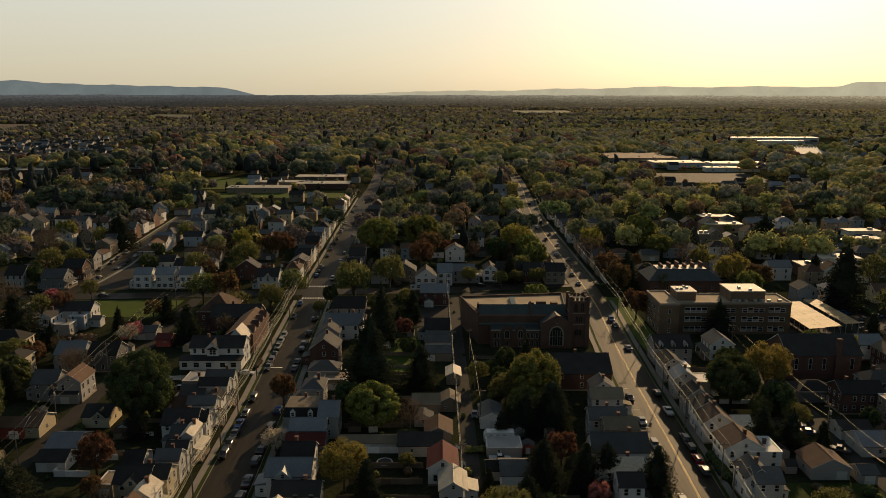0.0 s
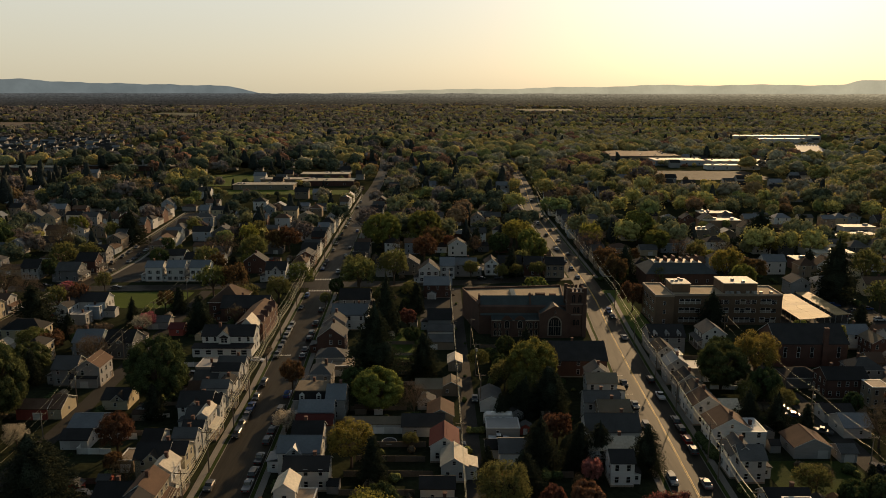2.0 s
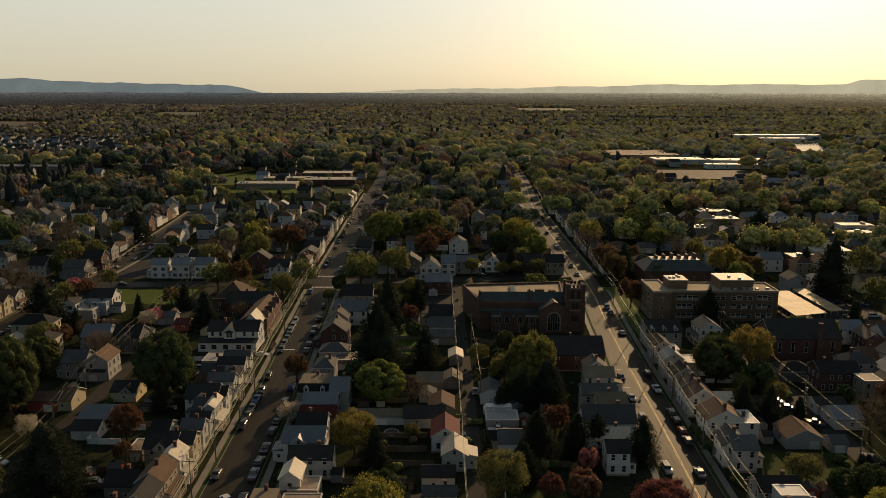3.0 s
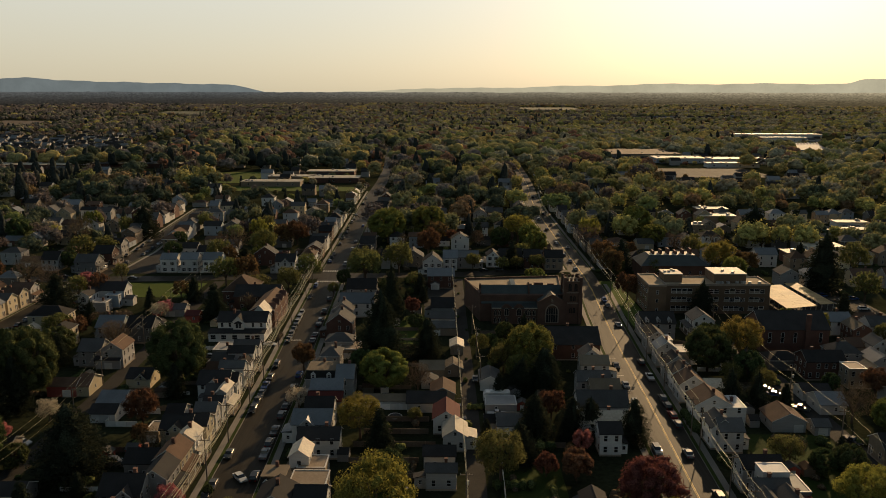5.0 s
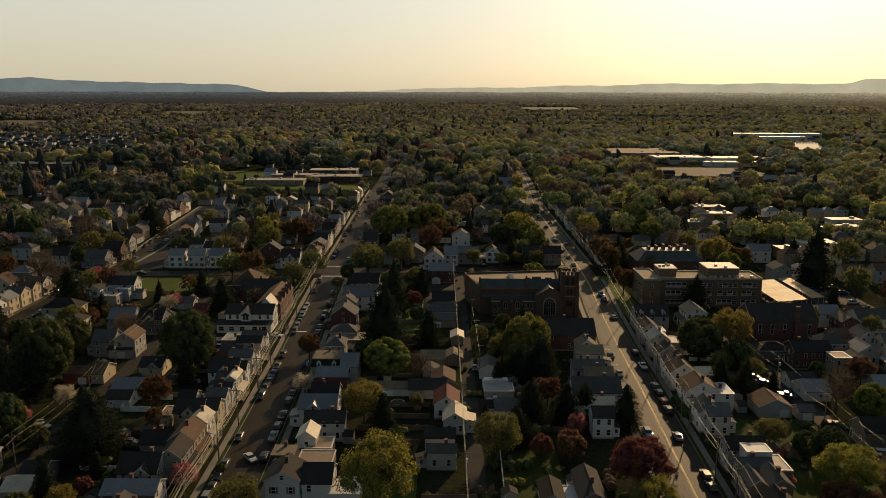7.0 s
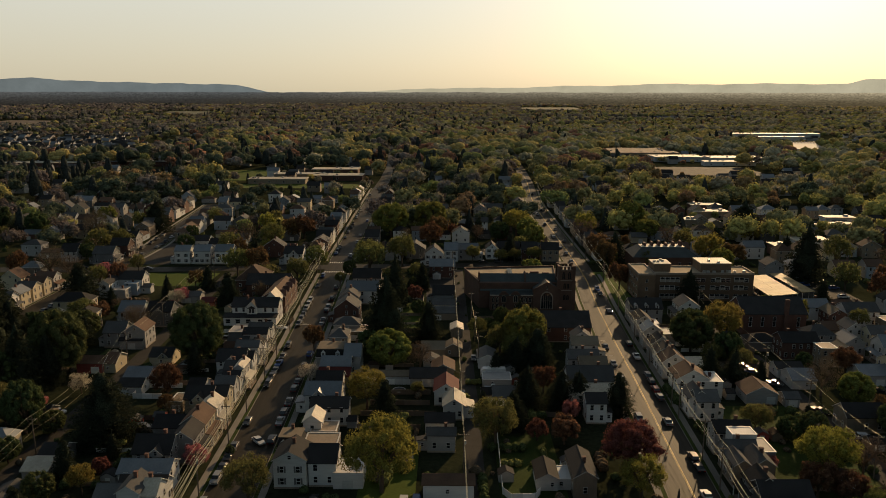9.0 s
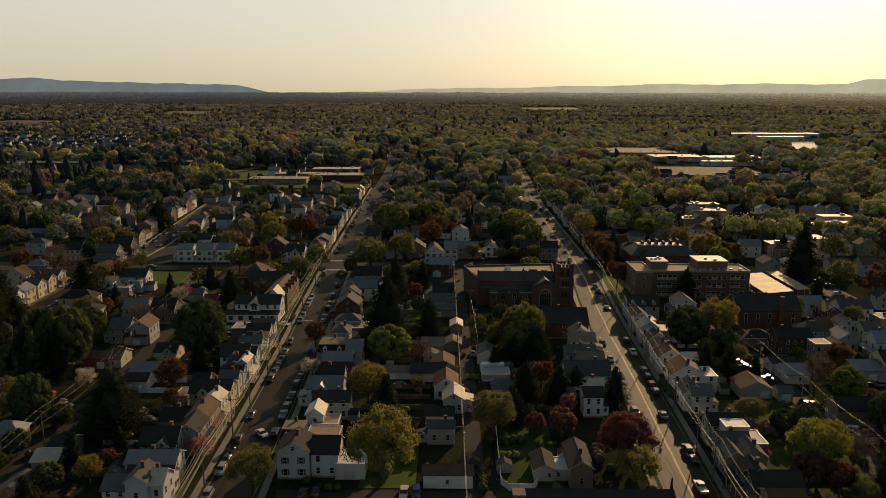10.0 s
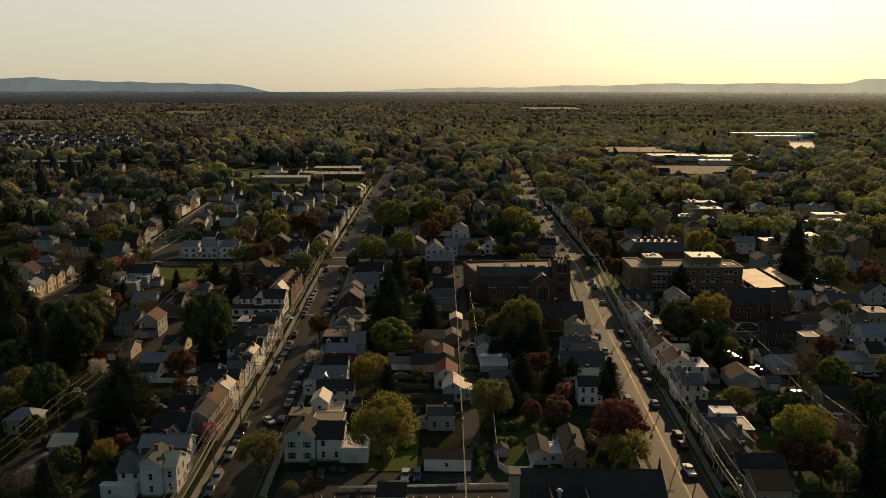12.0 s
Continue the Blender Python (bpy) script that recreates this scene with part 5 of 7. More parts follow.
def trunk_mesh(kind):
    bb = Build()
    if kind == 'pine':
        bb.tube((0, 0, -0.01), (0, 0, 0.9), 0.06, 0.01, 6)
        return bb.mesh("trunk", [BARK])
    bb.tube((0, 0, -0.01), (0, 0, 0.3), 0.065, 0.05, 7)
    for i in range(6):
        a = i * 1.05 + lr.uniform(-0.3, 0.3)
        k = Vector((math.cos(a) * 0.28, math.sin(a) * 0.28, 0.5 + lr.uniform(-0.06, 0.08)))
        bb.tube((0, 0, 0.26), k, 0.04, 0.024, 5)
        for j in range(3):
            b2 = a + lr.uniform(-0.7, 0.7)
            e = k + Vector((math.cos(b2) * 0.34, math.sin(b2) * 0.34, lr.uniform(0.08, 0.34)))
            bb.tube(k, e, 0.02, 0.006, 4)
    return bb.mesh("trunk", [BARK])


TREE_WORD = {'spring': "broad leafy tree in fresh spring green", 'olive': "leafing tree with thin olive-green crown", 'deep': "dense dark green leafy tree", 'gold': "leafing tree in yellow-green",
             'rust': "budding tree with rust-brown crown", 'maroon': "ornamental tree with maroon leaves", 'pink': "small tree in pink blossom", 'blossom': "small tree in white blossom",
             'pine': "tall dark evergreen conifer", 'bare': "bare grey-brown tree with fine twigs"}
# billows: how many, how far out, how large; how deep the leaf layer goes; size of the shaded inside
FORM = {'spring': (130, 0.84, 0.185, 0.5, 0.76), 'deep': (110, 0.82, 0.195, 0.5, 0.76), 'olive': (64, 0.76, 0.22, 0.95, 0.42), 'gold': (64, 0.76, 0.22, 0.95, 0.45), 'rust': (56, 0.76, 0.22, 0.8, 0.6),
        'maroon': (60, 0.77, 0.22, 0.6, 0.75), 'pink': (40, 0.74, 0.25, 0.6, 0.65), 'blossom': (30, 0.7, 0.28, 0.9, 0), 'bare': (16, 0.6, 0.4, 1.0, 0)}
TIERS = (11000, 11000, 5000, 5000, 1200, 1200, 1200)  # leaf sprays: near and large, middling, small yard trees
CROWN, TRUNK = {}, {}
for kind in TREE_WORD:
    CROWN[kind], TRUNK[kind] = [], []
    for k, full in enumerate(TIERS):
        n = int(full * {'bare': 0.7, 'blossom': 0.7}.get(kind, 1.0))
        s = 0.0165 * (4800 / full) ** 0.45
        seed = 11.3 * k + len(kind)
        v = None
        if kind == 'pine':
            q = flatter(rand_quads(conifer_points(int(n * 1.4), 320), s * 1.35, 0.5, 2.0), 0.4)
            v, f = fir(3, seed)
            v = v * np.array([0.42, 0.42, 0.9 * 0.45]) + np.array([0, 0, 0.48])
        else:
            count, spread, swell, thick, share = FORM[kind]
            low = -0.9 if kind in ('spring', 'deep') else -0.3 if kind in ('gold', 'olive') else -0.55
            count, swell = (count, swell) if k < 4 else (count // 2, swell * 1.35)
            pts, nrm = crown_points(n, seed, count, spread, swell, thick, low)
            q = flatter(rand_quads(pts, s * 0.36, 0, 7), 0.6) if kind == 'bare' else flatter(shell_quads(pts, nrm, s * 1.4, 1.7), 0.6)
            if share:
                v, f = crown_core(seed, count, spread, swell, share, 1, low)
        if v is None:
            CROWN[kind].append(quads_mesh("crown", q, LEAF[kind]))
        else:
            CROWN[kind].append(solids_mesh("crown", v[None], f, [INNER[kind], LEAF[kind]], q))
        TRUNK[kind].append(trunk_mesh(kind))
tr = random.Random(3)
TREES_AT = []


def tree(kind, x, y, r, h, fine=True):
    if kind == 'pine':
        r *= 1.4
    t = thing("conifer" if kind == 'pine' else "tree", TREE_WORD[kind], "tree", "trees of the town", at=pose(x, y, 0, 0, 0, tr.uniform(0, 360)))
    k = tr.randrange(2) + (0 if fine and y < 215 else 2 if fine or y < 260 else 4)
    for nm, me in (("trunk", TRUNK[kind][k]), ("crown", CROWN[kind][k])):
        ob = new(nm, me)
        ob.parent = t
        ob.scale = (r, r, h)
    TREES_AT.append((x, y, r))
    return t


tree('spring', -19.1, 186.3, 7.4, 13.0)
tree('spring', 26.2, 202.9, 7.8, 16.0)
tree('olive', 10.6, 217.9, 3.6, 7.8)
tree('gold', -22.7, 154.5, 6.2, 12.6)
tree('gold', -14.5, 110.4, 8.8, 18.4)
tree('olive', -43.0, 104.8, 5.8, 12.1)
tree('pine', -21.8, 207.0, 8.3, 25.8)
tree('pine', -22.0, 255.0, 5.6, 23.5)
tree('pine', -6.9, 213.4, 4.8, 15.5)
tree('pine', 22.2, 154.5, 4.9, 13.3)
tree('pine', 32.1, 155.7, 4.0, 12.0)
tree('pine', 47.5, 152.4, 3.9, 13.2)
tree('pine', 28.8, 186.2, 5.8, 14.7)
tree('pine', 21.8, 184.5, 4.5, 11.3)
tree('pine', 37.3, 157.4, 4.0, 10.8)
tree('pine', -91.3, 255.0, 5.2, 16.0)
tree('deep', -82.7, 191.6, 8.8, 20.8)
tree('pine', -121.8, 267.9, 2.8, 10.7)
tree('rust', -81.6, 160.9, 4.7, 11.6)
tree('rust', -46.5, 202.6, 3.9, 10.1)
tree('blossom', -42.4, 173.5, 4.0, 6.9)
tree('blossom', -114.3, 258.1, 4.2, 6.9)
tree('pink', -113.2, 261.3, 3.8, 6.6)
tree('deep', 83.6, 202.9, 7.6, 15.2)
tree('gold', 96.0, 208.5, 7.4, 17.2)
tree('gold', 131.9, 329.6, 7.8, 18.9)
tree('rust', 78.6, 324.6, 6.4, 16.0)
tree('olive', 98.1, 322.7, 5.1, 11.1)
tree('rust', 77.6, 285.9, 5.7, 13.0)
tree('olive', 94.4, 186.2, 3.9, 8.1)
tree('pink', 33.6, 147.1, 2.7, 6.9)
tree('maroon', 29.8, 134.1, 4.1, 8.2)
tree('maroon', 43.6, 120.6, 7.0, 13.6)
tree('gold', 42.9, 108.5, 5.3, 10.5)
tree('olive', 12.1, 132.2, 6.2, 13.8)
tree('maroon', 23.1, 135.8, 2.9, 6.3)
tree('pink', -59.3, 119.9, 3.2, 6.9)
tree('pink', -114.7, 151.1, 3.4, 6.3)
tree('gold', -80.9, 108.2, 3.1, 8.1)
tree('maroon', -80.4, 116.7, 2.3, 5.1)
tree('deep', -122.3, 179.0, 8.7, 21.6)
tree('pine', -87.0, 134.3, 7.6, 19.7)
tree('pine', -91.0, 146.5, 4.2, 11.5)
tree('blossom', -108.6, 164.3, 3.4, 7.0)
tree('gold', 87.6, 117.4, 7.0, 13.7)
tree('spring', 116.3, 158.5, 4.9, 10.2)
tree('pink', 76.7, 121.7, 1.9, 4.3)
tree('rust', 126.0, 182.5, 4.6, 9.6)
tree('pine', 95.6, 102.8, 3.1, 17.0)
tree('pine', 98.1, 100.4, 3.4, 19.6)
tree('olive', 89.8, 100.3, 3.0, 7.8)
tree('pine', -144.8, 178.6, 8.7, 29.5)
tree('pine', -150.0, 201.4, 7.1, 19.2)
tree('pine', -154.5, 258.5, 7.6, 19.0)
tree('olive', -71.4, 297.6, 5.9, 12.3)
tree('olive', -50.1, 289.6, 2.8, 7.2)
tree('deep', -48.6, 310.5, 3.4, 7.7)
tree('olive', -15.1, 301.8, 4.3, 8.7)
tree('olive', -40.4, 324.4, 8.2, 16.0)
tree('olive', -24.1, 329.3, 7.8, 17.6)
tree('maroon', -14.3, 261.3, 3.4, 8.7)
tree('rust', -135.1, 232.5, 4.7, 8.9)
tree('deep', -131.7, 213.5, 6.1, 11.0)
tree('deep', -127.4, 237.8, 3.9, 7.2)
tree('deep', -103.0, 138.5, 3.2, 6.6)
tree('rust', -78.6, 151.6, 2.4, 6.0)
tree('deep', -53.2, 126.3, 1.2, 3.1)
tree('rust', -29.1, 95.9, 2.9, 5.5)
tree('olive', -34.1, 95.9, 2.1, 4.1)
tree('olive', -9.0, 164.8, 2.3, 4.4)
tree('pine', 100.4, 289.8, 2.6, 10.8)
tree('pine', 101.5, 261.4, 5.3, 15.3)
tree('olive', 12.6, 339.7, 4.3, 9.5)
tree('olive', 26.9, 334.5, 3.7, 8.8)
tree('olive', 34.5, 339.7, 3.7, 7.8)
tree('olive', 44.7, 339.7, 4.3, 8.9)
tree('pine', 17.5, 143.0, 4.7, 10.2)
tree('pine', 9.9, 152.8, 2.0, 7.1)
tree('pine', 169.2, 302.0, 8.9, 27.4)
tree('olive', 195.5, 324.7, 7.2, 18.7)
tree('deep', 184.1, 334.7, 3.7, 7.7)
tree('pine', 184.3, 356.6, 5.2, 11.7)
tree('rust', 147.0, 334.6, 6.9, 12.3)
tree('spring', 115.4, 425.0, 9.3, 20.7)
tree('spring', 120.3, 402.0, 7.8, 13.1)
tree('pine', 181.8, 409.5, 12.9, 23.3)
tree('spring', -35.8, 409.0, 11.2, 21.6)
tree('spring', -12.3, 424.7, 10.6, 20.7)
tree('gold', 41.5, 409.2, 10.2, 18.3)
tree('deep', 30.1, 394.6, 6.2, 12.8)
tree('olive', 44.0, 368.2, 4.6, 10.5)
tree('rust', -11.0, 374.4, 7.6, 15.3)
tree('bare', 16.2, 394.5, 4.3, 11.2)
tree('rust', -88.4, 401.4, 7.8, 14.7)
tree('olive', -99.6, 368.0, 8.1, 16.5)
tree('pine', -103.6, 344.8, 4.9, 11.3)
tree('rust', -111.7, 344.8, 4.9, 11.9)
tree('pine', -187.2, 424.1, 9.9, 20.6)
tree('bare', -205.8, 380.4, 8.9, 21.7)
tree('deep', -154.5, 394.1, 4.3, 9.6)
tree('pine', 154.7, 381.2, 5.5, 12.4)
tree('spring', 132.1, 309.2, 5.7, 14.8)
tree('spring', -226.7, 440.8, 6.2, 14.3)
tree('pine', -176.0, 232.0, 9.0, 24.0)
tree('pine', -186.0, 228.0, 8.5, 22.0)
tree('pine', -160.0, 196.0, 9.0, 24.0)
tree('pine', -165.0, 210.0, 8.0, 22.0)
tree('pine', -152.5, 188.0, 8.0, 21.0)
tree('deep', -140.0, 208.0, 6.5, 13.0)
tree('bare', -190.0, 300.0, 7.5, 17.0)
tree('bare', -178.0, 296.0, 6.0, 14.0)
tree('pink', -168.0, 309.0, 4.0, 6.5)
tree('pine', -121.5, 171.0, 4.2, 17.0)
tree('pine', -125.5, 164.0, 6.5, 21.0)
tree('deep', -131.0, 160.5, 6.5, 15.0)


# ---- houses further out along the same streets ----
TAKEN = [(-3 + o.location.x - 5, -3 + o.location.y - 5, o.location.x + 8, o.location.y + 8) for o in bpy.data.objects if o.parent is None and o.name.split('.')[0] in ("house", "garage")]
TAKEN += [(5, 236, 60, 290), (102, 204, 140, 222), (78, 246, 136, 264), (78, 262, 172, 306), (90, 316, 126, 340), (107, 220, 134, 238), (-60, 400, -50, 420), (-163, 286, -111, 316), (-40, 78, 24, 107), (-12, 276, 5, 330), (68, 246, 82, 330), (-182, 300, -160, 345), (-166, 330, -146, 386), (-205, 635, -85, 672), (-260, 700, -196, 800), (226, 750, 350, 856), (470, 1010, 600, 1074), (-540, 796, -280, 826), (555, 1400, 820, 1440)]
TAKEN += TAKEN_BY_HAND
TAKEN += [(-124, 140, -92, 182), (-31, 160, -6, 180), (104, 188, 126, 206)]
STREETS = [LEFT_ST, MAIN_ST, FAR_W]


CELLS = {}


def take(rect):
    """Note a plan rectangle as built on, in a grid of 20 m cells."""
    for i in range(int(rect[0] // 20) - 1, int(rect[2] // 20) + 2):
        for j in range(int(rect[1] // 20) - 1, int(rect[3] // 20) + 2):
            CELLS.setdefault((i, j), []).append(rect)


for rect in TAKEN:
    take(rect)


def free(x, y, m):
    if any(a - m < x < c + m and b2 - m < y < d + m for a, b2, c, d in CELLS.get((int(x // 20), int(y // 20)), ())):
        return False
    if any(p[0][1] < y < p[-1][1] and abs(x - at_y(p, y)) < 6 + max(m, 2) for p in STREETS) or abs(y - 328) < 9 + max(m, 0) and x < 66:
        return False
    return True


def far_house(x, y, facing):
    w, d = tr.uniform(6, 9), tr.uniform(8, 11)
    if facing == 'ns':
        w, d = d, w
    c = (x - w / 2, y - d / 2, x + w / 2, y + d / 2)
    if not free(x, y, 5):
        return
    take(c)
    house(*c, tr.choice((5.6, 6.2, 6.6, 3.4)), tr.choice(('gx', 'gy', 'gx', 'hip')), tr.choice(('white', 'white', 'grey', 'cream', 'brick', 'tan', 'dark', 'blue')), tr.choice(('black', 'grey', 'grey', 'brown', 'slate', 'black')), tr.choice(("", "", "c")), detail=1)


for pts, off in ((LEFT_ST, 14), (LEFT_ST, -14), (MAIN_ST, 14.5), (MAIN_ST, -14.5), (FAR_W, 14), (FAR_W, -14)):
    y = 349
    while y < 600:
        if (pts is not FAR_W or y < 530) and not (y > 430 and tr.random() < 0.4):
            far_house(at_y(pts, y) + off, y + tr.uniform(-1, 1), 'ew')
        y += tr.uniform(9.5, 13.5)
for yy in (352, 398, 440, 486, 518, 548):
    for x in range(-330, 330, 13 if yy < 500 else 17):
        if abs(x) < yy * 0.66 and not (yy > 500 and x > 120):
            far_house(x + tr.uniform(-2, 2), yy + tr.uniform(-7, 7), 'ns')
for x in (156, 168, 180, 192, 204):
    for yy in (196, 212, 226, 243, 254, 312):
        if x < (yy + 20) * 0.62 + 12:
            far_house(x + tr.uniform(-2, 2), yy + tr.uniform(-3, 3), 'ns')
for x in (-184, -196):
    for yy in (206, 224, 243, 262, 281, 300):
        if -x < (yy + 20) * 0.62 + 12:
            far_house(x + tr.uniform(-2, 2), yy + tr.uniform(-3, 3), 'ns')

# small sheds in the back yards
SHED_FORMS = []
for wall, cover, w, d, eave, tall in (('white', 'grey', 1.5, 1.2, 2.0, 0.8), ('tan', 'brown', 1.3, 1.6, 1.9, 0.7), ('grey', 'black', 1.7, 1.3, 2.1, 0.9), ('cream', 'tanr', 1.2, 1.1, 1.9, 0.7), ('red', 'grey', 1.6, 1.4, 2.0, 0.9)):
    wb, rb, db = Build(), Build(), Build()
    wb.prism([(-w, -0.1), (-w, eave), (0, eave + tall), (w, eave), (w, -0.1)], 'y', -d, d)
    for k in (-1, 1):
        rb.prism([(0, eave + tall), (0, eave + tall + 0.1), (k * (w + 0.2), eave - 0.02), (k * (w + 0.2), eave - 0.12)], 'y', -d - 0.15, d + 0.15)
    db.box(-0.55, -d - 0.05, 0.02, -0.01, -d + 0.02, 1.75)
    db.box(0.01, -d - 0.05, 0.02, 0.55, -d + 0.02, 1.75)
    SHED_FORMS.append((f"small {WALL_WORD[wall]} garden shed with {ROOF_WORD[cover]}", wb.mesh("wall", [WALL[wall]]), rb.mesh("roof", [ROOF[cover]]), db.mesh("double_door", [TRIM])))


def garden_shed(x, y, turn):
    label, *meshes = xr.choice(SHED_FORMS)
    t = thing("garden_shed", label, "shed", "garden sheds", at=pose(x, y, 0, 0, 0, turn))
    for nm, me in zip(("wall", "roof", "double_door"), meshes):
        ob = new(nm, me)
        ob.parent = t
    take((x - 2, y - 2, x + 2, y + 2))


for x0, y0, x1, y1, n in ((-97, 95, -76, 300, 14), (-27, 115, -8, 300, 12), (12, 115, 32, 245, 8), (78, 105, 98, 250, 9), (-160, 150, -108, 285, 12), (106, 125, 170, 200, 9), (-130, 340, -80, 420, 6), (-20, 355, 50, 420, 6)):
    for i in range(n * 3):
        x, y = xr.uniform(x0, x1), xr.uniform(y0, y1)
        if n and free(x, y, -2.0):
            garden_shed(x, y, xr.choice((0, 90, -90, 0, 180)) + xr.uniform(-4, 4))
            n -= 1

# yard trees between the houses
def yard_tree(x, y, kinds, h0, h1):
    if free(x, y, -2.5) and all((x - a) ** 2 + (y - c) ** 2 > (r * 0.6 + 2.5) ** 2 for a, c, r in TREES_AT):
        kind = tr.choice(kinds)
        h = tr.uniform(h0, h1) if kind not in ('pink', 'blossom') else 5.5
        tree(kind, x, y, h * (0.36 if kind == 'pine' else tr.uniform(0.36, 0.5)), h * (1.25 if kind == 'pine' else 1), False)


for i in range(270):
    y = tr.uniform(120, 440)
    x = tr.uniform(-1, 1) * (y + 40) * 0.62
    if (y > 300 or abs(x) > 108) and not (145 < x < 292 and 320 < y < 520 and tr.random() < 0.75):
        yard_tree(x, y, ('deep', 'pine', 'bare', 'olive', 'deep', 'rust', 'pine') if x < -100 and y < 300 else ('spring', 'olive', 'olive', 'deep', 'gold', 'rust', 'bare', 'pine', 'olive', 'rust'), 8, 16)
# back gardens of the near blocks, mostly dark bushes and small trees
for x0, y0, x1, y1, n in ((13, 140, 33, 235, 46), (-27, 110, -8, 300, 26), (-90, 100, -72, 300, 26), (76, 150, 97, 260, 16), (-150, 130, -112, 260, 34), (108, 120, 150, 190, 12), (76, 100, 98, 158, 14), (-132, 84, -74, 150, 46)):
    for i in range(n):
        yard_tree(tr.uniform(x0, x1), tr.uniform(y0, y1), ('deep', 'olive', 'bare', 'pine', 'rust', 'deep', 'bare', 'pine'), 4, 11)

# bushes and hedges of the yards, past counting
for kind, n, label in (('deep', 420, "dark low bushes and hedges of the yards"), ('olive', 260, "thin olive bushes of the yards"), ('bare', 220, "bare brown shrubs of the yards")):
    cs = []
    while len(cs) < n:
        y = 85 + 330 * tr.random() ** 1.3
        x = tr.uniform(-1, 1) * (y + 45) * 0.62
        if not free(x, y, -2.5):
            continue
        row = 1 if tr.random() < 0.7 else tr.randrange(3, 7)  # now and then a hedge
        r, step = tr.uniform(0.5, 1.7), tr.choice(((1, 0), (0, 1)))
        cs += [(x + i * r * 1.3 * step[0], y + i * r * 1.3 * step[1], r) for i in range(row)]
    cs = np.array([c for c in cs if free(c[0], c[1], -3)])
    form = [lumpy(2, 5.1 * i + n, 0.3) for i in range(6)]
    vv = np.stack([form[k][0] for k in lr.randint(0, 6, len(cs))])
    size = cs[:, 2][:, None, None] * np.array([1, 1, 0.9]) * lr.uniform(0.8, 1.15, (len(cs), 1, 3))
    base = np.stack([cs[:, 0], cs[:, 1], cs[:, 2] * 0.5], 1)[:, None]
    m = 34
    d = lr.normal(size=(len(cs), m, 3))
    d /= np.linalg.norm(d, axis=2)[:, :, None]
    pts = (base + d * size * lr.uniform(0.85, 1.2, (len(cs), m, 1))).reshape(-1, 3)
    pts[:, 2] = np.abs(pts[:, 2])
    tagged(new("bushes", solids_mesh("bushes", base + vv * size * 0.92, form[0][1], [INNER[kind], LEAF[kind]], rand_quads(pts, 0.14))), label, "bushes", kind="stuff")

# low flat buildings and sheds far out
def low_block(x0, y0, x1, y1, z, wall, deck, label, name="warehouse", category="warehouse", bays=0):
    t = thing(name, label, category)
    bb = Build()
    bb.box(x0, y0, -0.2 + land(x0, y0), x1, y1, z + land(x0, y0))
    part("wall", bb, wall, t)
    bb = Build()
    zz = z + land(x0, y0)
    bb.box(x0 - 0.5, y0 - 0.5, zz, x1 + 0.5, y1 + 0.5, zz + 0.5)
    part("roof", bb, deck, t)
    n = max(2, int((x1 - x0) / 14))
    for i in range(n):
        put(WIN_W, "window", t, x0 + (x1 - x0) * (i + 0.5) / n, y0, 1.5 + land(x0, y0), 0)
    for i in range(n):
        bb = Build()
        cx, cy = tr.uniform(x0 + 3, x1 - 3), tr.uniform(y0 + 3, y1 - 3)
        bb.box(cx - 1, cy - 1, zz + 0.5, cx + 1, cy + 1, zz + 1.7)
        part("roof_unit", bb, STEEL, t)
    take((x0, y0, x1, y1))
    return t


PALE = ROOF['metal']
low_block(-196, 672, -140, 690, 4.5, WALL['tan'], PALE, "low school wing with pale flat roof", "school_wing", "school")
low_block(-180, 712, -134, 728, 5, WALL['tan'], PALE, "low school wing with pale flat roof", "school_wing", "school")
low_block(-138, 700, -88, 722, 5, WALL['brick'], PALE, "low brick school wing with pale flat roof", "school_wing", "school")
low_block(-150, 760, -100, 780, 5, WALL['brick'], PALE, "low brick school wing with pale flat roof", "school_wing", "school")
low_block(212, 968, 312, 1060, 7, WALL['tan'], ROOF['brown'], "broad store building with brown gravel roof", "store", "store")
low_block(264, 915, 326, 950, 6, WALL['blue'], PALE, "long store building with pale roof", "store", "store")
low_block(332, 905, 400, 935, 6, WALL['white'], PALE, "long store building with pale roof", "store", "store")
low_block(538, 1392, 708, 1422, 9, WALL['white'], PALE, "very long low warehouse with sunlit roof", "warehouse", "warehouse")
low_block(556, 1318, 645, 1336, 8, WALL['white'], PALE, "long low warehouse with sunlit roof", "warehouse", "warehouse")
low_block(310, 862, 372, 876, 5, WALL['white'], PALE, "small store building with pale roof", "store", "store")


def vented_shed(x0, y0, x1, y1, eave, ridge):
    """A broad pale barn-like shed with vents along its ridge."""
    t = thing("shed", "large pale metal shed with a row of ridge vents", "shed")
    mid = (y0 + y1) / 2
    bb = Build()
    bb.prism([(y0, -0.2), (y0, eave), (mid, ridge), (y1, eave), (y1, -0.2)], 'x', x0, x1)
    part("wall", bb, WALL['white'], t)
    bb = Build()
    for a in (y0 - 1, y1 + 1):
        bb.prism([(mid, ridge), (mid, ridge + 0.4), (a, eave + 0.1), (a, eave - 0.3)], 'x', x0 - 1, x1 + 1)
    roof = part("roof", bb, WALL['grey'], t)
    for i in range(13):
        x = x0 + (x1 - x0) * i / 12
        bb = Build()
        bb.box(x - 0.9, mid - 1.0, ridge + 0.3, x + 0.9, mid + 1.0, ridge + 1.6)
        part("ridge_vent", bb, PALE, roof)
    take((x0, y0, x1, y1))


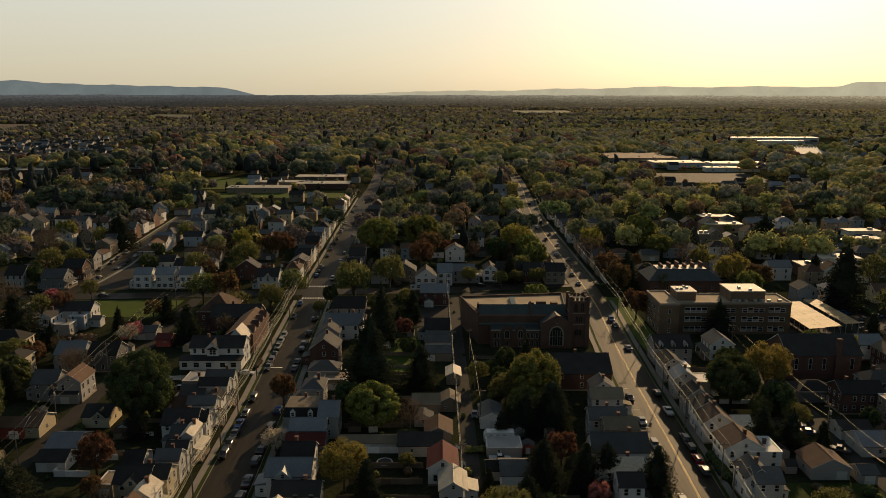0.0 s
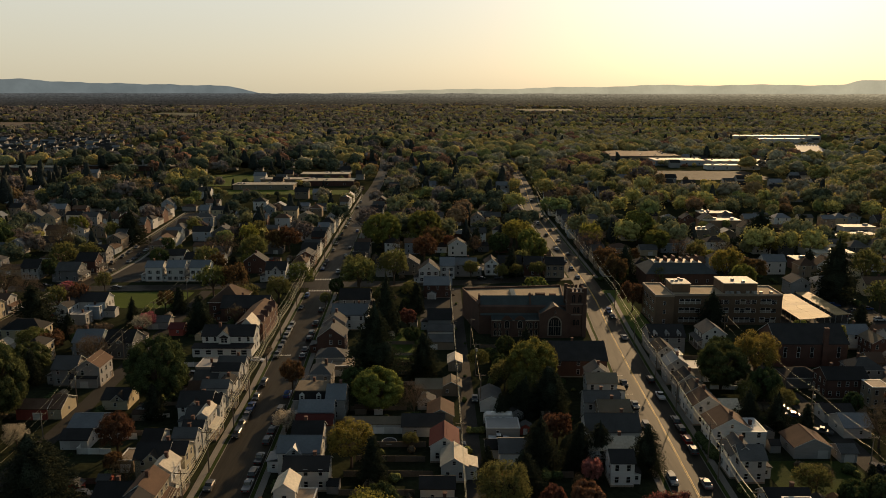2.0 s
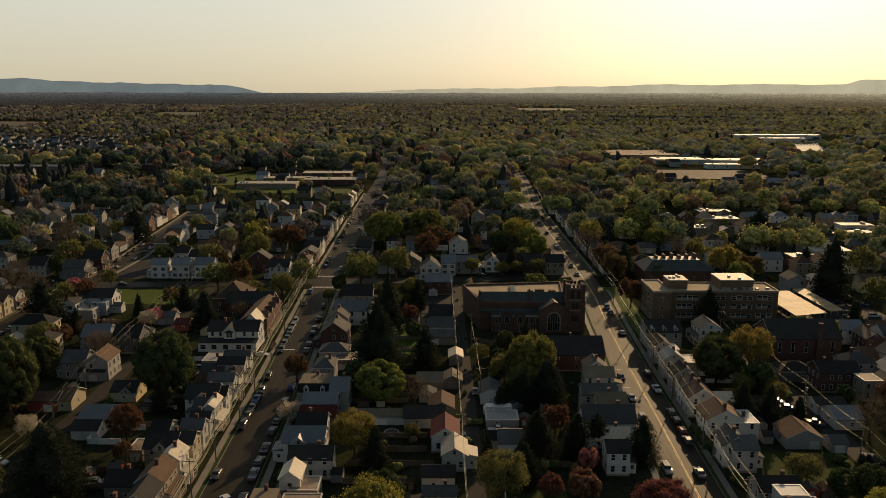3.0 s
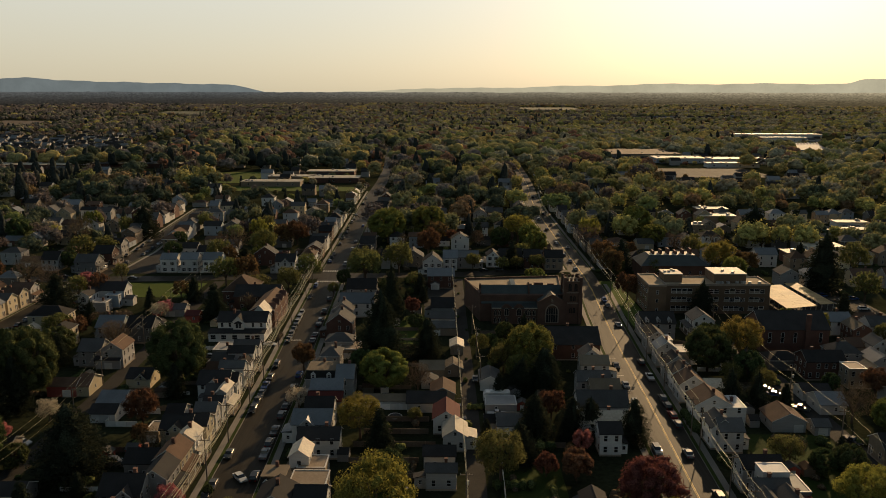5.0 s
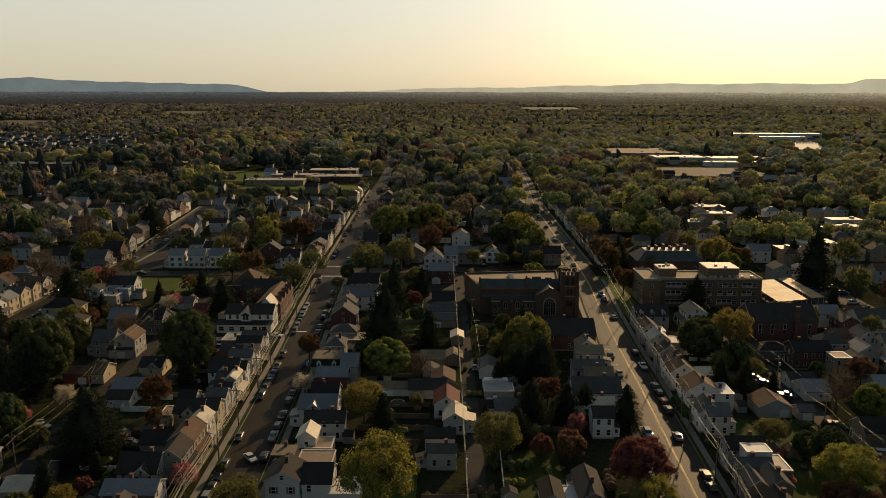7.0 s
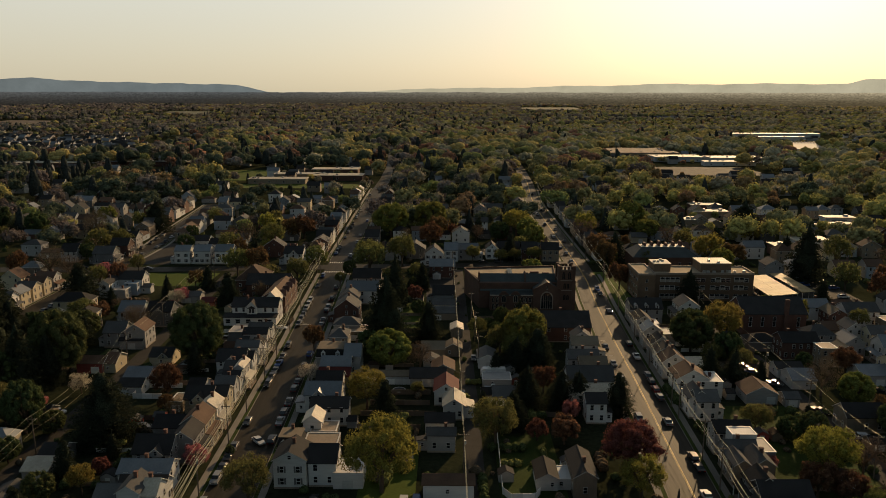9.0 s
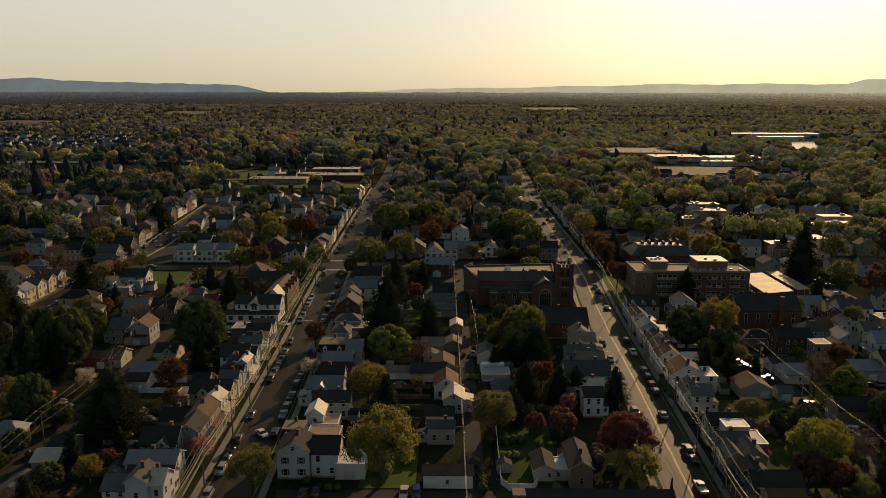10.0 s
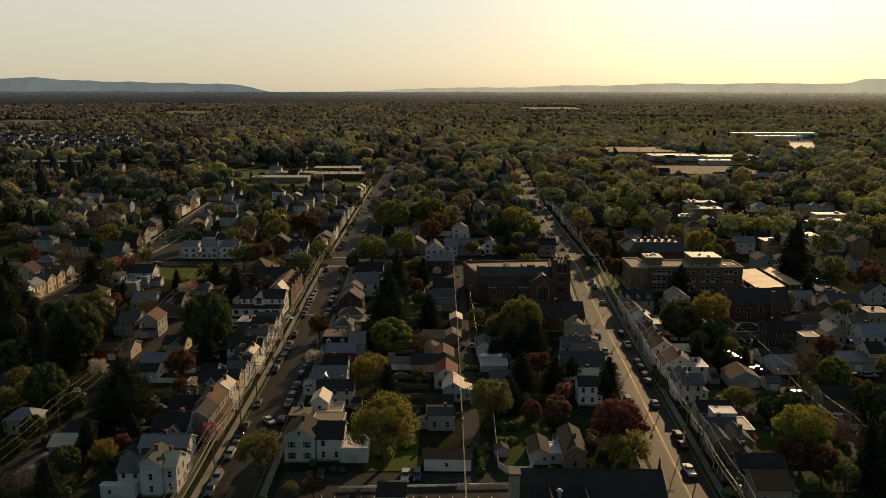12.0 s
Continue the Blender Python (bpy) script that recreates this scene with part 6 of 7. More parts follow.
vented_shed(505, 1078, 562, 1152, 4.5, 12.0)
low_block(-530, 826, -440, 850, 5, WALL['brick'], PALE, "long low brick works with pale roof", "works", "factory")
low_block(-420, 840, -330, 856, 5, WALL['brick'], ROOF['black'], "long low brick works with dark roof", "works", "factory")
low_block(-318, 830, -288, 850, 6, WALL['brick'], GRAVEL_ROOF, "brick works with tan roof", "works", "factory")
low_block(-500, 880, -430, 900, 7, WALL['white'], PALE, "long low works with pale roof", "works", "factory")
for x0, y0, w, d in ((178, 356, 14, 10), (196, 372, 20, 12), (200, 392, 16, 9), (222, 417, 18, 9), (240, 424, 18, 8), (172, 474, 24, 9), (180, 505, 22, 10), (208, 440, 18, 8), (252, 450, 20, 9), (150, 440, 14, 9)):
    low_block(x0, y0, x0 + w, y0 + d, 5.5, WALL[tr.choice(('white', 'tan', 'brick'))], PALE, "flat-roofed workshop with roof shining in low sun", "workshop", "workshop")


# far houses among the woods
bb = Build()
for i in range(1100):
    y = 600 + 900 * tr.random() ** 1.5
    x = tr.uniform(-1, 1) * y * 0.66
    if 700 <= i < 980:  # an estate on the edge of the plain
        y = tr.uniform(1000, 1370)
        x = -y * tr.uniform(0.44, 0.64)
    elif i >= 980:  # pale rows of town houses far out
        x, y = tr.uniform(545, 845), tr.choice((2090, 2120, 2155, 2190))
    if not free(x, y, 2 if i >= 700 else 6):
        continue
    w, d, h = tr.uniform(4, 6), tr.uniform(3.5, 5), tr.uniform(4, 6.5)
    take((x - w - 3, y - (d if i >= 700 else 14), x + w + 3, y + d))
    z = land(x, y)
    if y < 735:
        wall, cover = tr.choice((('white', 'grey'), ('grey', 'black'), ('tan', 'black'), ('grey', 'slate')))
        t = thing("house", f"{WALL_WORD[wall]} gabled house with {ROOF_WORD[cover]} among trees", "house", "houses of the town", at=pose(x, y, 0))
        wb = Build()
        wb.prism([(-d, -0.2), (-d, h), (0, h + 3), (d, h), (d, -0.2)], 'x', -w, w)
        part("wall", wb, WALL[wall], t)
        roof_part(t, -w, -d, w, d, h, 'gx', ROOF[cover], 3 / d)
        for k in (-0.5, 0.5):
            put(WIN_W, "window", t, k * w, -d, h - 2.2, 0)
        continue
    bb.prism([(y - d, z), (y - d, z + h), (y, z + h + 3), (y + d, z + h), (y + d, z)], 'x', x - w, x + w, *[tr.choice((0, 3, 3, 4))] * 2)
    for s in (-1, 1):
        bb.prism([(y, z + h + 3), (y, z + h + 3.3), (y + s * (d + 0.4), z + h), (y + s * (d + 0.4), z + h - 0.3)], 'x', x - w - 0.4, x + w + 0.4, tr.choice((1, 2, 5, 5)))
me = bpy.data.meshes.new("far_houses")
me.from_pydata(bb.v, [], bb.f)
for m in (WALL['white'], ROOF['grey'], ROOF['slate'], WALL['grey'], WALL['tan'], ROOF['black']):
    me.materials.append(m)
me.polygons.foreach_set("material_index", bb.m)
tagged(new("far_houses", me), "scattered far houses among the trees", "houses", kind="stuff")



# ---- far woods: crowns past counting ----
def wood_noise(x, y):
    return 1.6 * noise.noise(Vector((x / 420, y / 150, 3.1))) + 0.5 * noise.noise(Vector((x / 90, y / 60, 7.7)))


FIELDS = [(-1180, 1700, -960, 1960), (-960, 2240, -760, 2540), (-640, 2400, -470, 2520), (275, 2660, 500, 2990), (1000, 2700, 1300, 2820), (1700, 3000, 1900, 3200), (-420, 1180, -330, 1230), (480, 2140, 680, 2230)]
FIELD_M = [surface("ploughed_field", (0.055, 0.040, 0.027), 0.95, scale=0.1, var=0.2, fine=1, bump=0), surface("meadow", (0.042, 0.046, 0.018), 0.95, scale=0.1, var=0.25, fine=1, bump=0)]
for i, (x0, y0, x1, y1) in enumerate(FIELDS):
    bb = Build()
    n = 6
    for a in range(n):
        for c in range(n):
            qx = [x0 + (x1 - x0) * (a + k) / n for k in (0, 1)]
            qy = [y0 + (y1 - y0) * (c + k) / n for k in (0, 1)]
            bb.poly([(x, y, land(x, y) + 1.0) for x, y in ((qx[0], qy[0]), (qx[1], qy[0]), (qx[1], qy[1]), (qx[0], qy[1]))])
    me = bpy.data.meshes.new("field")
    me.from_pydata(bb.v, [], bb.f)
    me.materials.append(FIELD_M[0 if i == 0 else 1])
    tagged(new("field", me), "open farm field between woods", "field", kind="structure")

LOW_GROUND = [(-212, 585, -75, 672), (-205, 672, -80, 800), (205, 650, 372, 760), (205, 856, 410, 968), (470, 960, 600, 1078), (510, 1154, 735, 1392), (145, 420, 292, 520), (-570, 735, -285, 830), (-900, 980, -430, 1380), (540, 2060, 850, 2190)]  # few tall trees here
SPECIES = ('spring', 'olive', 'deep', 'gold', 'rust', 'bare', 'pine', 'grey', 'drab')


def woods(r0, r1, area, leaves, size, hmin, hmax, weights, level):
    """Random crowns in a ring ahead, one joined mesh for each kind of tree."""
    span = math.tan(radians(36))
    pts = {s: [] for s in SPECIES}
    step = math.sqrt(area)
    spots = []
    y = r0 * 0.8
    while y < r1:
        x = -y * span - 20
        while x < y * span + 20:
            spots.append((x + tr.uniform(-0.36, 0.36) * step, y + tr.uniform(-0.36, 0.36) * step))
            x += step
        y += step
    for x, y in spots:
        r = math.hypot(x, y)
        if not r0 < r < r1:
            continue
        n = wood_noise(x, y)
        if r < 1700 and not free(x, y, 0.5):
            continue
        if r < 1300 and tr.random() < ((0.6 if x < -75 else 0.34) if r < 590 else 0.24 if r < 800 else 0.14) + (0.15 if r < 800 else 0.5) * max(0, min(1, -n)):
            continue
        open_land = any(f[0] < x < f[2] and f[1] < y < f[3] for f in LOW_GROUND)
        if open_land and tr.random() < 0.6:
            continue
        if any(f[0] - 4 < x < f[2] + 4 and f[1] - 4 < y < f[3] + 4 for f in FIELDS):
            continue
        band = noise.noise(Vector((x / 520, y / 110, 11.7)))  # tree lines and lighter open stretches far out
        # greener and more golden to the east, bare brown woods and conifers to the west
        # the paler eastern kinds also stand for brighter haze towards the sun
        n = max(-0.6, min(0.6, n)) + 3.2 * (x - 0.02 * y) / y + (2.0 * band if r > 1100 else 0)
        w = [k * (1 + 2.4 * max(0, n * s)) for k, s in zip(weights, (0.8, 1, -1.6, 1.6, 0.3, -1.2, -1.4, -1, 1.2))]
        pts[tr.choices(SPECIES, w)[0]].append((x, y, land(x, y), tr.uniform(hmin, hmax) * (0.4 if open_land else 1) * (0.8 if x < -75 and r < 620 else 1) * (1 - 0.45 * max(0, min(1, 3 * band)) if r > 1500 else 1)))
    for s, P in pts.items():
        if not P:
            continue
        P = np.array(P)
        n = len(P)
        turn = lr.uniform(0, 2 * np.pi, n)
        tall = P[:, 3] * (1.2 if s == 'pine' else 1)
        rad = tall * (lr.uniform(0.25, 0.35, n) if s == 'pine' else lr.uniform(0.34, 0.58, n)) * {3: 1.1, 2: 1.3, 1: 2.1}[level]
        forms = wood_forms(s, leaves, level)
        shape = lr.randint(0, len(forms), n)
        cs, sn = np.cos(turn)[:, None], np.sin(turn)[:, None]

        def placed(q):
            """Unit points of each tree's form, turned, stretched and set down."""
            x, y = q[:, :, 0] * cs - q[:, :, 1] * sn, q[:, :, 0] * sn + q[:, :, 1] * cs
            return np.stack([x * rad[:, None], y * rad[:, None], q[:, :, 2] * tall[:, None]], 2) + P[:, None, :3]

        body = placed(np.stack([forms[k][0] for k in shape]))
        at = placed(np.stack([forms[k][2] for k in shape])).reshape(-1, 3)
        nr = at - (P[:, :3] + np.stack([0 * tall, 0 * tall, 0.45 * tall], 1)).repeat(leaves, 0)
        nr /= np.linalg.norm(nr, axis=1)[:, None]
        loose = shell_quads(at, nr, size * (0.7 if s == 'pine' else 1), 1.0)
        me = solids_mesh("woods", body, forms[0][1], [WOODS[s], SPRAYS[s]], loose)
        tagged(new("woods", me), {'pine': "dark conifers among far woods", 'bare': "bare grey-brown far woods", 'rust': "rust-brown budding far woods"}.get(s, "leafing far woods, tones paled for haze"), "woods", kind="stuff")


def wood_forms(s, leaves, level):
    """Eight forms of a far tree: points and faces of its shaded inside, and the places of its leaf sprays."""
    out = []
    for i in range(8):
        seed = 3.7 * i + level + len(s)
        if s == 'pine':
            v, f = fir(2, seed)
            out.append((v * np.array([0.62, 0.62, 0.44]) + np.array([0, 0, 0.5]), f, conifer_points(leaves, 60)))
            continue
        count, spread, swell = {3: (24, 0.64, 0.4), 2: (10, 0.58, 0.5), 1: (4, 0.6, 0.5)}[level]
        p = crown_points(leaves, seed, count, spread, swell, 0.5)[0]
        p = np.resize(p, (leaves, 3))
        v, f = crown_core(seed, count, spread, swell, 0.45 if s == 'bare' else 0.66 if level == 3 else 0.9, 1)
        out.append((v, f, p))
    return out


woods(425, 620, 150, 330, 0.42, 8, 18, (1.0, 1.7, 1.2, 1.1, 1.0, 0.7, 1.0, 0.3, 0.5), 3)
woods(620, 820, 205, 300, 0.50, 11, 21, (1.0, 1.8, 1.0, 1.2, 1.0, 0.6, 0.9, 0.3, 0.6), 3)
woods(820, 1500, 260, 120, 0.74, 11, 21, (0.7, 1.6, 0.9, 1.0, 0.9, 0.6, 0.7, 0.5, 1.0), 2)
# farther rings lean to grey and drab crowns, haze put into their colour
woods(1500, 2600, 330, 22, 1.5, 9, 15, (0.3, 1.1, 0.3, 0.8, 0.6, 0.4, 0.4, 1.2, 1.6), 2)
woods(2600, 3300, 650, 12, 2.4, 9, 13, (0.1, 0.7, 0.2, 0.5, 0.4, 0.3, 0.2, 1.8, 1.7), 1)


# ---- blue ridges and far plain on the horizon, haze painted as glow ----
def ridge(name, radius, a0, a1, profile, col, glow, label, east=None, shade=0.86, grain=0.004, foot=40):
    m, t, p, link = nodes_of(name)
    p.inputs["Base Color"].default_value = (*col, 1)
    p.inputs["Roughness"].default_value = 1
    p.inputs["Specular IOR Level"].default_value = 0
    tc, nz, rp = t.nodes.new("ShaderNodeTexCoord"), t.nodes.new("ShaderNodeTexNoise"), t.nodes.new("ShaderNodeValToRGB")
    nz.inputs["Scale"].default_value, nz.inputs["Detail"].default_value, nz.inputs["Roughness"].default_value = grain, 6, 0.72
    # haze is painted as emission colour, mottled by the noise
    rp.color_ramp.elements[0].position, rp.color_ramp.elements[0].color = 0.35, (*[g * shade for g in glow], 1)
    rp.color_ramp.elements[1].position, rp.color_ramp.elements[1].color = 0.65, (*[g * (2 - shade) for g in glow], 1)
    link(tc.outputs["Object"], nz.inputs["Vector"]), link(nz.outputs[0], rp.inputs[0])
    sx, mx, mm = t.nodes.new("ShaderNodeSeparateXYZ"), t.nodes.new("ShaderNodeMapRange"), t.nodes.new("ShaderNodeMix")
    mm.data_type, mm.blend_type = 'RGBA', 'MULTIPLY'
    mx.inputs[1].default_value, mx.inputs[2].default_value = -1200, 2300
    # the east end glows in its own colour, painted haze below the sun
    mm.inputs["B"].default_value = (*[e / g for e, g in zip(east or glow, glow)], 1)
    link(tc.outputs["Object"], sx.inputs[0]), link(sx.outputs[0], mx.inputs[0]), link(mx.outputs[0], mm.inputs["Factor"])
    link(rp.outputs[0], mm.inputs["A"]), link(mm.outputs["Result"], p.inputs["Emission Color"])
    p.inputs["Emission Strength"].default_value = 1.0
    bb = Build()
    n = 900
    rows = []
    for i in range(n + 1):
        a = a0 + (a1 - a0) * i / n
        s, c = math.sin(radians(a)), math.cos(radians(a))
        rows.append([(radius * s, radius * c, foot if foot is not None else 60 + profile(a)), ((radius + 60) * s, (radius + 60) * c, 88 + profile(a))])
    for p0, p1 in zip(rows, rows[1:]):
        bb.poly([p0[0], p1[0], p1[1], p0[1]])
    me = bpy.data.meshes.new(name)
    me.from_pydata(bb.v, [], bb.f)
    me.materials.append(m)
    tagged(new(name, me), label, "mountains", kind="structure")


def west_ridge(a):
    k = max(0.0, min(1.0, (-13.6 - a) / 2.2))
    return -6 + k * (44 + 26 * max(0, min(1, (-a - 14) / 16)) + 11 * math.exp(-((a + 29.4) / 1.9) ** 2) + 2 * math.sin(a * 2.1) + 1.0 * math.sin(a * 5.3))


def east_ridge(a):
    k = max(0.0, min(1.0, (a + 6) / 4))
    return 2 + k * (21 + 26 * max(0, min(1, (a - 2) / 14)) + 3 * math.sin(a * 0.9) + 1.2 * math.sin(a * 3.1)) + 22 / (1 + math.exp(-(a - 28.4) / 0.22))


ridge("backdrop_west", 4780, -45, -12, west_ridge, (0.02, 0.03, 0.035), (0.150, 0.170, 0.168), "wooded mountain ridge with blue-grey haze painted as glow")
ridge("backdrop_east", 4800, -8, 45, east_ridge, (0.05, 0.05, 0.04), (0.45, 0.405, 0.28), "pale mountain ridge with sun haze painted as glow")


def low_hills(base, seed):
    return lambda a: base + 4.5 * noise.noise(Vector((a * 0.35, seed, 0))) + 2.6 * noise.noise(Vector((a * 1.3, seed, 4))) + 1.4 * noise.noise(Vector((a * 6, seed, 9))) + 1.2 * noise.noise(Vector((a * 22, seed, 2)))


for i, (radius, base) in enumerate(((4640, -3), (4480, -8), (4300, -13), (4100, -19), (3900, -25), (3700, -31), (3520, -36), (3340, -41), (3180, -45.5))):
    k = (1 - i / 8) ** 1.6  # painted haze: the strips' glow grows with distance
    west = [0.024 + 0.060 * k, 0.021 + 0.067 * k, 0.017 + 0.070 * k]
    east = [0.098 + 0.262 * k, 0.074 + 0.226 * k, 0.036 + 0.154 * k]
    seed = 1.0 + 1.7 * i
    ridge("backdrop_plain", radius, -45, 45, low_hills(base, seed), (0.02, 0.02, 0.02), west, "wooded plain towards the horizon, haze painted as glow", [k * 1.05 for k in east], 0.5, 0.09, None)


# ---- vehicles ----
CARPAINT = {n: glassy(f"car_paint_{n}", c, 0.2, 0.24) for n, c in (("white", (0.42, 0.42, 0.42)), ("silver", (0.17, 0.175, 0.18)), ("black", (0.015, 0.015, 0.017)), ("grey", (0.06, 0.063, 0.066)), ("red", (0.16, 0.014, 0.013)), ("blue", (0.03, 0.06, 0.16)))}
CARGLASS = glassy("car_glass", (0.01, 0.012, 0.014), 0.05)


def bevelled(outline, half, inset, name, mats):
    """A side outline of (y, z) pairs given width, its edges drawn in at the flanks."""
    bb = Build()
    cy = sum(p[0] for p in outline) / len(outline)
    cz = sum(p[1] for p in outline) / len(outline)
    rings = []
    for x, k in ((-half, 1 - inset), (-half + 0.12, 1.0), (half - 0.12, 1.0), (half, 1 - inset)):
        rings.append([(x, cy + (y - cy) * k, cz + (z - cz) * k) for y, z in outline])
    n = len(outline)
    for r in rings:
        bb.v += r
    for s in range(3):
        for i in range(n):
            j = (i + 1) % n
            bb.f.append((s * n + i, s * n + j, (s + 1) * n + j, (s + 1) * n + i))
            bb.m.append(0)
    bb.f.append(tuple(range(n)))
    bb.f.append(tuple(reversed(range(3 * n, 4 * n))))
    bb.m += [0, 0]
    return bb.mesh(name, mats)


SHAPES = {
    'sedan': ([(-2.3, 0.35), (-2.3, 0.75), (-1.5, 0.95), (1.6, 1.0), (2.25, 0.9), (2.3, 0.35)], [(-1.15, 0.93), (-0.45, 1.42), (0.95, 1.42), (1.75, 0.97)], [(-0.5, 1.38), (-0.45, 1.46), (0.95, 1.46), (1.05, 1.38)]),
    'suv': ([(-2.3, 0.4), (-2.3, 0.95), (-1.4, 1.1), (2.2, 1.15), (2.3, 0.95), (2.3, 0.4)], [(-1.1, 1.08), (-0.4, 1.68), (1.95, 1.68), (2.22, 1.12)], [(-0.45, 1.64), (-0.4, 1.74), (1.95, 1.74), (2.0, 1.64)]),
    'pickup': ([(-2.7, 0.45), (-2.7, 1.0), (-1.5, 1.12), (0.7, 1.12), (0.72, 1.05), (2.6, 1.08), (2.65, 0.5)], [(-1.2, 1.1), (-0.6, 1.75), (0.5, 1.75), (0.7, 1.1)], [(-0.65, 1.71), (-0.6, 1.8), (0.5, 1.8), (0.55, 1.71)]),
}
wb = Build()
for xx in (-0.1,):
    wb.tube((-0.11, 0, 0), (0.11, 0, 0), 0.33, 0.33, 12)
WHEEL = wb.mesh("wheel", [TYRE])
wb = Build()
wb.tube((-0.12, 0, 0), (0.12, 0, 0), 0.19, 0.19, 10)
RIM = wb.mesh("rim", [STEEL])
lb = Build()
lb.box(-0.2, -0.03, -0.09, 0.2, 0.05, 0.09)
HEAD, TAIL = lb.mesh("headlight", [LAMPG]), lb.mesh("tail_light", [TAILG])
CARS = {}
for shape, (body, cabin, lid) in SHAPES.items():
    cm = bevelled(cabin, 0.78, 0.07, "cabin", [CARGLASS])
    for paint, pm in CARPAINT.items():
        CARS[shape, paint] = (bevelled(body, 0.91, 0.06, "body", [pm]), cm, bevelled(lid, 0.72, 0.0, "car_roof", [pm]))
CAR_WORD = {'sedan': "parked {} saloon car on asphalt", 'suv': "parked {} estate SUV on asphalt", 'pickup': "parked {} pickup truck on asphalt"}


def car(x, y, turn=0, shape=None, paint=None):
    shape = shape or tr.choice(('sedan', 'suv', 'suv', 'sedan', 'pickup'))
    paint = paint or tr.choice(('white', 'silver', 'black', 'grey', 'grey', 'silver', 'blue', 'grey', 'black', 'grey', 'black', 'silver', 'black', 'grey'))
    c = thing("pickup" if shape == 'pickup' else "car", CAR_WORD[shape].format(paint), "car", "cars of the town", at=pose(x, y, 0.05, 0, 0, turn + tr.uniform(-1.5, 1.5)))
    for nm, me in zip(("body", "cabin_glass", "car_roof"), CARS[shape, paint]):
        ob = new(nm, me)
        ob.parent = c
    ends = SHAPES[shape][0]
    for sx in (-1, 1):
        for yy in (ends[0][0] + 0.85, ends[-1][0] - 0.9):
            ob = new("wheel", WHEEL)
            ob.parent = c
            ob.location = (sx * 0.82, yy, 0.33)
        for nm, me, yy in () if y > 330 else (("headlight", HEAD, ends[0][0]), ("tail_light", TAIL, ends[-1][0])):
            ob = new(nm, me)
            ob.parent = c
            ob.location = (sx * 0.62, yy, 0.72)
    return c


for y in (98.4, 103.5, 114.7, 119.9, 125.2, 130.6, 145.2, 171.1, 176.9, 182.6, 188.2, 195.5, 205.9, 231, 237.0, 243.2, 251.1, 257, 263.7, 287.9, 306):
    car(at_y(LEFT_ST, y) - 4.4, y, 0)
for y in (134.2, 145.0, 151.1, 157.7, 167.6, 173.4, 179.5, 186.7, 197.2, 230.2, 236.4, 248.2, 254.4, 265.7, 284.1, 303):
    car(at_y(LEFT_ST, y) + 4.4, y, 180)
for y in (350, 357, 364, 374, 388, 402, 409, 420, 437, 450, 462, 475, 490, 506, 523, 545, 560, 590):
    car(at_y(LEFT_ST, y) + (4.4 if tr.random() < 0.45 else -4.4), y, tr.choice((0, 180)))
car(-48.2, 133.8, 40, 'sedan', 'white')
car(-63.0, 226, 80, 'sedan', 'white')
car(-108.4, 150.6, 78, 'sedan', 'white')
for y in (175.8, 190.1, 206.3, 148):
    car(at_y(MAIN_ST, y) - 4.5, y, 0, None, 'silver' if y < 200 else 'black')
for y, paint in ((121.5, 'black'), (126.6, 'black'), (162.8, 'grey'), (168.4, 'red'), (174.6, 'black'), (179.9, 'grey'), (196.4, 'white'), (209.2, 'black')):
    car(at_y(MAIN_ST, y) + 4.3, y, 180, None, paint)
car(57.3, 108.1, 180, 'pickup', 'white')
car(59.6, 146.5, 180, 'sedan', 'silver')
for x, y in ((67.2, 283.4), (67.0, 275.8), (65.6, 250.0), (64.6, 340.7), (64.7, 358.6), (63.6, 374.0), (68.8, 393.3), (64.1, 405.9), (68.9, 431.7), (64.3, 450), (69, 466), (64, 490), (69.2, 512), (65, 540), (72, 600)):
    car(x, y, tr.choice((0, 180)))
for y in (336.0, 341.5, 352.4, 358.2, 369.0, 384.5, 395.5, 410):
    car(at_y(FAR_W, y) - 3.8, y, 0)
for y in (340.3, 346, 352, 372.8, 379.2, 388.6, 402):
    car(at_y(FAR_W, y) + 3.8, y, 180)
for x, y, t in ((-164.8, 240.5, 180), (-164.5, 247, 180), (-165, 254, 180), (-166, 262, 180), (-166.3, 268.5, 180), (-174, 243, 0), (-174.3, 284, 0), (-185.3, 322, 90), (-179.0, 323, 90), (-151.3, 320.0, 90), (-79, 212.7, 80), (18, 337.6, 95), (25.9, 338.5, 95), (40.2, 331, 95), (46.5, 333, 95), (1.6, 173.9, 90), (4.2, 164.3, 0), (8.6, 194.5, 0), (13.6, 168.6, 90),
                (168.5, 284, 100), (175.6, 287.3, 95), (175.2, 297.3, 95), (95.6, 187.3, 70), (97.0, 183.4, 70), (92.8, 186.4, 70), (99.6, 173.3, 60), (108.1, 189.0, 80), (-9.4, 105.0, 0), (-6.6, 105.0, 0), (-29.0, 105.2, 0), (-31.8, 104.2, 0),
                (-80.4, 141.1, 90), (103.8, 153.4, 20), (107.9, 137.5, 80), (133.2, 168.7, 90), (128, 168.2, 90), (162, 255, 90), (172, 272, 90), (160.5, 270, 0), (163.5, 276, 90), (164.5, 292, 90), (161, 283, 0), (20, 312, 0), (30, 313, 0), (44, 311, 0)):
    car(x, y, t)

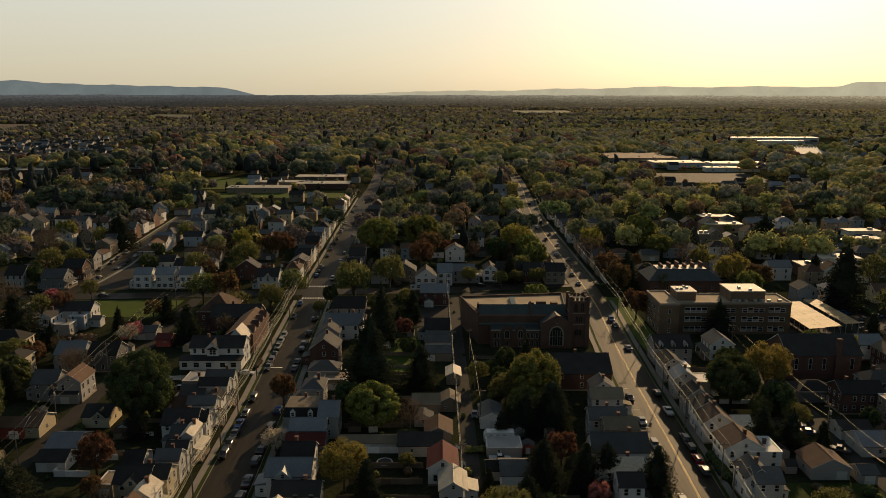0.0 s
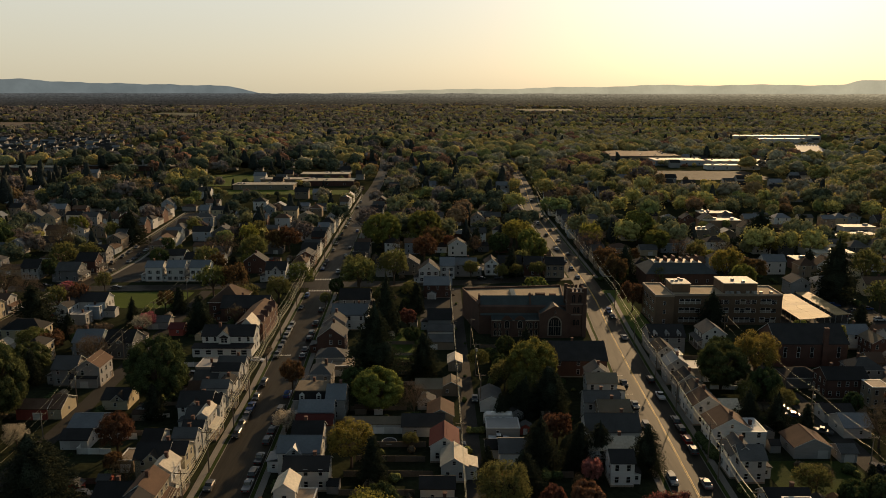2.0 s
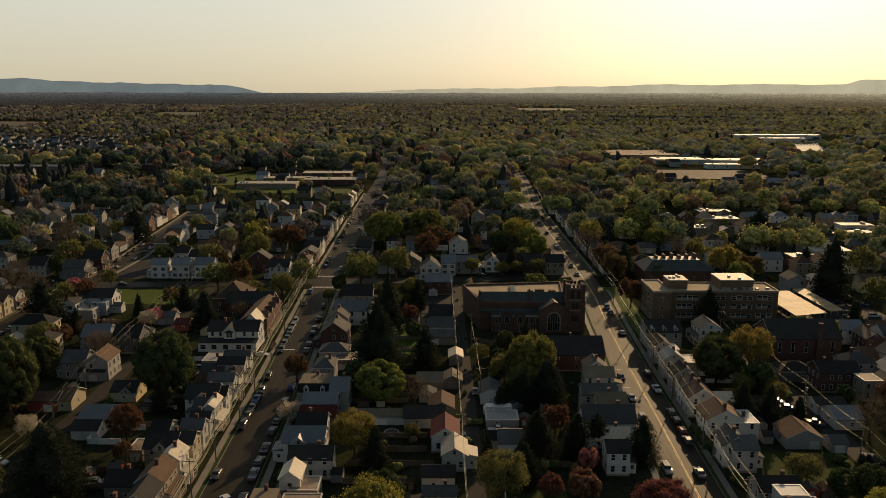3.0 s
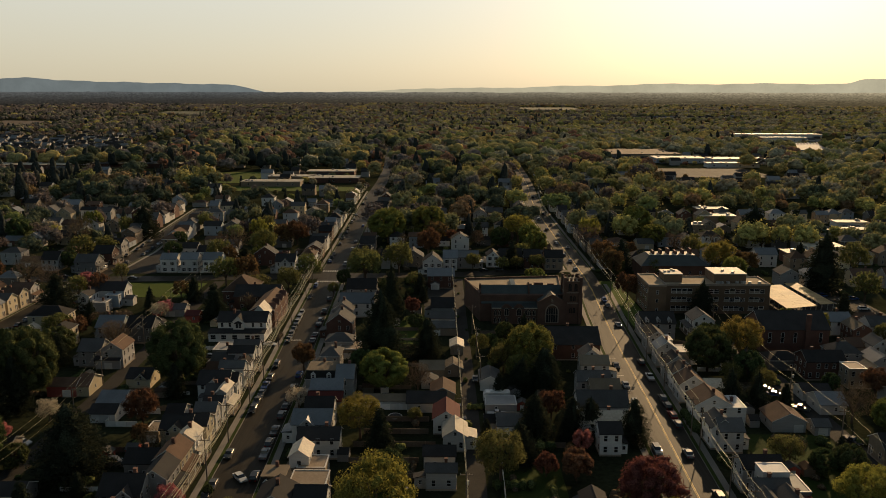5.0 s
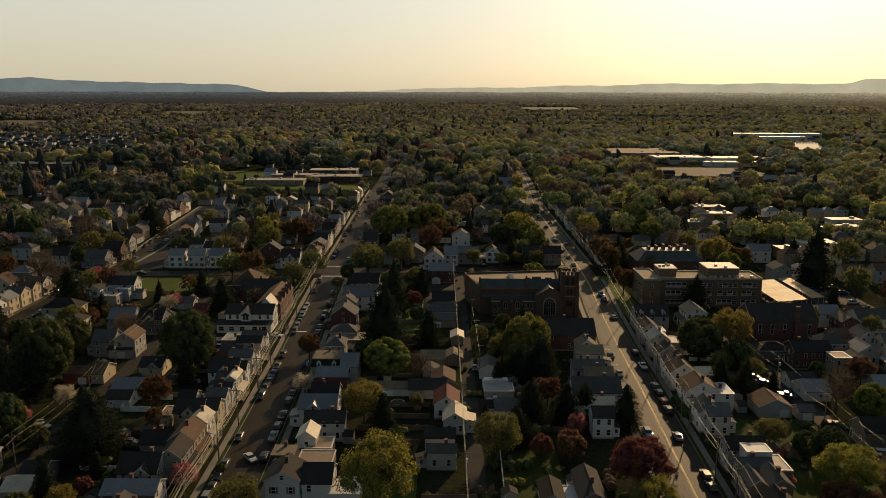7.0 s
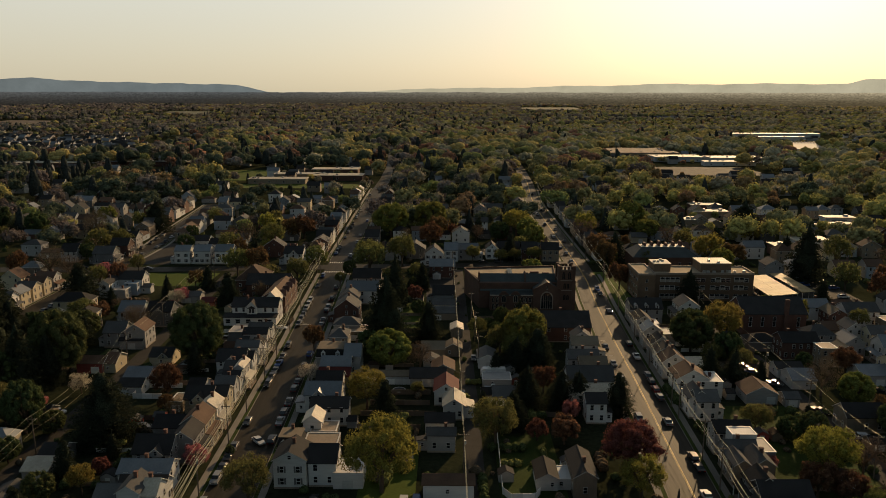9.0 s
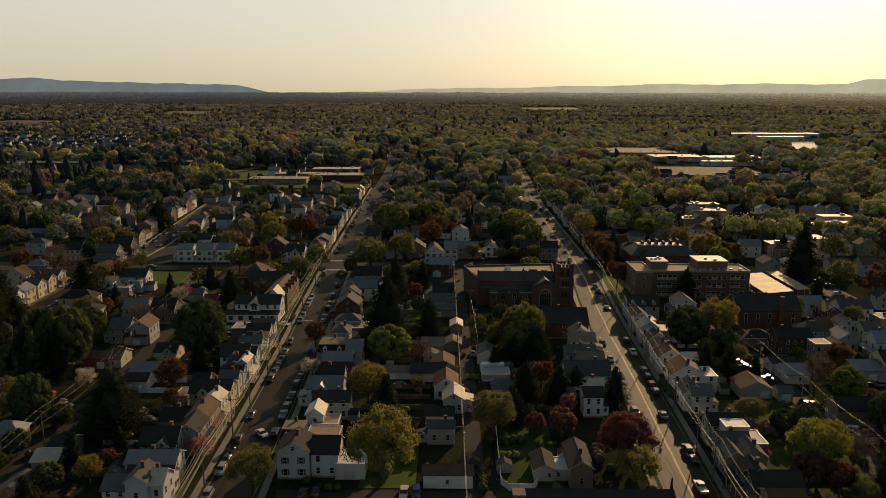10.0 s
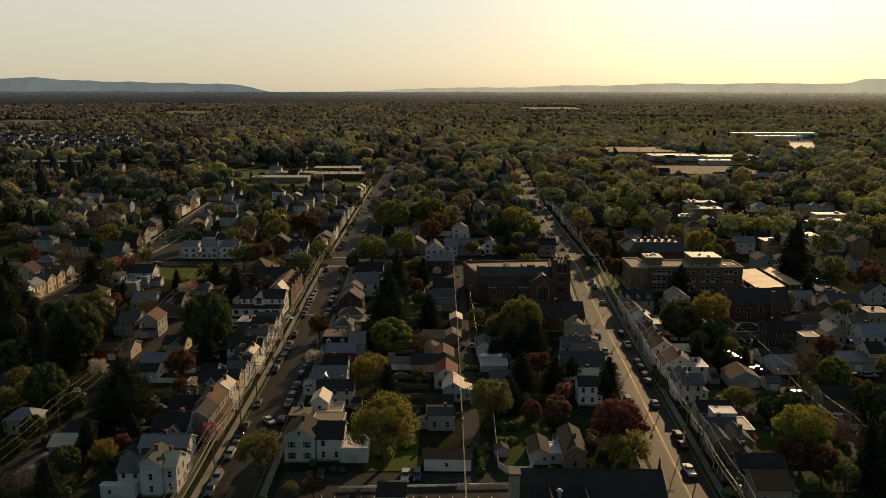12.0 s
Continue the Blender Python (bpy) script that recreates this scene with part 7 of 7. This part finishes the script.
# white camper beside the alley
rv = thing("camper", "white motor camper with dark stripe beside a garage", "camper", at=pose(14.2, 178.8, 0, 0, 0, 0))
bb = Build()
bb.prism([(-3.9, 0.7), (-3.9, 2.4), (-3.2, 3.2), (3.7, 3.2), (3.9, 2.9), (3.9, 0.7)], 'x', -1.2, 1.2)
bb.v = [(y, x, z) for x, y, z in bb.v]
part("body", bb, FENCEW, rv)
bb = Build()
bb.box(-3.7, -1.23, 1.2, 3.6, -1.19, 1.45)
part("stripe", bb, CARPAINT['black'], rv)
for x in (-2.6, -0.8, 0.9):
    bb = Build()
    bb.box(x, -1.24, 1.8, x + 1.0, -1.19, 2.5)
    part("window", bb, CARGLASS, rv)
for x in (-2.6, 2.4):
    for yy in (-1.1, 1.1):
        ob = new("wheel", WHEEL)
        ob.parent = rv
        ob.matrix_basis = pose(x, yy, 0.36, 0, 0, 90) @ Matrix.Scale(1.1, 4)
for x in (-1.5, 1.2):
    bb = Build()
    bb.box(x - 0.4, -0.4, 3.2, x + 0.4, 0.4, 3.5)
    part("roof_vent", bb, FENCEW, rv)


# ---- poles and cables ----
def pole_mesh():
    bb = Build()
    bb.tube((0, 0, -0.3), (0, 0, 11), 0.17, 0.11, 8)
    return bb.mesh("post", [WOODP])


ab = Build()
ab.box(-1.3, -0.06, -0.07, 1.3, 0.06, 0.07)
ARM = ab.mesh("crossarm", [WOODP])
ib = Build()
ib.tube((0, 0, 0), (0, 0, 0.22), 0.06, 0.04, 6)
INS = ib.mesh("insulator", [STEEL])
tb = Build()
tb.tube((0, 0, 0), (0, 0, 0.95), 0.26, 0.26, 10)
DRUM = tb.mesh("transformer", [STEEL])
POST = pole_mesh()


def pole(x, y, drum=False):
    p = thing("utility_pole", "tall weathered wooden utility pole with crossarm and cables", "utility pole", "utility poles", at=pose(x, y, 0))
    for nm, me, m in (("post", POST, pose(0, 0, 0)), ("crossarm", ARM, pose(0, 0, 10.3)), ("insulator", INS, pose(-1.2, 0, 10.37)), ("insulator", INS, pose(0.6, 0, 10.37)), ("insulator", INS, pose(1.2, 0, 10.37))):
        ob = new(nm, me)
        ob.parent, ob.matrix_basis = p, m
    if drum:
        ob = new("transformer", DRUM)
        ob.parent, ob.matrix_basis = p, pose(0.3, -0.35, 8.2)


def cable(pts, dx, z, sag, radius=0.03):
    bb = Build()
    for (xa, ya), (xb, yb) in zip(pts, pts[1:]):
        last = None
        for i in range(9):
            k = i / 8
            p = (xa + (xb - xa) * k + dx, ya + (yb - ya) * k, z - sag * 4 * k * (1 - k))
            if last:
                bb.tube(last, p, radius, radius, 3)
            last = p
    me = bpy.data.meshes.new("power_cable")
    me.from_pydata(bb.v, [], bb.f)
    me.materials.append(WIRE)
    tagged(new("power_cable", me), "thin overhead cable catching the low sun", "cable", "overhead cables")


RUN_L = [(at_y(LEFT_ST, y) - 6.4, y) for y in (62, 108, 133, 152, 176, 195, 222, 250, 289, 311, 345, 380, 415, 450, 490, 530, 575, 620)]
RUN_M = [(at_y(MAIN_ST, y) + 6.4, y) for y in (62, 87, 112, 126, 149, 157, 187, 211, 245, 290, 345, 385, 425, 465, 510, 560, 610)]
RUN_A = [(4.2, 76), (3.9, 118), (3.6, 157), (3.3, 197), (2.8, 238), (2.2, 280), (1.8, 316)]
RUN_A2 = [(9.0, 240), (9.6, 214), (9.9, 188)]
RUN_W = [(-99.8, 50), (-100, 90), (-100.3, 125), (-100.4, 162), (-105.8, 190), (-107.6, 226), (-110.5, 261), (-111.5, 300)]
RUN_E = [(99.4, 50), (99.3, 84), (99.2, 118), (99, 150), (98.7, 178), (98.9, 210), (100, 245)]
for run, lines in ((RUN_L, ((-1.2, 10.55, 0.7), (0.6, 10.55, 0.7), (1.2, 10.55, 0.7), (0.2, 9.2, 0.9), (0.2, 7.6, 0.8), (0.2, 7.0, 0.9), (-0.7, 9.6, 1.2), (0.9, 8.4, 1.0), (-0.3, 8.0, 1.3))),
                   (RUN_M, ((-1.2, 10.55, 0.7), (1.2, 10.55, 0.7), (0.2, 8.8, 0.9), (0.2, 7.2, 0.8))),
                   (RUN_A, ((0.15, 10.2, 0.8), (0.15, 7.4, 0.9))), (RUN_A2, ((0.1, 7.5, 0.7),)),
                   (RUN_W, ((-1.2, 10.55, 0.8), (1.2, 10.55, 0.8), (0.2, 7.6, 0.9))),
                   (RUN_E, ((0.6, 10.55, 0.8), (0.2, 7.4, 0.9)))):
    for i, (x, y) in enumerate(run):
        pole(x, y, i % 3 == 1)
    for dx, z, sag in lines:
        cable(run, dx, z, sag, 0.02 if run in (RUN_E, RUN_W) else 0.042 if run is RUN_L else 0.034)

# ---- road markings ----
def stripe(name, pts, off, width, mat, label):
    return ribbon(name, pts, off - width / 2, off + width / 2, 0.04, 0.075, mat, label, "road marking")


for o in (-0.16, 0.16):
    seg = [p for p in MAIN_ST if p[1] < 940]
    stripe("centre_line", seg, o, 0.13, PAINT_Y, "faded yellow double centre line")
for y in (153.3, 165, 180, 187, 199, 214):
    x = at_y(MAIN_ST, y)
    ribbon("parking_mark", [(x - 5.4, y), (x - 3.2, y)], -0.07, 0.07, 0.04, 0.075, PAINT_W, "white parking bay mark", "road marking")
for y in (316.5, 337):
    x = at_y(LEFT_ST, y)
    for i in range(9):
        xx = x - 4.8 + i * 1.15
        ribbon("crossing_bar", [(xx, y - 1.2), (xx, y + 1.2)], -0.25, 0.25, 0.04, 0.08, PAINT_W, "white bar of a street crossing", "road marking")
x = at_y(LEFT_ST, 232)
ribbon("stop_line", [(x - 4.5, 232), (x, 232)], -0.25, 0.25, 0.04, 0.075, PAINT_W, "worn white stop line", "road marking")
for i in range(14):
    ribbon("bay_line", [(-26 + i * 2.9, 88), (-27.5 + i * 2.9, 97)], -0.07, 0.07, 0.05, 0.085, PAINT_W, "white parking bay line", "road marking")


# ---- fences, rail, yard things ----
def fence(pts, h, mat, label, gap=2.2, board=True):
    f = thing("fence", label, "fence", "fences")
    for (xa, ya), (xb, yb) in zip(pts, pts[1:]):
        L = math.hypot(xb - xa, yb - ya)
        n = max(1, int(L / gap))
        d = Vector((xb - xa, yb - ya, 0)) / L
        s = Vector((-d.y, d.x, 0))
        for i in range(n):
            p, q = Vector((xa, ya, 0)) + d * (L * i / n + 0.06), Vector((xa, ya, 0)) + d * (L * (i + 1) / n - 0.06)
            bb = Build()
            block(bb, [(p + s * 0.03).to_2d(), (q + s * 0.03).to_2d(), (q - s * 0.03).to_2d(), (p - s * 0.03).to_2d()], 0.05, h)
            part("panel", bb, mat, f)
            bb = Build()
            c = Vector((xa, ya, 0)) + d * (L * i / n)
            bb.box(c.x - 0.07, c.y - 0.07, -0.1, c.x + 0.07, c.y + 0.07, h + 0.12)
            part("post", bb, mat, f)


fence([(13.0, 139.2), (12.5, 110), (14.2, 107.2), (19.4, 107.3), (20.9, 110)], 1.8, FENCEW, "white vinyl privacy fence round a garden", 2.4)
fence([(-91.9, 161), (-91.9, 169.1), (-80.1, 169.1)], 1.7, FENCEW, "white vinyl fence round a back yard", 2.4)
fence([(-91.9, 161), (-83.2, 160.9)], 1.7, FENCEW, "white vinyl fence round a back yard", 2.4)
fence([(-27, 172.6), (-11, 172.6)], 1.8, FENCEW, "pale board fence along a back garden", 2.6)
fence([(-27, 165), (-5, 165)], 1.6, WOODP, "dark board fence across back gardens", 2.4)
fence([(-22, 157.5), (-5, 157.5)], 1.6, WOODP, "dark board fence across back gardens", 2.4)
fence([(-24, 150.2), (-3, 150.2)], 1.6, WOODP, "dark board fence across back gardens", 2.4)
fence([(-24, 142.0), (-7, 142.0)], 1.5, WOODP, "dark board fence across back gardens", 2.4)
fence([(-23, 206), (-9, 206)], 1.2, STONE, "low pale garden wall", 3)
fence([(-23, 232), (-9, 232)], 1.0, STONE, "low pale garden wall", 3)
fence([(14, 150), (30, 150)], 1.6, WOODP, "dark board fence across back gardens", 2.4)
fence([(12, 240), (33, 240)], 1.2, WOODP, "dark fence before the church", 2.4)
fence([(76, 140), (98, 140)], 1.2, WOODP, "low dark garden fence", 2.4)
fence([(76, 112), (99, 112)], 1.2, WOODP, "low dark garden fence", 2.4)
for y in (112, 120.5, 128, 139, 146.5, 171, 182, 190, 201, 210, 221):
    fence([(-88 + (y * 7 % 5), y), (-76.5, y + 0.4)], 1.5 if y % 2 else 1.2, FENCEW if y in (128, 182, 221) else WOODP, "white vinyl fence between back yards" if y in (128, 182, 221) else "dark board fence between back yards", 3.0)
for y in (176, 191, 203, 214, 229):
    fence([(80.5, y), (96 - (y * 3 % 6), y - 0.5)], 1.4, FENCEW if y == 203 else WOODP, "white vinyl fence between back yards" if y == 203 else "dark board fence between back yards", 3.0)
for y in (187, 214, 222, 243):
    fence([(-27, y), (-11, y + 0.3)], 1.4, WOODP, "dark board fence between back yards", 3.0)
rail = thing("guard_rail", "white steel guard rail along the car park", "guard rail")
for i in range(16):
    bb = Build()
    x = -24 + i * 2.45
    bb.box(x, 99.3 + i * 0.125, 0.5, x + 2.42, 99.42 + i * 0.125, 1.0)
    part("beam", bb, FENCEW, rail)
    bb = Build()
    bb.box(x - 0.06, 99.42 + i * 0.125, -0.1, x + 0.06, 99.55 + i * 0.125, 0.95)
    part("post", bb, FENCEW, rail)
tramp = thing("trampoline", "round garden trampoline with pale rim", "trampoline", at=pose(-14.5, 166.8, 0))
bb = Build()
bb.tube((0, 0, 0.75), (0, 0, 0.82), 1.7, 1.7, 20)
part("mat", bb, TYRE, tramp)
bb = Build()
for i in range(16):
    a, c = 2 * math.pi * i / 16, 2 * math.pi * (i + 1) / 16
    bb.tube((1.85 * math.cos(a), 1.85 * math.sin(a), 0.8), (1.85 * math.cos(c), 1.85 * math.sin(c), 0.8), 0.16, 0.16, 5)
part("rim", bb, STEEL, tramp)
for i in range(4):
    a = math.pi / 4 + i * math.pi / 2
    bb = Build()
    bb.tube((1.8 * math.cos(a), 1.8 * math.sin(a), 0), (1.8 * math.cos(a), 1.8 * math.sin(a), 0.8), 0.04, 0.04, 5)
    part("leg", bb, STEEL, tramp)
